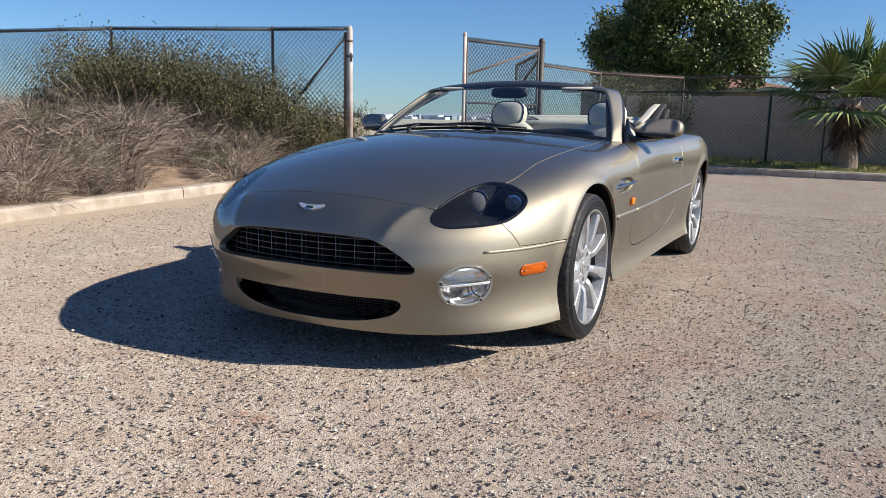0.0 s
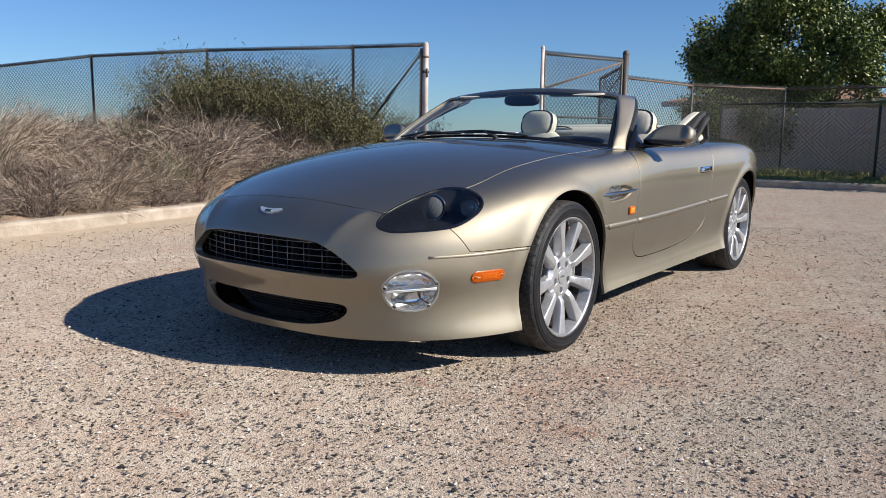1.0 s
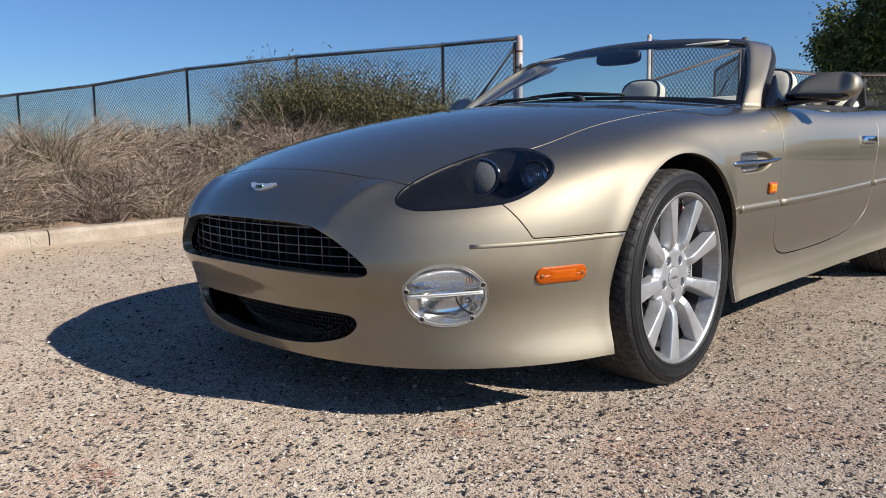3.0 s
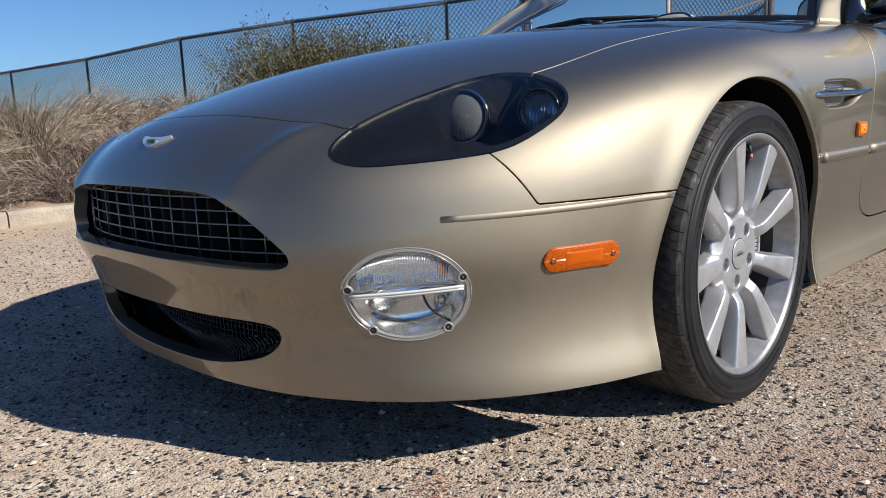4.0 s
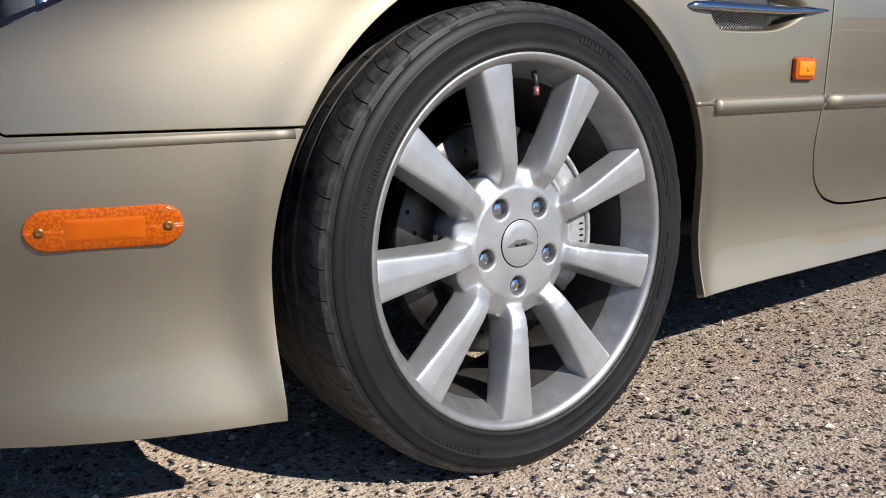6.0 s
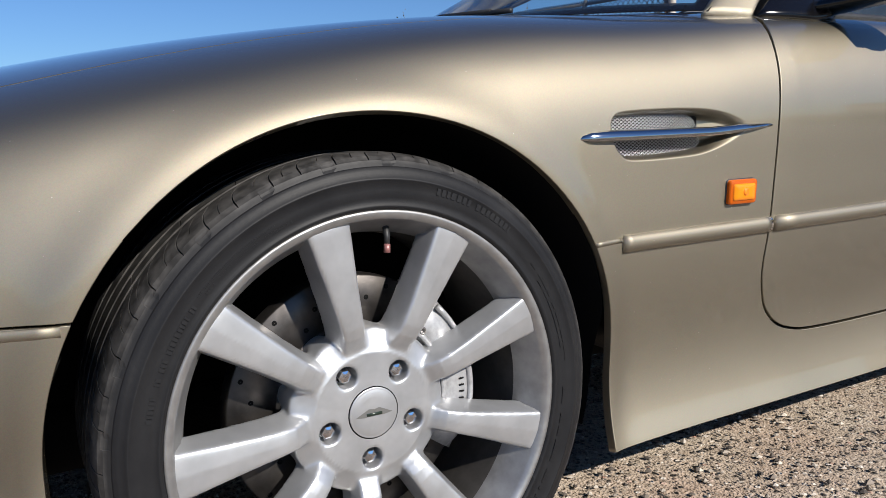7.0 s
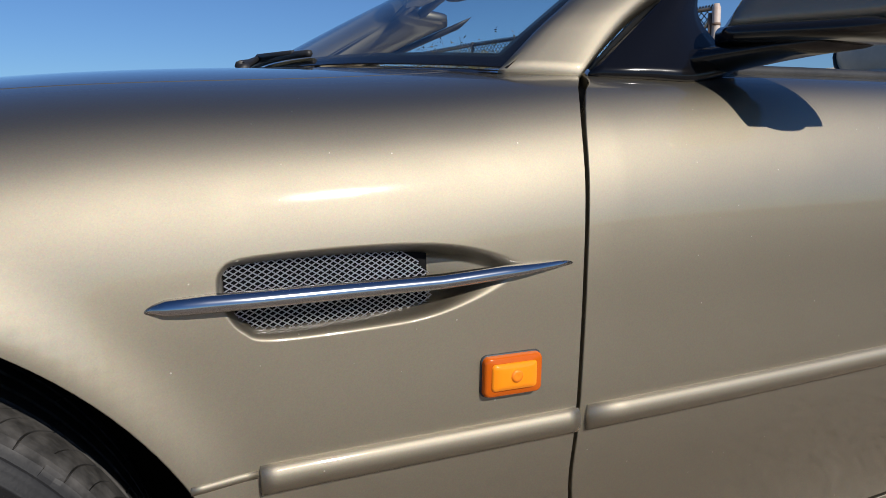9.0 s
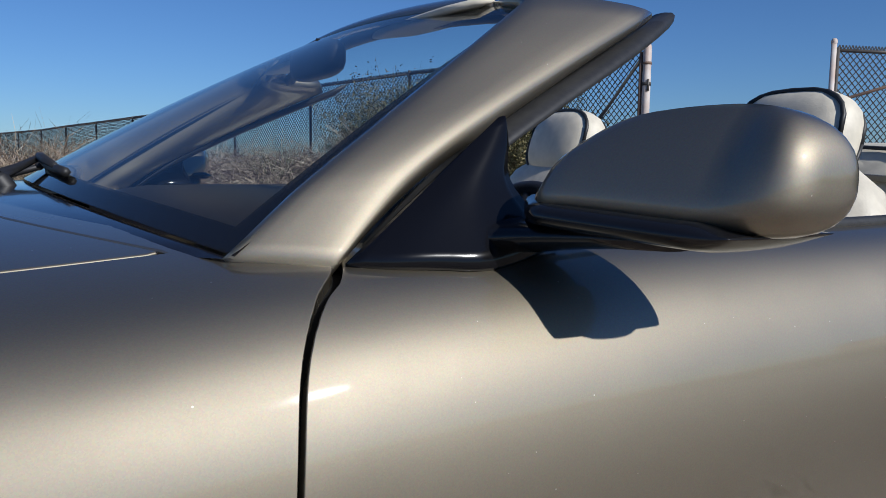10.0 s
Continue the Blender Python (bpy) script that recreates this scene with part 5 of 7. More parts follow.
def screen_at(s, t):
    """Point of the windscreen: s across from -1 to 1, t from its base to its top."""
    p = BASE(s).lerp(HEAD(s), t)
    bow = 4 * t * (1 - t) * 0.007
    return p + Vector((0.10 * s * bow * 4, -bow * 0.55, bow))


def sheet(s_range, t_range, ns, nt, lift=0.0, thick=0.0):
    V = [screen_at(s, t) for s in np.linspace(*s_range, ns) for t in np.linspace(*t_range, nt)]
    up = Vector((0, -0.55, 0.83))
    if lift:
        V = [v + up * lift for v in V]
    bm = bmesh.new()
    vs = [bm.verts.new(v) for v in V]
    for f in grid_faces(ns, nt):
        bm.faces.new([vs[i] for i in f])
    bm.normal_update()
    if sum(f.normal.z for f in bm.faces) < 0:
        bmesh.ops.reverse_faces(bm, faces=bm.faces)
    if thick:
        bmesh.ops.solidify(bm, geom=bm.faces[:], thickness=thick)
    return bm


ws = part("windscreen", sheet((-1, 1), (0, 1), 41, 15), WINDSCREEN_GLASS, car, "raked laminated windscreen with a dark border")
ws.visible_shadow = False
for nm, a, b in (("screen_border", (-1, 1), (0.0, 0.055)), ("screen_border", (-1, 1), (0.905, 1.0)), ("screen_border", (-1.0, -0.955), (0.055, 0.905)), ("screen_border", (0.955, 1.0), (0.055, 0.905))):
    part(nm, sheet(a, b, 31 if a[1] - a[0] > 1 else 4, 13 if a[1] - a[0] < 1 else 4, -0.002), GLOSS_BLACK, ws, "black ceramic border")


def loft(bm, rings):
    rs = [[bm.verts.new(p) for p in r] for r in rings]
    k = len(rs[0])
    for r0, r1 in zip(rs, rs[1:]):
        for j in range(k):
            bm.faces.new((r0[j], r0[(j + 1) % k], r1[(j + 1) % k], r1[j]))
    bm.faces.new(rs[0]), bm.faces.new(rs[-1])
    bmesh.ops.recalc_face_normals(bm, faces=bm.faces)
    return bm


def rounded_ring(centre, a, b, ra, rb, n=14, power=2.6):
    out = []
    for k in range(n):
        t = 2 * math.pi * k / n
        c, s = math.cos(t), math.sin(t)
        out.append(centre + a * ra * math.copysign(abs(c) ** (2 / power), c) + b * rb * math.copysign(abs(s) ** (2 / power), s))
    return out


PILLAR_FRONT = [spline((0, 0.35, 0.62, 1.0), v) for v in ((0.730, 0.704, 0.68, 0.580), (0.690, 0.764, 0.838, 1.095), (0.850, 0.905, 0.955, 1.128))]
PILLAR_BACK = [spline((0, 0.3, 0.55, 1.0), v) for v in ((0.768, 0.737, 0.710, 0.612), (0.772, 0.860, 0.966, 1.278), (0.842, 0.912, 0.975, 1.124))]


def pillar_edge(curves, t):
    return Vector([float(c(t)) for c in curves])


def pillar():
    rings = []
    for t in np.linspace(0.0, 1.0, 18):
        f, r = pillar_edge(PILLAR_FRONT, t), pillar_edge(PILLAR_BACK, t)
        c = (f + r) / 2
        turn = max(0.0, (t - 0.78) / 0.22) ** 2
        c = c + Vector((-0.012 * turn, 0, -0.003 * turn))
        a = (r - f) / 2
        d = (pillar_edge(PILLAR_BACK, t + 0.02) - pillar_edge(PILLAR_BACK, t - 0.02)).normalized()
        n = d.cross(a).normalized()
        if n.x < 0:
            n = -n
        ring = []
        for k in range(18):
            q = 2 * math.pi * k / 18
            u, v = math.cos(q), math.sin(q)
            ring.append(c + a * math.copysign(abs(u) ** 0.75, u) + n * ((0.003 + 0.012 * min(1, max(0, t + 0.04) / 0.35)) * abs(v) ** 0.8 if v > 0 else 0.03 * v))
        rings.append(ring)
    # the top of the pillar turns inwards into the header rail
    for dx, dz, shrink in ((0.008, 0.003, 0.99), (0.02, 0.006, 0.96), (0.04, 0.010, 0.9), (0.07, 0.013, 0.8)):
        last = rings[17]
        c = sum(last, Vector()) / len(last)
        rings.append([c + (q - c) * shrink + Vector((-dx, -0.25 * dx, dz)) for q in last])
    return loft(bmesh.new(), rings)


both_sides("windscreen_pillar", pillar, PAINT, "painted windscreen pillar")


def pillar_seal():
    rings = []
    for t in np.linspace(0.05, 1.03, 18):
        c = pillar_edge(PILLAR_BACK, t) + Vector((-0.010 - 0.02 * max(0.0, (t - 0.78) / 0.22) ** 2, 0.020, -0.012))
        rings.append(rounded_ring(c, Vector((1, 0.4, 0)).normalized(), Vector((-0.3, 0.6, 0.6)).normalized(), 0.021, 0.026, 12))
    return loft(bmesh.new(), rings)


both_sides("pillar_seal", pillar_seal, TRIM_BLACK, "black rubber seal along the pillar")
rings = []
for s in np.linspace(-0.99, 0.99, 33):
    g = screen_at(s, 0.975)
    c = g + Vector((0, 0.018, 0.004))
    rings.append(rounded_ring(c, Vector((0, 0.9, 0.42)).normalized(), Vector((0, -0.42, 0.9)).normalized(), 0.028 * min(1, 0.35 + (1 - abs(s)) * 6), 0.009 * min(1, 0.3 + (1 - abs(s)) * 6), 12))
part("windscreen_header", loft(bmesh.new(), rings), PAINT, car, "painted header rail over the windscreen")
rings = []
for s in np.linspace(-1.0, 1.0, 25):
    c = screen_at(s, 0.97) + Vector((0, 0.052, -0.004))
    rings.append(rounded_ring(c, Vector((0, 0.9, 0.42)).normalized(), Vector((0, -0.42, 0.9)).normalized(), 0.016, 0.012, 10))
part("header_seal", loft(bmesh.new(), rings), TRIM_BLACK, car, "black roof seal on the header")

# cowl, scuttle and wipers
V = []
for s in np.linspace(-1, 1, 41):
    b = BASE(s)
    x = 0.675 * s
    y = 0.415 + 0.225 * (x / 0.66) ** 2
    zf = skin_at([(x, y, 1.2)], (0, 0, -1), 0.6)[0][2]
    for k, t in enumerate((0, 0.12, 0.6, 1.0)):
        V.append((x + (b.x - x) * t, y + (b.y - y) * t, zf * (1 - t) + b.z * t - (0.008 if k < 2 else 0.004)))
put("scuttle", mesh_of("scuttle", V, [f[::-1] for f in grid_faces(41, 4)]), GLOSS_BLACK, car, "black plastic scuttle below the windscreen")


def wiper(foot, s0, t0, s1, t1):
    up = Vector((0, -0.55, 0.83))
    bm = bmesh.new()
    pts = [screen_at(s0 + (s1 - s0) * k, t0 + (t1 - t0) * k) + up * 0.007 for k in np.linspace(0, 1, 9)]
    tube(bm, pts, 0.006, 6)
    w = part("wiper", bm, BLACK, car, "black windscreen wiper")
    mid = pts[4] + up * 0.010
    bm = bmesh.new()
    tube(bm, [foot, foot + up * 0.012, foot.lerp(mid, 0.4) + up * 0.006, mid], [0.010, 0.010, 0.007, 0.005], 8)
    part("wiper_arm", bm, BLACK, w)
    bm = bmesh.new()
    tube(bm, [pts[1] + up * 0.004, mid, pts[7] + up * 0.004], [0.005, 0.008, 0.005], 6)
    part("wiper_yoke", bm, BLACK, w)
    part("wiper_boss", lathe(bmesh.new(), [(0.013, -0.015), (0.013, 0.008), (0.010, 0.013), (0.001, 0.015)], Matrix.Translation(foot) @ up.to_track_quat("X", "Z").to_matrix().to_4x4(), 18), BLACK, w)


wiper(Vector((0.14, 0.535, 0.895)), 0.40, 0.05, -0.32, 0.075)
wiper(Vector((-0.40, 0.535, 0.885)), -0.16, 0.05, -0.86, 0.075)


# --- door mirrors ---
MIRROR_HIGH = spline((0, 0.06, 0.16, 0.30, 0.45, 0.7, 1.0), (0.899, 0.914, 0.938, 0.963, 0.972, 0.975, 0.970))
MIRROR_LOW = spline((0, 0.1, 0.3, 0.6, 1.0), (0.888, 0.887, 0.884, 0.879, 0.874))


def mirror_section(s):
    """Centre, half depth and half height of the housing at s from its foot to its outer end."""
    e = max(0.0, 1 - (max(0.0, s - 0.70) / 0.30) ** 2.6) ** (1 / 2.6)
    e = max(e, 0.06)
    hi, lo = float(MIRROR_HIGH(s)), float(MIRROR_LOW(s))
    low_e = max(0.06, max(0.0, 1 - (max(0.0, s - 0.70) / 0.30) ** 3.2) ** (1 / 3.2))
    mid = (hi + lo) / 2
    hi, lo = mid + (hi - mid) * e, mid - (mid - lo) * low_e
    half_h, mid = (hi - lo) / 2, (hi + lo) / 2
    return Vector((0.790 + 0.242 * s, 0.962 + 0.07 * s, mid)), 0.066 * min(1, 0.22 + s / 0.26) * (0.25 + 0.75 * e), half_h


def mirror_shell():
    """Rounded housing, blunt at its outer end, drawn in towards its foot."""
    rings = []
    for k in range(29):
        s = 0.5 - 0.5 * math.cos(math.pi * k / 28)
        c, hy, hz = mirror_section(s)
        ring = []
        for j in range(28):
            t = 2 * math.pi * j / 28
            cy, cz = math.cos(t), math.sin(t)
            dz = math.copysign(abs(cz) ** 0.72, cz) * hz
            # the front leans back towards the top
            dy = math.copysign(abs(cy) ** 0.8, cy) * hy * (0.7 if cy > 0 else 1.0) + 0.62 * (dz + hz) * max(0.0, -cy) ** 0.7 * min(1, (1.02 - s) / 0.25)
            ring.append(c + Vector((0, dy, dz)))
        rings.append(ring)
    return loft(bmesh.new(), rings)


CORNER_BLACK = material("black_corner_plastic", (0.004, 0.004, 0.005), 0.14, spec=0.3)
MIRROR_BLACK = material("satin_black_mirror_foot", (0.007, 0.007, 0.008), 0.16)
for flip, ms in zip((1, -1), both_sides("door_mirror", mirror_shell, PAINT, "rounded body-coloured door mirror on a black foot")):
    def flipped(bm):
        if flip < 0:
            bmesh.ops.scale(bm, vec=(-1, 1, 1), verts=bm.verts)
            bmesh.ops.reverse_faces(bm, faces=bm.faces)
        return bm
    rings = []
    for c, wide, tall in (((0.755, 0.925, 0.864), 0.050, 0.017), ((0.785, 0.940, 0.865), 0.049, 0.0165), ((0.800, 0.950, 0.866), 0.048, 0.0155), ((0.820, 0.959, 0.868), 0.046, 0.0142), ((0.848, 0.969, 0.870), 0.043, 0.0125), ((0.885, 0.980, 0.872), 0.040, 0.011), ((0.930, 0.990, 0.873), 0.036, 0.010)):
        rings.append(rounded_ring(Vector(c), Vector((0.12, 1, 0.02)).normalized(), Vector((-0.25, 0, 1)).normalized(), wide, tall, 24, 2.1))
    part("mirror_foot", flipped(loft(bmesh.new(), rings)), MIRROR_BLACK, ms, "gloss black mirror foot")
    rings = []
    for k in range(21):
        s = 0.01 + 0.86 * (0.5 - 0.5 * math.cos(math.pi * k / 20))
        c, hy, hz = mirror_section(s)
        # a shallow dark tray that follows the housing's lower edge
        z = c.z - hz
        rings.append(rounded_ring(Vector((c.x, c.y - 0.004, z + 0.002)), Vector((0, 1, 0)), Vector((0, 0, 1)), hy * 0.95, 0.013 * min(1, 0.1 + (0.87 - s) / 0.12), 16))
    part("mirror_base", flipped(loft(bmesh.new(), rings)), MIRROR_BLACK, ms, "black underside of the mirror")
    base = [spline((0, 0.22, 0.5, 0.72, 1.0), q) for q in ((0.776, 0.792, 0.804, 0.811, 0.792), (0.778, 0.815, 0.862, 0.904, 0.99), (0.847, 0.8445, 0.842, 0.8415, 0.860))]
    fore = [spline((0, 0.5, 1.0), q) for q in ((0.776, 0.757, 0.748), (0.778, 0.857, 0.944), (0.847, 0.904, 0.973))]
    aft = [spline((0, 0.35, 0.7, 1.0), q) for q in ((0.792, 0.766, 0.757, 0.749), (0.990, 0.949, 0.949, 0.950), (0.860, 0.909, 0.944, 0.974))]
    sheet_v = []
    for k in np.linspace(0, 1, 13):
        left, right = Vector([float(c(k)) for c in fore]), Vector([float(c(k)) for c in aft])
        for u in np.linspace(0, 1, 15):
            low = Vector([float(c(u)) for c in base]) - Vector([float(c(0)) for c in base]).lerp(Vector([float(c(1)) for c in base]), u)
            sheet_v.append(left.lerp(right, u) + low * (1 - k) ** 2.4 + Vector((0.006 * math.sin(math.pi * u) * math.sin(math.pi * k), 0, 0)))
    bm = bmesh.new()
    vs = [bm.verts.new(q) for q in sheet_v]
    for q in grid_faces(13, 15):
        bm.faces.new([vs[i] for i in q])
    bm.normal_update()
    if sum(q.normal.x for q in bm.faces) < 0:
        bmesh.ops.reverse_faces(bm, faces=bm.faces)
    bmesh.ops.solidify(bm, geom=bm.faces[:], thickness=0.012)
    part("quarter_panel", flipped(bm), CORNER_BLACK, ms, "black corner panel of the door")

# door handles
for dh in both_sides("door_handle", lambda: plate_on_skin(1.625, 1.80, 0.708, 0.738, 0.016, (-1, 0, 0), 1.05, 0.01), CHROME, "chrome pull handle"):
    pass
both_sides("handle_recess", lambda: plate_on_skin(1.60, 1.815, 0.688, 0.742, 0.002, (-1, 0, 0), 1.05, 0.02), PAINT)

# belt trim along the top of the doors
both_sides("belt_trim", lambda: tube(bmesh.new(), [(0.762, y, skin_at([(0.765, y, 1.2)], (0, 0, -1), 0.6)[0][2] + 0.002) for y in np.linspace(0.83, 1.95, 16)], 0.008, 8), TRIM_BLACK, "black belt trim")


# --- cabin ---
def leather(name, c):
    m = mottled(name, c, tuple(x * 0.86 for x in c), 5, 0.5, 260, 0.25, 0.002)
    return m


CREAM = leather("cream_leather", (0.62, 0.57, 0.46))
DASH = leather("charcoal_leather", (0.012, 0.012, 0.015))


def pad(bm, centre, size, m=None, power=3.2, nu=20, nv=14):
    """A stuffed cushion shape."""
    c = Vector(centre)
    rows = []
    for i in range(nv):
        ph = -math.pi / 2 + math.pi * (i + 0.5) / nv
        row = []
        for j in range(nu):
            th = 2 * math.pi * j / nu
            q = [math.cos(ph) * math.cos(th), math.cos(ph) * math.sin(th), math.sin(ph)]
            l = sum(abs(v) ** power for v in q) ** (1 / power)
            p = Vector([v / l * s for v, s in zip(q, size)])
            row.append(bm.verts.new(c + (m @ p if m else p)))
        rows.append(row)
    for r0, r1 in zip(rows, rows[1:]):
        for j in range(nu):
            bm.faces.new((r0[j], r0[(j + 1) % nu], r1[(j + 1) % nu], r1[j]))
    bm.faces.new(rows[0][::-1]), bm.faces.new(rows[-1])
    return bm


PIPING = material("black_piping", (0.02, 0.02, 0.02), 0.5)


def seat(x):
    tilt = Matrix.Rotation(radians(-18), 3, "X")
    st = part("seat", pad(bmesh.new(), (x, 1.45, 0.42), (0.25, 0.27, 0.10)), CREAM, car, "cream leather seat with black piping")
    part("backrest", pad(bmesh.new(), (x, 1.82, 0.66), (0.24, 0.085, 0.30), tilt), CREAM, st)
    part("headrest", pad(bmesh.new(), (x, 1.91, 0.985), (0.130, 0.058, 0.098), tilt, 3.0), CREAM, st)
    for dy, zc, rx, rz in ((-0.036, 0.985, 0.121, 0.091), (0.034, 0.985, 0.121, 0.091)):
        pts = []
        for k in range(25):
            t = 2 * math.pi * k / 24
            v = Vector((math.copysign(abs(math.cos(t)) ** 0.7, math.cos(t)) * rx, dy, math.copysign(abs(math.sin(t)) ** 0.7, math.sin(t)) * rz))
            pts.append(Vector((x, 1.91, zc)) + tilt @ v)
        part("piping", tube(bmesh.new(), pts, 0.005, 6), PIPING, st)


seat(0.36)
seat(-0.36)
for x in (0.34, -0.34):
    rs = part("rear_seat", pad(bmesh.new(), (x, 2.16, 0.735), (0.195, 0.07, 0.25), Matrix.Rotation(radians(-15), 3, "X"), 2.5), CREAM, car, "small rounded cream rear seat back with black piping")
    tilt = Matrix.Rotation(radians(-15), 3, "X")
    part("piping", tube(bmesh.new(), [Vector((x, 2.16, 0.735)) + tilt @ Vector((math.copysign(abs(math.cos(q)) ** 0.8, math.cos(q)) * 0.188, -0.038, math.copysign(abs(math.sin(q)) ** 0.8, math.sin(q)) * 0.240)) for q in np.linspace(0, 2 * math.pi, 33)], 0.005, 6), PIPING, rs)
    part("cushion", pad(bmesh.new(), (x, 2.0, 0.42), (0.26, 0.18, 0.09)), CREAM, rs)
part("dashboard", pad(bmesh.new(), (0, 0.93, 0.78), (0.70, 0.26, 0.10), None, 4.0, 28, 16), DASH, car, "charcoal leather dashboard")
part("instrument_hood", pad(bmesh.new(), (0.36, 1.02, 0.855), (0.19, 0.14, 0.055), None, 2.8), DASH, car)
part("cabin_floor", box(bmesh.new(), -0.70, 0.6, 0.24, 0.70, 2.3, 0.30), DASH, car)
for sx in (1, -1):
    part("door_card", box(bmesh.new(), sx * 0.735, 0.90, 0.32, sx * 0.765, 1.98, 0.838, 0.012), CREAM, car, "cream leather door lining")
part("tunnel", box(bmesh.new(), -0.13, 0.9, 0.28, 0.13, 2.05, 0.52, 0.05, 3), DASH, car)
st = Matrix.Translation((0.36, 1.20, 0.725)) @ Matrix.Rotation(radians(-24), 4, "X") @ Matrix.Rotation(radians(90), 4, "Z")
bm = bmesh.new()
ring = [(0.18 + 0.015 * math.cos(t), 0.015 * math.sin(t)) for t in np.linspace(0, 2 * math.pi, 10, endpoint=False)]
lathe(bm, ring, st, 40, closed=True)
sw = part("steering_wheel", bm, DASH, car, "dark leather steering wheel")
bm = bmesh.new()
for a in (0, 120, 240):
    t = radians(a + 90)
    tube(bm, [st @ Vector((0, 0, 0)), st @ Vector((0, 0.17 * math.cos(t), 0.17 * math.sin(t)))], 0.014, 6)
lathe(bm, [(0.06, -0.02), (0.06, 0.01), (0.05, 0.022), (0.001, 0.026)], st, 24)
part("spokes", bm, DASH, sw)
# inner mirror, sun visors
bm = pad(bmesh.new(), (0.0, 1.04, 1.112), (0.115, 0.022, 0.033), None, 3.5)
im = part("inner_mirror", bm, BLACK, car, "black rear-view mirror on the windscreen")
part("stalk", tube(bmesh.new(), [(0, 1.04, 1.125), (0, 1.05, 1.15)], 0.01, 8), BLACK, im)
for x in (0.32, -0.32):
    bm = pad(bmesh.new(), (x, 1.12, 1.145), (0.17, 0.06, 0.008), Matrix.Rotation(radians(10), 3, "X"), 4)
    part("sun_visor", bm, CREAM, car, "cream sun visor folded up")

# folded top behind the seats
SOFT = mottled("black_canvas", (0.018, 0.018, 0.02), (0.03, 0.03, 0.032), 14, 0.8, 500, 0.4, 0.002)
top = part("folded_top", pad(bmesh.new(), (0, 2.33, 0.90), (0.66, 0.19, 0.075), None, 3.0, 36, 14), CREAM, car, "folded cream-lined soft top stacked behind the seats")
part("canvas_fold", pad(bmesh.new(), (0, 2.42, 0.945), (0.60, 0.14, 0.05), None, 3.0, 36, 12), CREAM, top)
part("canvas_fold", pad(bmesh.new(), (0, 2.50, 0.93), (0.58, 0.12, 0.045), None, 3.0, 36, 12), SOFT, top, "black outer canvas")


def slab(p, q, wide, thick):
    """A padded flap from p to q."""
    p, q = Vector(p), Vector(q)
    d = (q - p).normalized()
    a = Vector((1, 0, 0))
    n = d.cross(a).normalized()
    rings = [rounded_ring(p.lerp(q, k / 6) + n * 0.006 * math.sin(k), a, n, wide * (1 - 0.1 * (k / 6) ** 2), thick * (0.7 if k in (0, 6) else 1), 14, 3.5) for k in range(7)]
    return loft(bmesh.new(), rings)


for sx in (1, -1):
    part("top_flap", slab((sx * 0.52, 2.13, 0.945), (sx * 0.575, 2.445, 1.075), 0.026, 0.010), CREAM, top, "cream lining flap")
    part("frame_bow", slab((sx * 0.585, 2.16, 0.915), (sx * 0.615, 2.47, 1.075), 0.024, 0.018), SOFT, top, "black folding frame")
    part("frame_bow", slab((sx * 0.640, 2.20, 0.885), (sx * 0.645, 2.47, 1.04), 0.020, 0.016), SOFT, top, "black folding frame")
    part("frame_link", slab((sx * 0.635, 2.46, 1.05), (sx * 0.66, 2.42, 0.90), 0.020, 0.012), SOFT, top, "black folding frame")



# ---------- fences ----------
PIPE = mottled("dark_galvanised_pipe", (0.055, 0.052, 0.05), (0.10, 0.09, 0.08), 9, 0.6, 80, 0.2, 0.002, metal=0.35)
WIRE = material("weathered_fence_wire", (0.016, 0.015, 0.015), 0.6, 0.2)
WHITE_PIPE = mottled("flaking_white_pipe", (0.62, 0.60, 0.57), (0.34, 0.22, 0.16), 3.0, 0.55, 60, 0.3, 0.003)
GALVANISED = material("galvanised_wire", (0.10, 0.092, 0.083), 0.5, 0.3)
RUSTY = mottled("rusty_rail", (0.10, 0.058, 0.04), (0.17, 0.115, 0.085), 8, 0.8, 80, 0.3, 0.003)
GREEN_PIPE = mottled("green_painted_pipe", (0.02, 0.035, 0.025), (0.05, 0.05, 0.04), 10, 0.5, 80, 0.2, 0.002)


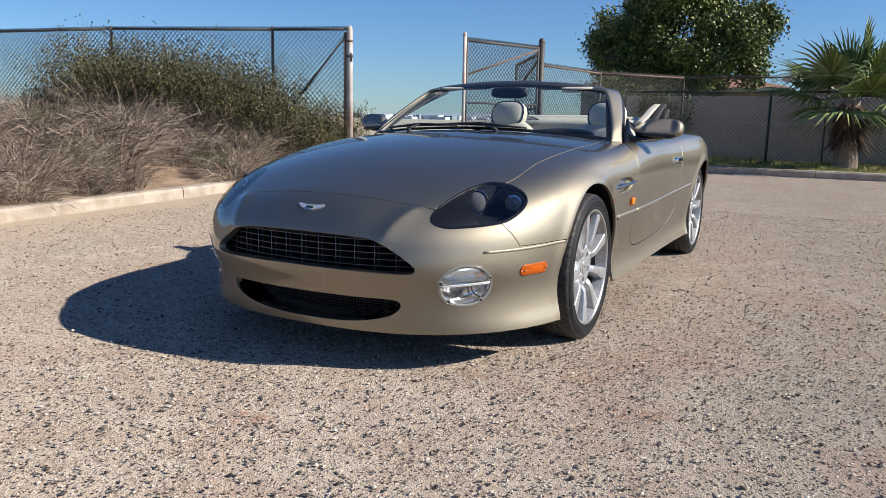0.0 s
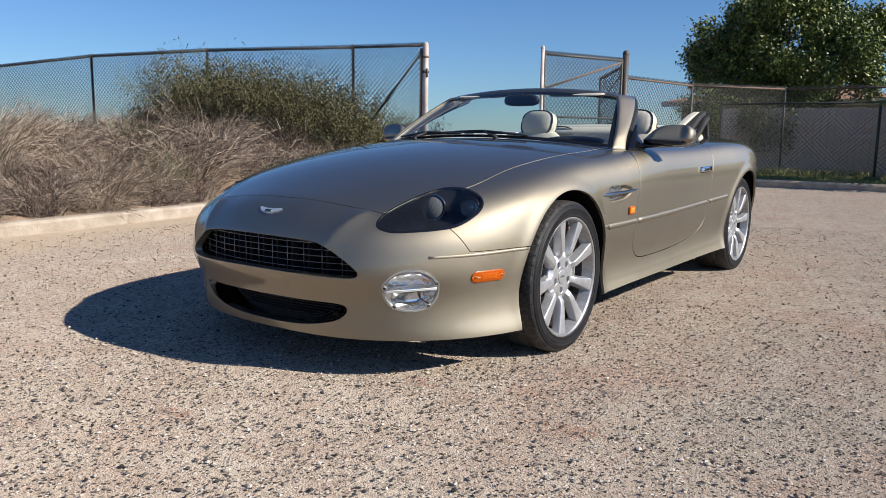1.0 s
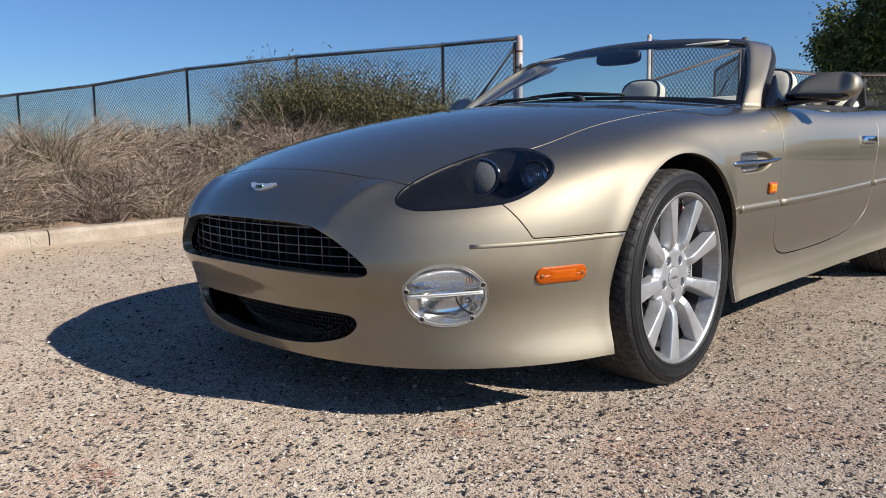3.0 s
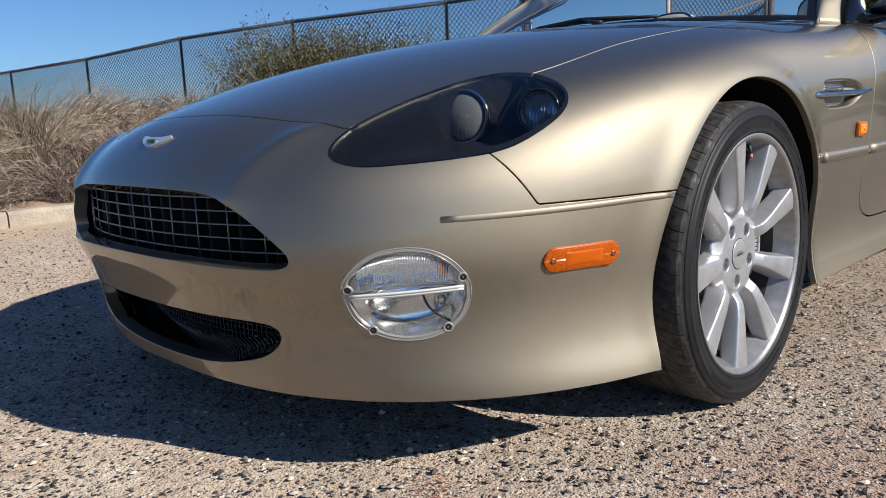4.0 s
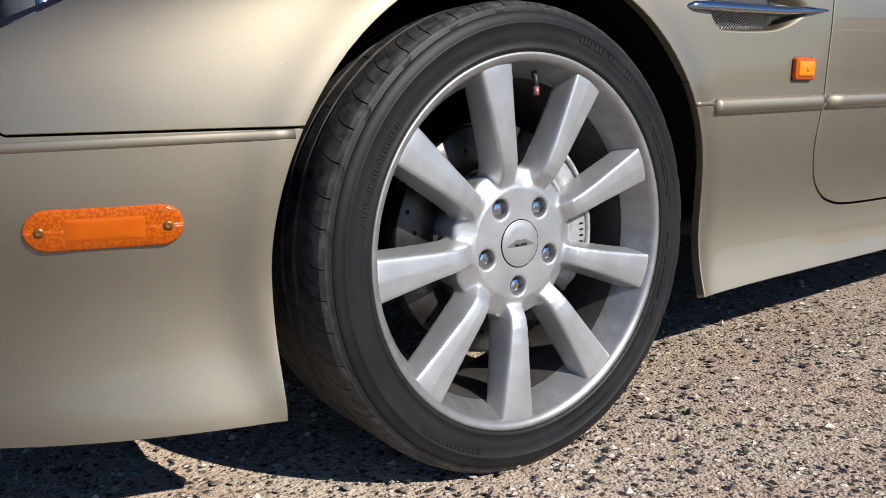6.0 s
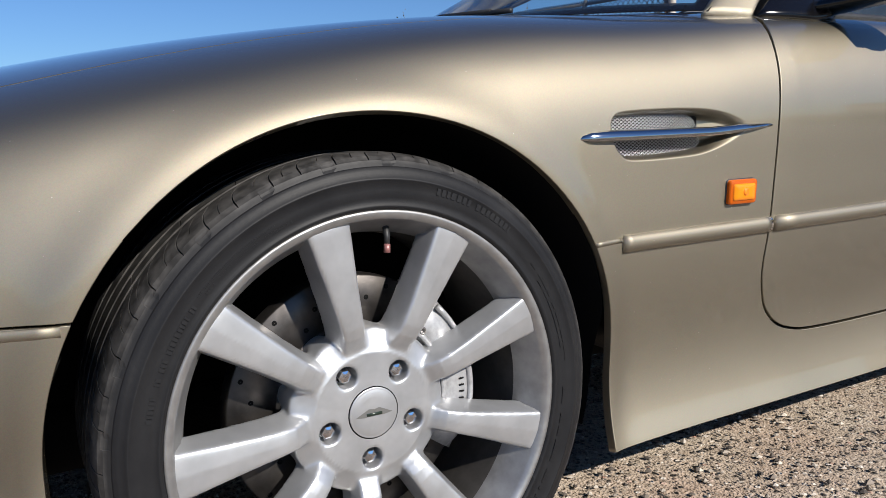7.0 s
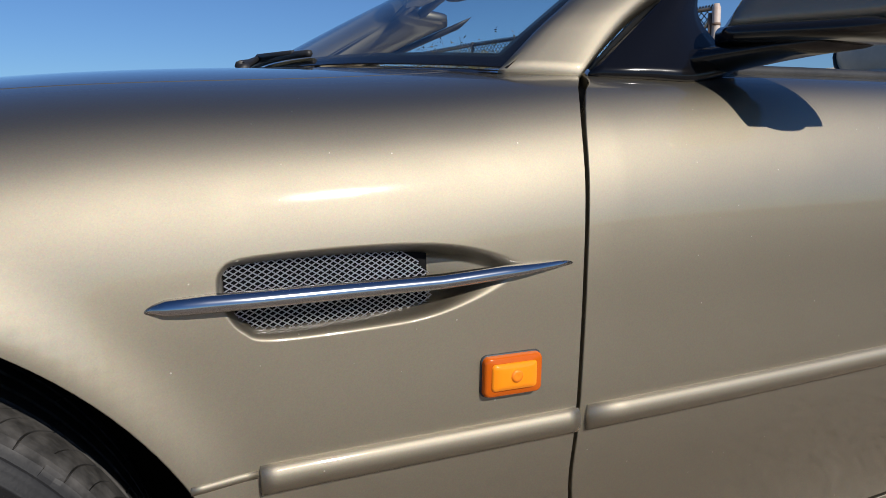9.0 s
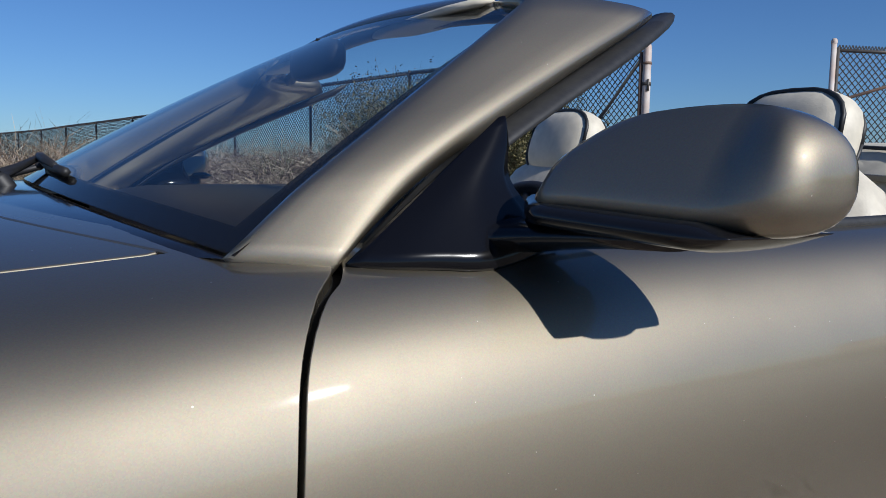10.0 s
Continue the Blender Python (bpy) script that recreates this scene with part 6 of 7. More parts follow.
def chain_link(a, b, za, zb, ha, hb, pitch=0.06, r=0.0042, mat=None):
    """Woven wire between two posts: two crossing families of wires, with knuckles along the top."""
    a, b = Vector(a), Vector(b)
    L = (b - a).length
    e = (b - a) / L
    nrm = Vector((-e.y, e.x, 0))
    bm_v, bm_f = [], []

    def low(u):
        return za + (zb - za) * u / L

    def high(u):
        return ha + (hb - ha) * u / L

    def bar(u0, z0, u1, z1, off):
        p, q = a + e * u0, a + e * u1
        d = Vector((u1 - u0, z1 - z0, 0)).normalized()
        o = len(bm_v)
        for pt, z in ((p, z0), (q, z1)):
            for sx, sn in ((1, 1), (-1, 1), (-1, -1), (1, -1)):
                side = e * (-d.y) * r * sx
                bm_v.append((pt.x + side.x + nrm.x * (off + r * sn), pt.y + side.y + nrm.y * (off + r * sn), z + d.x * r * sx))
        for k in range(4):
            bm_f.append((o + k, o + (k + 1) % 4, o + 4 + (k + 1) % 4, o + 4 + k))
    H = max(ha - za, hb - zb)
    c = -H
    while c < L:
        for sgn in (1, -1):
            # wire u = c + t * H for sgn 1, and leaning the other way for -1
            t0, t1 = 0.0, 1.0
            us = (c, c + H) if sgn > 0 else (c + H, c)
            u0, u1 = us
            f0 = 0.0 if u0 >= 0 and u0 <= L else ((0 - u0) / (u1 - u0) if u0 < 0 else (L - u0) / (u1 - u0))
            f1 = 1.0 if u1 >= 0 and u1 <= L else ((0 - u0) / (u1 - u0) if u1 < 0 else (L - u0) / (u1 - u0))
            if f1 - f0 < 0.01:
                continue
            n = 1
            p0, p1 = u0 + (u1 - u0) * f0, u0 + (u1 - u0) * f1
            bar(p0, low(p0) + (high(p0) - low(p0)) * f0, p1, low(p1) + (high(p1) - low(p1)) * f1, 0.002 * sgn)
        c += pitch * 1.414
    u = 0.0
    while u < L:
        bar(u, high(u) - 0.01, u + 0.018, high(u) + 0.03, 0.0)
        bar(u + 0.018, high(u) + 0.03, u + 0.036, high(u) - 0.01, 0.0)
        u += pitch * 1.414 / 2 * 1.0
    return mesh_of("chain_link_mesh", bm_v, bm_f, smooth=False)


def post(base, top, r, mat, parent, name="post", label=""):
    bm = tube(bmesh.new(), [base, top], r, 12)
    lathe(bm, [(r * 1.12, -0.03), (r * 1.12, 0.0), (r * 0.8, r * 0.7), (0.001, r)], Matrix.Translation(top) @ Vector((0, 0, 1)).to_track_quat("X", "Y").to_matrix().to_4x4(), 12)
    return part(name, bm, mat, parent, label)


west_fence = tagged(empty("chain_link_fence"), "tall dark chain-link fence along the dry bank", "fence")
posts = [(-5.257, 6.99, 2.33), (-6.66, 6.811, 2.353), (-9.785, 6.227, 2.408), (-12.614, 5.569, 2.378), (-15.55, 4.88, 2.22), (-18.45, 4.22, 2.16), (-21.35, 3.56, 2.12), (-24.25, 2.9, 2.08), (-27.15, 2.24, 2.05), (-30.0, 1.6, 2.0), (-33.0, 0.9, 2.0), (-36.0, 0.2, 2.0)]
for i, (x, y, z) in enumerate(posts):
    g = float(land(x, y))
    if i == 0:
        continue
    post((x, y, g - 0.1), (x, y, z), 0.026, PIPE, west_fence)
for (x0, y0, z0), (x1, y1, z1) in zip(posts, posts[1:]):
    part("top_rail", tube(bmesh.new(), [(x0, y0, z0 - 0.035), (x1, y1, z1 - 0.035)], 0.021, 8), PIPE, west_fence)
    me = chain_link((x0, y0, 0), (x1, y1, 0), z0 - 1.80, z1 - 1.80, z0 - 0.015, z1 - 0.015)
    tagged(put("chain_link_mesh", me, WIRE, west_fence), kind="stuff")
part("brace", tube(bmesh.new(), [(-5.30, 6.985, 2.22), (-6.62, 6.815, 0.75)], 0.02, 8), PIPE, west_fence, "slanting brace rail")
gp = tagged(part("gate_post", tube(bmesh.new(), [(-5.257, 6.99, 0.0), (-5.257, 6.99, 2.30), (-5.257, 6.99, 2.345)], [0.047, 0.047, 0.03], 16), WHITE_PIPE), "thick white gate post with flaking rusty paint", "gate post")
part("hinge_collar", tube(bmesh.new(), [(-5.257, 6.99, 1.86), (-5.257, 6.99, 1.90)], 0.054, 14), PIPE, gp)
part("hinge_collar", tube(bmesh.new(), [(-5.257, 6.99, 2.10), (-5.257, 6.99, 2.13)], 0.052, 14), RUSTY, gp)
part("hinge_pin", tube(bmesh.new(), [(-5.21, 6.97, 1.80), (-5.21, 6.97, 1.93)], 0.014, 8), PIPE, gp)
part("inner_tube", tube(bmesh.new(), [(-5.335, 6.975, 0.4), (-5.335, 6.975, 2.25)], 0.024, 10), RUSTY, gp, "rusty terminal bar")


def gate(name, a, b, za, zb, top_a, top_b, label, mat=PIPE, inner=None):
    g = tagged(empty(name, (a[0], a[1], 0)), label, "gate")
    inv = Matrix.Translation((-a[0], -a[1], 0))

    def add(nm, bm, m_):
        bm.transform(inv)
        return part(nm, bm, m_, g)
    add("gate_stile", tube(bmesh.new(), [(*a, za), (*a, top_a)], 0.022, 10), mat)
    add("gate_stile", tube(bmesh.new(), [(*b, zb), (*b, top_b)], 0.022, 10), mat)
    add("gate_rail", tube(bmesh.new(), [(*a, top_a - 0.03), (*b, top_b - 0.03)], 0.02, 10), mat)
    add("gate_rail", tube(bmesh.new(), [(*a, za + 0.05), (*b, zb + 0.05)], 0.02, 10), mat)
    add("gate_rail", tube(bmesh.new(), [(*a, (za + top_a) / 2), (*b, (zb + top_b) / 2)], 0.018, 10), mat)
    add("gate_brace", tube(bmesh.new(), [(*a, za + (top_a - za) * 0.72), (*b, top_b - 0.06)], 0.018, 10), RUSTY)
    me = chain_link((*a, 0), (*b, 0), za, zb, top_a, top_b)
    me.transform(inv)
    tagged(put("chain_link_mesh", me, WIRE, g), kind="stuff")
    return g


gate("yard_gate", (-3.98, 8.60), (-3.40, 10.44), 0.15, 0.15, 2.27, 2.28, "chain-link gate leaf standing open")
gate("yard_gate", (-4.02, 10.9), (-3.38, 10.62), 0.15, 0.15, 2.0, 2.22, "second chain-link gate leaf folded back")
for x, y, z, r, mt, lab in ((-4.007, 8.566, 2.345, 0.03, WHITE_PIPE, "thin pale gate post beside the open leaf"), (-3.362, 10.515, 2.39, 0.055, PIPE, "thick grey gate post with a domed cap")):
    tagged(post((x, y, 0), (x, y, z), r, mt, None, "gate_post", lab), category="gate post")

rear_fence = tagged(empty("rear_fence"), "rusty-topped chain-link fence under the tree", "fence")
rear = [(-3.36, 10.515), (-3.0, 13.2), (-1.6, 15.15), (1.4, 15.2), (4.4, 15.3), (7.4, 15.4)]
for i, (x, y) in enumerate(rear):
    if i:
        post((x, y, 0), (x, y, 1.98), 0.022, PIPE, rear_fence)
for (x0, y0), (x1, y1) in zip(rear, rear[1:]):
    part("top_rail", tube(bmesh.new(), [(x0, y0, 1.95), (x1, y1, 1.95)], 0.018, 8), RUSTY, rear_fence)
    tagged(put("chain_link_mesh", chain_link((x0, y0, 0), (x1, y1, 0), 0.15, 0.15, 1.98, 1.98, 0.07, 0.003), GALVANISED, rear_fence), kind="stuff")
front_fence = tagged(empty("lawn_fence"), "low green-posted chain-link fence on the grass strip", "fence")
front = [(-2.65, 14.15), (0.38, 14.0), (3.4, 14.1), (6.4, 14.2)]
for x, y in front:
    post((x, y, 0.05), (x, y, 1.62), 0.026, GREEN_PIPE, front_fence)
    part("post_footing", box(bmesh.new(), x - 0.16, y - 0.09, 0.10, x + 0.12, y + 0.09, 0.17, 0.02), material("dark_footing", (0.05, 0.045, 0.04), 0.9), front_fence)
for (x0, y0), (x1, y1) in zip(front, front[1:]):
    part("top_rail", tube(bmesh.new(), [(x0, y0, 1.6), (x1, y1, 1.6)], 0.018, 8), GREEN_PIPE, front_fence)
    tagged(put("chain_link_mesh", chain_link((x0, y0, 0), (x1, y1, 0), 0.15, 0.15, 1.6, 1.6, 0.06, 0.0026), GALVANISED, front_fence), kind="stuff")


# ---------- boundary wall, houses ----------
def slatted_wall():
    """Brown slatted screen wall: narrow upright boards with dark gaps."""
    w = tagged(empty("wall_north"), "brown slatted screen wall behind the fences", "wall", kind="structure")
    m = mottled("brown_screen_boards", (0.60, 0.48, 0.385), (0.70, 0.575, 0.465), 2.0, 0.85, 70, 0.4, 0.004)
    me = None
    bmb = box(bmesh.new(), -0.068, -0.012, 0.0, 0.068, 0.012, 1.46, 0.003, 1)
    for i in range(95):
        x = -3.0 + 0.142 * i
        if me is None:
            ob = part("board", bmb, m, w, smooth=False)
            me = ob.data
        else:
            ob = new("board", me)
            ob.parent = w
        ob.matrix_basis = pose(x, 15.75 + 0.02 * (x + 3), 0.1 + 0.01 * math.sin(i * 1.7), 0, 0, 1.0 * math.sin(i * 2.3))
    part("rail", box(bmesh.new(), -3.05, 15.79, 0.9, 10.5, 15.83, 1.0), m, w)
    # added backing; its darker brown holds the shade between the boards
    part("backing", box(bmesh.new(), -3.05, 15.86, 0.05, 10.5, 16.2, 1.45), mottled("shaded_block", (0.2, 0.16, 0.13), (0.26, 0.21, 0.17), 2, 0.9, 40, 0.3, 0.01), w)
    return w


slatted_wall()


def house(x, y, w, d, eave, ridge, wall_c, roof_c, label):
    h = tagged(empty("house", (x, y, 0)), label, "house")
    wm = mottled("stucco", wall_c, tuple(c * 0.88 for c in wall_c), 1.5, 0.9, 40, 0.3, 0.01)
    rm = mottled("roof_tile", roof_c, tuple(c * 0.6 for c in roof_c), 3, 0.8, 25, 0.6, 0.03)
    part("wall", box(bmesh.new(), -w / 2, -d / 2, 0, w / 2, d / 2, eave), wm, h, smooth=False)
    bm = bmesh.new()
    o = 0.5
    e = [bm.verts.new(v) for v in ((-w / 2 - o, -d / 2 - o, eave), (w / 2 + o, -d / 2 - o, eave), (w / 2 + o, d / 2 + o, eave), (-w / 2 - o, d / 2 + o, eave))]
    r = [bm.verts.new(v) for v in ((-w / 2 + d * 0.35, 0, ridge), (w / 2 - d * 0.35, 0, ridge))]
    for f in ((e[0], e[1], r[1], r[0]), (e[1], e[2], r[1]), (e[2], e[3], r[0], r[1]), (e[3], e[0], r[0]), (e[3], e[2], e[1], e[0])):
        bm.faces.new(f)
    part("roof", bm, rm, h, smooth=False)
    part("fascia", box(bmesh.new(), -w / 2 - o, -d / 2 - o - 0.03, eave - 0.16, w / 2 + o, -d / 2 - o, eave), material("pale_fascia", (0.6, 0.58, 0.55), 0.7), h, smooth=False)
    for wx in (-w * 0.28, w * 0.22):
        win = part("window", box(bmesh.new(), wx - 0.6, -d / 2 - 0.03, 0.9, wx + 0.6, -d / 2 + 0.02, eave - 0.35), material("dark_pane", (0.02, 0.025, 0.03), 0.08), h, smooth=False)
        part("frame", box(bmesh.new(), wx - 0.66, -d / 2 - 0.05, eave - 0.35, wx + 0.66, -d / 2 - 0.01, eave - 0.28), material("white_frame", (0.7, 0.7, 0.68), 0.5), win, smooth=False)
    return h


house(4.6, 28.0, 8.5, 7.0, 2.45, 3.35, (0.45, 0.40, 0.33), (0.16, 0.12, 0.10), "single-storey stucco house with a dark hipped roof")
house(-3.2, 25.0, 6.0, 6.0, 2.0, 2.65, (0.42, 0.33, 0.27), (0.36, 0.2, 0.13), "low house with a terracotta roof beyond the wall")



# ---------- the far plain ----------
def far_town():
    """Pale roofs and blocks scattered over the plain beyond the valley, in one mesh."""
    rs = np.random.RandomState(52)
    V, F = [], []
    for _ in range(900):
        d = rs.uniform(700, 2700)
        a = radians(rs.uniform(96, 140))
        x, y = d * math.cos(a), d * math.sin(a)
        w, h = rs.uniform(4, 13) * (0.5 + d / 1800), rs.uniform(2, 5.5) * (0.5 + d / 1800)
        z = float(land(x, y))
        o = len(V)
        V += [(x + i * w / 2, y + j * w / 2, z + k * h) for k in (0, 1) for i, j in ((-1, -1), (1, -1), (1, 1), (-1, 1))]
        F += [(o, o + 1, o + 5, o + 4), (o + 1, o + 2, o + 6, o + 5), (o + 2, o + 3, o + 7, o + 6), (o + 3, o, o + 4, o + 7), (o + 4, o + 5, o + 6, o + 7)]
    return mesh_of("far_town", V, F, smooth=False)


def town_material():
    m = material("far_roofs_and_walls", (0.5, 0.5, 0.5), 0.9)
    g = node(m, "ShaderNodeNewGeometry")
    link(m, ramp(m, g.outputs["Random Per Island"], ((0.0, (0.20, 0.24, 0.26)), (0.5, (0.40, 0.42, 0.43)), (0.8, (0.62, 0.64, 0.66)), (1.0, (0.85, 0.86, 0.86)))), bsdf(m).inputs["Base Color"])
    return m


def far_hills():
    """A low ridge along the skyline; the pale haze of distance is put into its colour."""
    V, rs = [], np.random.RandomState(6)
    lumps = [(rs.uniform(0.5, 9), rs.uniform(0, 6.3), rs.uniform(2, 8)) for _ in range(12)]
    n = 160
    for i in range(n):
        a = radians(70 + 130 * i / (n - 1))
        h = 16 + sum(k * math.sin(f * 3 * a + p) for f, p, k in lumps) * 0.45
        for d, z in ((3300, -6), (3500, 0.6 * max(h, 3)), (3700, max(h, 4)), (3900, -6)):
            V.append((d * math.cos(a), d * math.sin(a), z))
    return mesh_of("far_hills", V, grid_faces(n, 4))


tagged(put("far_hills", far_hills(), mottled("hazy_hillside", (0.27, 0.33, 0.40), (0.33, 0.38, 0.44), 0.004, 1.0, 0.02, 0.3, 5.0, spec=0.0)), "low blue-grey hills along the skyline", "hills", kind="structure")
tagged(put("far_town", far_town(), town_material()), "distant pale roofs and blocks scattered over the plain", "town", kind="stuff")

# ---------- plants ----------
def leaf_material(name, c1, c2, c3, rough=0.55):
    m = material(name, c1, rough, spec=0.35)
    g = node(m, "ShaderNodeNewGeometry")
    link(m, ramp(m, g.outputs["Random Per Island"], ((0.0, c1), (0.5, c2), (1.0, c3))), bsdf(m).inputs["Base Color"])
    return m


STRAW = leaf_material("dry_straw", (0.045, 0.032, 0.022), (0.18, 0.13, 0.092), (0.52, 0.43, 0.325), 0.85)
TWIG = leaf_material("grey_brown_twigs", (0.04, 0.03, 0.023), (0.155, 0.11, 0.085), (0.45, 0.37, 0.29), 0.9)
SAGE = leaf_material("grey_green_leaves", (0.05, 0.06, 0.025), (0.10, 0.11, 0.05), (0.18, 0.17, 0.09), 0.7)
SHRUB = leaf_material("olive_shrub_leaves", (0.022, 0.026, 0.009), (0.075, 0.072, 0.027), (0.19, 0.155, 0.07), 0.6)
TREE_LEAF = leaf_material("dark_glossy_leaves", (0.018, 0.032, 0.008), (0.075, 0.11, 0.024), (0.25, 0.27, 0.072), 0.5)
BARK = mottled("grey_bark", (0.10, 0.08, 0.065), (0.17, 0.14, 0.11), 6, 0.9, 40, 0.6, 0.01)
FROND = leaf_material("palm_green", (0.06, 0.09, 0.025), (0.13, 0.18, 0.05), (0.26, 0.29, 0.11), 0.4)
DEAD_FROND = leaf_material("dead_palm_brown", (0.06, 0.035, 0.022), (0.11, 0.065, 0.04), (0.17, 0.11, 0.07), 0.9)


class Blades:
    """Collects ribbons (stems, blades) and leaves into one mesh."""

    def __init__(self):
        self.v, self.f = [], []

    def ribbon(self, pts, w0, w1, side):
        o, n = len(self.v), len(pts)
        for i, p in enumerate(pts):
            w = w0 + (w1 - w0) * i / (n - 1)
            self.v.append((p[0] - side[0] * w, p[1] - side[1] * w, p[2] - side[2] * w))
            self.v.append((p[0] + side[0] * w, p[1] + side[1] * w, p[2] + side[2] * w))
        for i in range(n - 1):
            a = o + 2 * i
            self.f.append((a, a + 1, a + 3, a + 2))

    def leaf(self, p, d, s, length, width):
        o = len(self.v)
        q = [p, p + d * length * 0.45 + s * width, p + d * length, p + d * length * 0.45 - s * width]
        self.v += [tuple(x) for x in q]
        self.f.append((o, o + 1, o + 2, o + 3))

    def leaves(self, P, D, S, length, width):
        """Many leaves at once: base points, directions and side vectors as rows."""
        o = len(self.v)
        L, W = np.asarray(length)[:, None], np.asarray(width)[:, None]
        q = np.stack([P, P + D * L * 0.45 + S * W, P + D * L, P + D * L * 0.45 - S * W], 1).reshape(-1, 3)
        self.v += q.tolist()
        self.f += (o + np.arange(len(q)).reshape(-1, 4)).tolist()

    def mesh(self, name):
        return mesh_of(name, self.v, self.f, smooth=False)


def unit(rs):
    v = rs.normal(size=3)
    return v / np.linalg.norm(v)


def brush_mesh(seed, n, radius, height, flop, name, tangle=0.13):
    """A mound of dry stems that rise from the middle and arch outwards."""
    rs = np.random.RandomState(seed)
    b = Blades()
    for _ in range(n):
        a, r = rs.uniform(0, 2 * math.pi), radius * 0.55 * math.sqrt(rs.uniform())
        p = np.array((math.cos(a) * r, math.sin(a) * r, rs.uniform(0, 0.25) * height))
        lean = a + rs.normal(0, 0.8)
        out = rs.uniform(0.2, 1.0) * flop
        L = height * rs.uniform(0.55, 1.15)
        d = np.array((math.cos(lean) * out, math.sin(lean) * out, 1.0))
        d /= np.linalg.norm(d)
        pts, q = [p], p
        for k in range(4):
            q = q + d * L / 4 + rs.normal(0, 0.02, 3)
            d = d + np.array((math.cos(lean) * 0.25 * flop, math.sin(lean) * 0.25 * flop, -0.16 * flop)) + rs.normal(0, tangle, 3)
            d /= np.linalg.norm(d)
            pts.append(q)
        w = rs.uniform(0.002, 0.0072)
        b.ribbon(pts, w, w * 0.4, unit(rs))
        if rs.uniform() < 0.5:
            i = rs.randint(1, 4)
            d2 = unit(rs) * 0.8 + d
            b.ribbon([pts[i], pts[i] + d2 * L * 0.12, pts[i] + d2 * L * 0.22 + rs.normal(0, 0.02, 3)], w * 0.7, w * 0.3, unit(rs))
    return b.mesh(name)


def shrub_mesh(seed, n, radius, height, name, leaf=0.03):
    """Upright leafy shrub: thin stems with small leaves all along."""
    rs = np.random.RandomState(seed)
    b = Blades()
    for _ in range(n):
        a, r = rs.uniform(0, 2 * math.pi), radius * 0.6 * math.sqrt(rs.uniform())
        p = np.array((math.cos(a) * r, math.sin(a) * r, 0.0))
        L = height * rs.uniform(0.5, 1.1) * (1 - 0.25 * (r / radius))
        d = np.array((math.cos(a) * 0.35 * r / radius + rs.normal(0, 0.12), math.sin(a) * 0.35 * r / radius + rs.normal(0, 0.12), 1.0))
        d /= np.linalg.norm(d)
        pts, q = [p], p
        for k in range(6):
            q = q + d * L / 6
            d = d + rs.normal(0, 0.12, 3)
            d /= np.linalg.norm(d)
            pts.append(q)
        b.ribbon(pts, 0.004, 0.0015, unit(rs))
        for k in range(56):
            t = rs.uniform(0.2, 1.0) * 5.99
            i = int(t)
            c = pts[i] + (pts[i + 1] - pts[i]) * (t - i) + rs.normal(0, 0.045, 3)
            u = unit(rs)
            b.leaf(c, u, np.cross(u, unit(rs)), leaf * rs.uniform(0.7, 1.6), leaf * 0.3)
    return b.mesh(name)


DRY = [(brush_mesh(11 + i, 580, 0.75, h, f, "dry_brush", 0.2 if m_ is STRAW else 0.36), m_) for i, (h, f, m_) in enumerate(((0.95, 0.9, STRAW), (0.8, 1.3, STRAW), (0.85, 1.0, TWIG), (0.75, 1.4, TWIG)))]
GREY = shrub_mesh(31, 90, 0.6, 0.7, "grey_shrub", 0.022)
BUSHES = [shrub_mesh(41 + i, 185, 0.85, h, "leafy_shrub", 0.037) for i, h in enumerate((1.35, 1.65, 1.2))]


def plant(name, mesh, mat, x, y, scale, rz, label, category, group, tilt=(0, 0), dz=0.0):
    ob = new(name, mesh)
    if not mesh.materials:
        mesh.materials.append(mat)
    ob.matrix_basis = pose(x, y, float(land(x, y)) - 0.03 + dz, tilt[0], tilt[1], rz) @ Matrix.Diagonal((*scale, 1))
    return tagged(ob, label, category, group)


rs = np.random.RandomState(8)
for row, (d0, hs) in enumerate(((0.45, 0.5), (0.85, 0.62), (1.4, 0.72), (2.1, 0.80), (3.0, 0.84), (4.0, 0.82), (5.2, 0.78))):
    for y in np.arange(-7.5 + 0.25 * (row % 2), 6.9, 0.62 if row < 3 else 0.9):
        if row < 2 and 2.6 < y < 4.2:
            continue
        yy = y + rs.normal(0, 0.12)
        x = kerb_x(yy) - d0 - rs.normal(0, 0.12)
        k = rs.randint(len(DRY)) if row else rs.randint(1, len(DRY))
        me, mt = DRY[k]
        s = hs * rs.uniform(0.8, 1.2) * ((1.05 if y > 3.0 else 0.86) if row > 1 else 1.0)
        plant("dry_brush", me, mt, x, yy, (s * 1.1, s * 1.1, s), rs.uniform(0, 360), "tangled mound of dry straw-coloured stems on the bank" if mt is STRAW else "tangled mound of grey-brown dry twigs on the bank", "dry brush", "brush on the bank", (rs.normal(0, 8), rs.normal(0, 8)))
for x, y, s in ((-5.9, 2.6, 0.8), (-5.6, 4.4, 0.7), (-6.6, 0.8, 0.9), (-6.1, 5.6, 0.8), (-7.6, 3.4, 0.9)):
    plant("grey_shrub", GREY, SAGE, x, y, (s, s, s), rs.uniform(0, 360), "grey-green leafy shrub among the dry brush", "shrub", "grey shrubs")
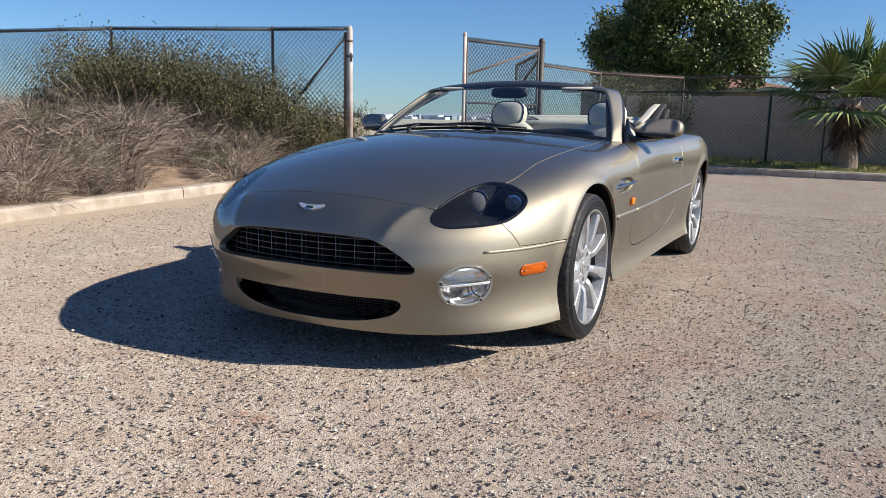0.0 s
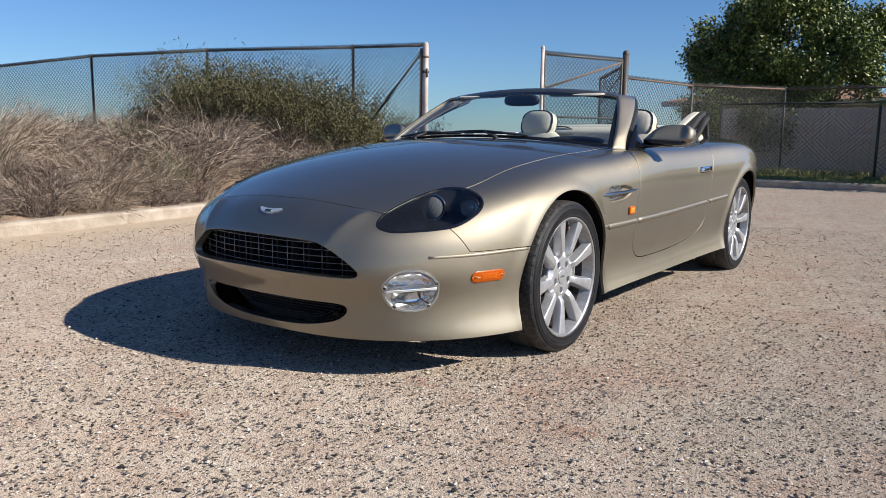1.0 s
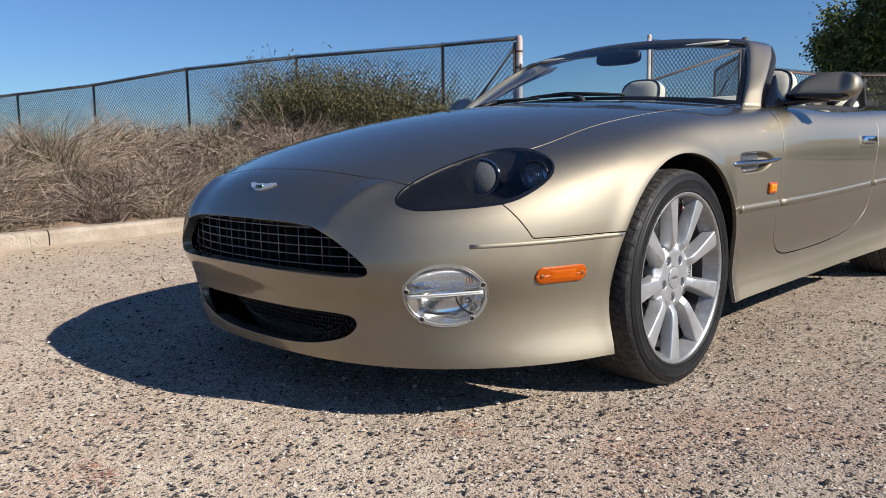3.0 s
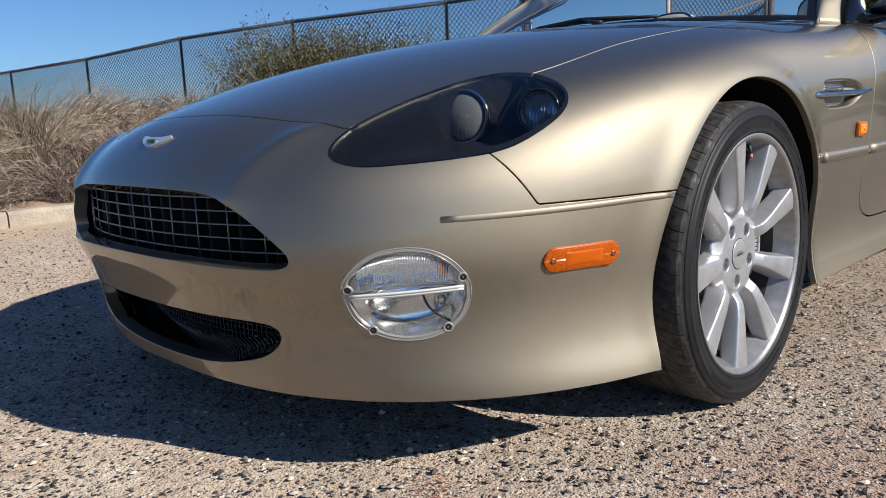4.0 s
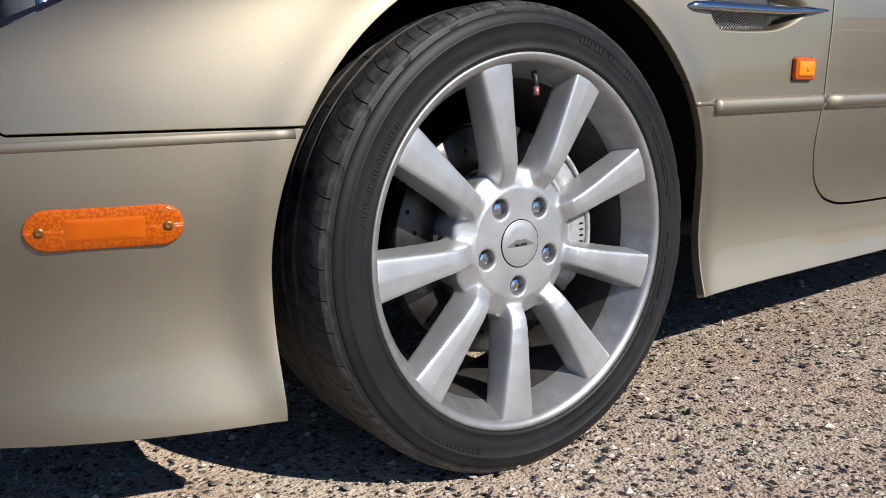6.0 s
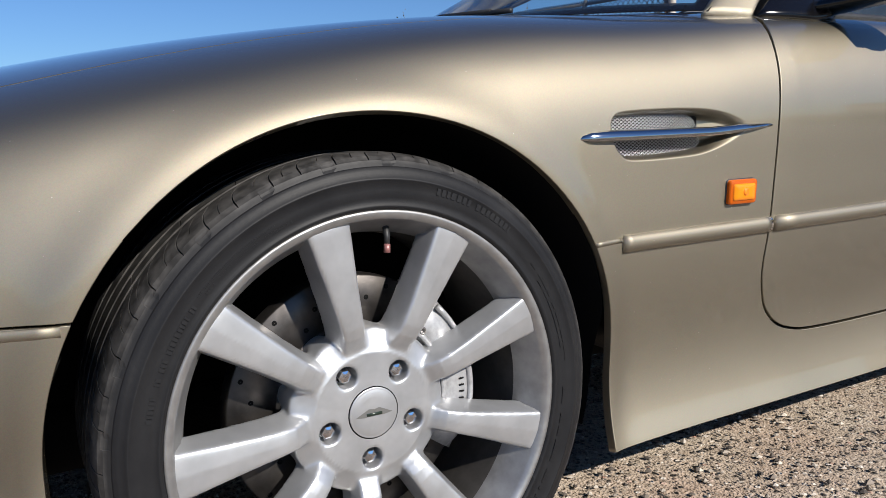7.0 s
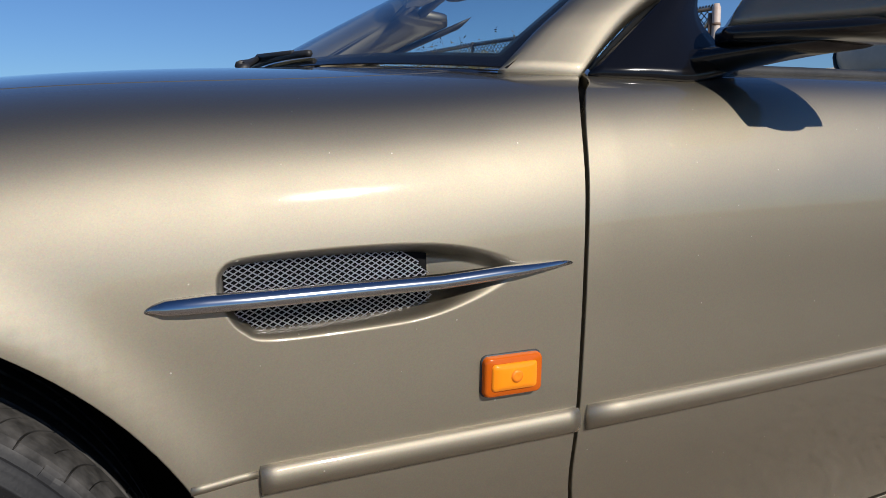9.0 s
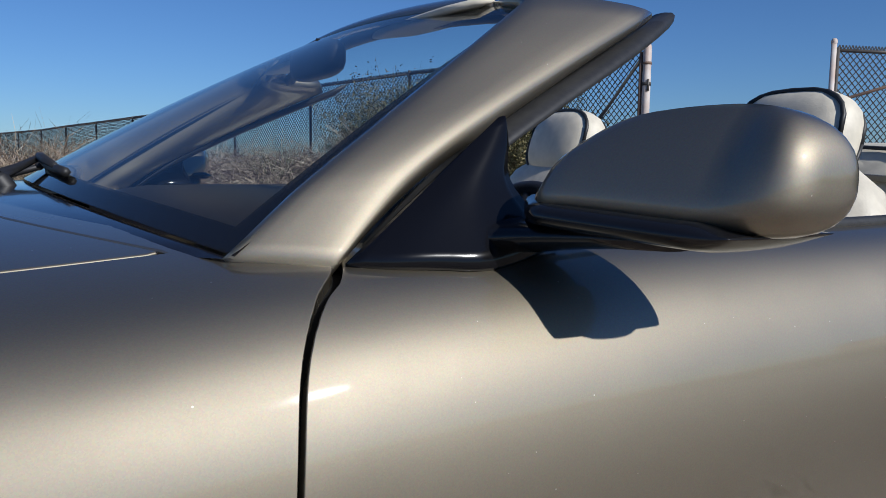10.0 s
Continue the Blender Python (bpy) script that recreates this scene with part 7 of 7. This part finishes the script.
for row, off in enumerate((0.55, 1.2)):
    for u in np.arange(0.5, 6.4, 0.55):
        p = FENCE_A + FENCE_W * (u + rs.normal(0, 0.12)) + Vector((0.19, -0.98, 0)) * (off - 0.9 + rs.normal(0, 0.1)) 
        s = rs.uniform(0.75, 1.08) * (0.78 if u < 1.4 else (0.6 if u > 5.2 else 1.0)) * 1.2
        plant("leafy_shrub", BUSHES[rs.randint(3)], SHRUB, p.x, p.y, (s, s, s * 1.1), rs.uniform(0, 360), "upright olive-green shrub growing along the fence", "shrub", "shrubs along the fence")


# --- the broad tree ---
def limb(bm, p, d, length, r, depth, rnd, tips):
    pts, q = [p], p
    for k in range(4):
        d = (d + Vector((rnd.gauss(0, 0.14), rnd.gauss(0, 0.14), rnd.gauss(0.03, 0.1)))).normalized()
        q = q + d * length / 4
        pts.append(q)
    tube(bm, pts, [r * (1 - 0.13 * k) for k in range(5)], 7, cap=False)
    if depth == 0:
        tips.append(q)
        tips.append(pts[3])
        return
    for _ in range(3):
        v = Vector((rnd.gauss(0, 1), rnd.gauss(0, 1), rnd.gauss(0.1, 0.6))).normalized()
        limb(bm, pts[-1 - (_ % 2)], (d * 0.75 + v * 0.8).normalized(), length * 0.68, r * 0.52, depth - 1, rnd, tips)


def broad_tree(x, y, crown, lift, seed, n_leaf, label):
    t = tagged(empty("tree", (x, y, 0)), label, "tree")
    rnd = random.Random(seed)
    bm, tips = bmesh.new(), []
    for k in range(4):
        a = k * 1.6 + 0.4
        limb(bm, Vector((0.12 * math.cos(a), 0.12 * math.sin(a), 0.0 if k == 0 else 0.5)), Vector((0.45 * math.cos(a), 0.45 * math.sin(a), 1)).normalized(), 1.5, 0.14, 3, rnd, tips)
    part("trunk", bm, BARK, t)
    rs = np.random.RandomState(seed)
    # clumps of leaves fill an uneven rounded crown
    b = Blades()
    clumps = []
    while len(clumps) < 175:
        v = unit(rs)
        rr = rs.uniform(0.35, 1.0) ** 0.5
        c = v * np.array(crown) * rr * (1 + 0.10 * math.sin(5 * v[0] + 3 * v[2]) + 0.08 * math.sin(9 * v[1]))
        c[2] += lift
        if c[2] < 1.55:
            continue
        clumps.append((c, rs.uniform(0.30, 0.62)))
    per = n_leaf // len(clumps)
    for c, size in clumps:
        P = c + rs.normal(0, 0.36, (per, 3)) * size
        D = rs.normal(size=(per, 3))
        D /= np.linalg.norm(D, axis=1)[:, None]
        D[:, 2] -= 0.2
        S = np.cross(D, rs.normal(size=(per, 3)))
        S /= np.linalg.norm(S, axis=1)[:, None]
        b.leaves(P, D, S, rs.uniform(0.07, 0.125, per), rs.uniform(0.02, 0.032, per))
    put("crown", b.mesh("crown"), TREE_LEAF, t, "dense dark glossy leaves")
    return t


broad_tree(-2.45, 19.4, (2.4, 2.5, 1.65), 3.25, 5, 105000, "broad dark-leaved evergreen tree behind the fence")
shade = tagged(empty("tree", (-3.6, 16.9, 0)), "small leafy tree by the rear fence", "tree")
bm, tips = bmesh.new(), []
limb(bm, Vector((0, 0, 0)), Vector((0.1, 0, 1)), 0.9, 0.06, 2, random.Random(3), tips)
part("trunk", bm, BARK, shade)
b = Blades()
rs2 = np.random.RandomState(77)
for _ in range(40):
    v = unit(rs2) * np.array((1.0, 0.8, 0.62)) * rs2.uniform(0.3, 1)
    for _k in range(110):
        q = v + np.array((0, 0, 1.45)) + rs2.normal(0, 0.14, 3)
        u = unit(rs2)
        b.leaf(q, u, np.cross(u, unit(rs2)), 0.10, 0.022)
put("crown", b.mesh("crown"), TREE_LEAF, shade)


# --- fan palm ---
def palm(x, y, height):
    t = tagged(empty("palm_tree", (x, y, 0.1)), "young fan palm with a skirt of dead brown fronds", "palm tree")
    prof = [(0.26, -0.1), (0.24, 0.05), (0.215, 0.2), (0.195, 0.4), (0.185, 0.6), (0.20, height - 0.35), (0.15, height)]
    bm = lathe(bmesh.new(), prof, Vector((0, 0, 1)).to_track_quat("X", "Y").to_matrix().to_4x4(), 24)
    part("trunk", bm, mottled("palm_trunk", (0.30, 0.23, 0.18), (0.2, 0.15, 0.11), 5, 0.9, 25, 0.8, 0.02), t)
    rs = np.random.RandomState(12)
    dead = Blades()
    for _ in range(700):
        a = rs.uniform(0, 2 * math.pi)
        z = rs.uniform(0.50, height - 0.1)
        p = np.array((0.19 * math.cos(a), 0.19 * math.sin(a), z))
        d = np.array((math.cos(a) * rs.uniform(0.3, 1.0), math.sin(a) * rs.uniform(0.3, 1.0), -rs.uniform(0.1, 0.9)))
        L = rs.uniform(0.16, 0.42)
        dead.ribbon([p, p + d * L * 0.5, p + d * L + np.array((0, 0, -0.06))], 0.018, 0.004, np.cross(d, (0, 0, 1)) / max(np.linalg.norm(np.cross(d, (0, 0, 1))), 1e-6))
    put("dead_skirt", dead.mesh("dead_skirt"), DEAD_FROND, t, "ragged dead brown frond stubs")
    n = 17
    for k in range(n):
        a = 2.399963 * k + rs.normal(0, 0.15)
        el = radians(82 - 100 * (k / (n - 1)) ** 1.2)
        stem = rs.uniform(0.5, 0.85)
        d = np.array((math.cos(a) * math.cos(el), math.sin(a) * math.cos(el), math.sin(el)))
        base = np.array((0.0, 0.0, height - 0.1))
        hub = base + d * stem + np.array((0, 0, -0.05 * stem))
        fr = Blades()
        side = np.cross(d, (0, 0, 1))
        side /= max(np.linalg.norm(side), 1e-6)
        up = np.cross(side, d)
        fr.ribbon([base, (base + hub) / 2 + up * 0.02, hub], 0.016, 0.009, side)
        R = rs.uniform(0.88, 1.12)
        for j in range(40):
            t_ = (j / 39 - 0.5) * radians(215)
            v = d * math.cos(t_) + side * math.sin(t_) + up * 0.10 * math.cos(2 * t_)
            w = np.cross(v, up)
            w = w / np.linalg.norm(w) * 0.8 + up * 0.6 * (1 if j % 2 else -1)
            tip = hub + v * R * (1 - 0.22 * abs(t_) / 2) + np.array((0, 0, -0.16 * R * rs.uniform(0.5, 1.5)))
            mid = hub + v * R * 0.55
            fr.ribbon([hub + v * 0.03, mid, (mid + tip) / 2 + up * 0.01, tip], 0.030, 0.002, w / np.linalg.norm(w))
        put("frond", fr.mesh("frond"), FROND, t)
    return t


palm(1.85, 13.6, 1.36)


# --- grass strip and the creeper on the wall ---
def turf():
    """Uneven tufts of grass between the kerb and the wall."""
    rs = np.random.RandomState(91)
    b = Blades()
    for _ in range(900):
        cx, cy = rs.uniform(-3.0, 7.5), rs.uniform(12.3, 15.4)
        h = rs.uniform(0.04, 0.11) * (1.9 if cx < 0.2 and cy > 13.4 else 1.0)
        for _k in range(9):
            p = np.array((cx + rs.normal(0, 0.06), cy + rs.normal(0, 0.06), 0.11))
            d = np.array((rs.normal(0, 0.5), rs.normal(0, 0.5), 1.0))
            b.ribbon([p, p + d * h * 0.6, p + d * h + np.array((d[0], d[1], -0.3)) * h * 0.4], 0.006, 0.001, unit(rs))
    return b.mesh("grass")


GRASS = leaf_material("strip_grass", (0.07, 0.10, 0.02), (0.15, 0.17, 0.045), (0.34, 0.29, 0.12), 0.6)
tagged(put("grass", turf(), GRASS), "uneven green and yellowing grass on the strip", "grass", kind="stuff")


def creeper(x, y, z, label):
    """Leafy stems that hang over the slatted wall."""
    rs = np.random.RandomState(17)
    t = tagged(empty("creeper", (x, y, z)), label, "creeper")
    stems, leaves = Blades(), Blades()
    for k in range(7):
        a = rs.uniform(-0.5, 0.45)
        pts = [np.array((a + 0.08 * math.sin(q * 2 + k), rs.normal(0, 0.02), -1.15 * q * rs.uniform(0.8, 1.0) + 0.1)) for q in np.linspace(0, rs.uniform(0.5, 1.0), 7)]
        stems.ribbon(pts, 0.008, 0.003, np.array((1.0, 0, 0)))
        for p in pts[1:]:
            n = rs.randint(14, 40)
            D = rs.normal(size=(n, 3))
            D /= np.linalg.norm(D, axis=1)[:, None]
            S = np.cross(D, rs.normal(size=(n, 3)))
            S /= np.linalg.norm(S, axis=1)[:, None]
            leaves.leaves(p + rs.normal(0, 1, (n, 3)) * (0.10, 0.04, 0.09), D, S, rs.uniform(0.06, 0.10, n), rs.uniform(0.018, 0.03, n))
    put("stems", stems.mesh("stems"), BARK, t)
    put("leaves", leaves.mesh("leaves"), TREE_LEAF, t)


creeper(-2.09, 15.62, 1.5, "dark leafy creeper hanging over the slatted wall")



# ---------- loose stones on the yard ----------
def grit(name, n, x0, x1, y0, y1, lo, hi, seed, dense=None):
    """Loose chips lying on the asphalt, in one mesh."""
    rs = np.random.RandomState(seed)
    ico = [(0, 0, 1.0), (0.9, 0, 0.25), (0.28, 0.86, 0.25), (-0.73, 0.53, 0.25), (-0.73, -0.53, 0.25), (0.28, -0.86, 0.25), (0, 0, -0.5)]
    tri = [(0, 1, 2), (0, 2, 3), (0, 3, 4), (0, 4, 5), (0, 5, 1), (6, 2, 1), (6, 3, 2), (6, 4, 3), (6, 5, 4), (6, 1, 5)]
    ico, tri = np.array(ico), np.array(tri)
    x, y = rs.uniform(x0, x1, n), rs.uniform(y0, y1, n)
    s = lo + (hi - lo) * rs.uniform(0, 1, n) ** 3
    a = rs.uniform(0, 2 * math.pi, n)
    V = ico[None] * (1 + rs.normal(0, 0.22, (n, 7, 1))) * s[:, None, None] * np.stack([rs.uniform(0.7, 1.3, n), rs.uniform(0.7, 1.3, n), rs.uniform(0.5, 0.9, n)], 1)[:, None]
    c, d = np.cos(a)[:, None], np.sin(a)[:, None]
    V = np.stack([V[:, :, 0] * c - V[:, :, 1] * d + x[:, None], V[:, :, 0] * d + V[:, :, 1] * c + y[:, None], V[:, :, 2] + 0.0], 2)
    T = (tri[None] + 7 * np.arange(n)[:, None, None]).reshape(-1, 3)
    return mesh_of(name, V.reshape(-1, 3), T, smooth=False)


GRIT = leaf_material("asphalt_chips", (0.025, 0.022, 0.02), (0.20, 0.165, 0.135), (0.62, 0.55, 0.46), 0.9)
tagged(put("loose_grit", grit("loose_grit", 22000, -0.9, 3.0, -2.6, 1.2, 0.0022, 0.0085, 1), GRIT), "loose pale and dark stone chips on the asphalt", "gravel", kind="stuff")
tagged(put("loose_grit", grit("loose_grit", 42000, -4.2, 5.5, -3.2, 5.5, 0.003, 0.010, 2), GRIT), "loose pale and dark stone chips on the asphalt", "gravel", kind="stuff")

# dry leaves and straws blown about
rs = np.random.RandomState(21)
b = Blades()
for _ in range(260):
    x, y = rs.uniform(-3.8, 3.6), rs.uniform(-2.6, 3.5)
    a, L = rs.uniform(0, 2 * math.pi), rs.uniform(0.02, 0.09)
    d = np.array((math.cos(a), math.sin(a), 0))
    p = np.array((x, y, 0.006))
    b.ribbon([p, p + d * L * 0.5 + np.array((0, 0, 0.004)), p + d * L], 0.0012, 0.0006, np.array((-d[1], d[0], 0)))
tagged(put("dry_straws", b.mesh("dry_straws"), STRAW), "scattered dry straws and needles on the asphalt", "litter", kind="stuff")
RED = leaf_material("red_brown_needles", (0.25, 0.08, 0.04), (0.36, 0.13, 0.07), (0.42, 0.2, 0.11), 0.8)
b = Blades()
for cx, cy in ((0.64, -0.77), (0.98, -0.62), (1.3, -0.85), (0.2, -1.5)):
    for _ in range(26):
        p = np.array((cx + rs.normal(0, 0.05), cy + rs.normal(0, 0.03), 0.007))
        a, L = rs.normal(0.5, 0.6), rs.uniform(0.02, 0.07)
        d = np.array((math.cos(a), math.sin(a), 0))
        b.ribbon([p, p + d * L * 0.5 + np.array((0, 0, 0.005)), p + d * L], 0.0011, 0.0006, np.array((-d[1], d[0], 0)))
tagged(put("red_needles", b.mesh("red_needles"), RED), "small clusters of red-brown needles on the asphalt", "litter", kind="stuff")
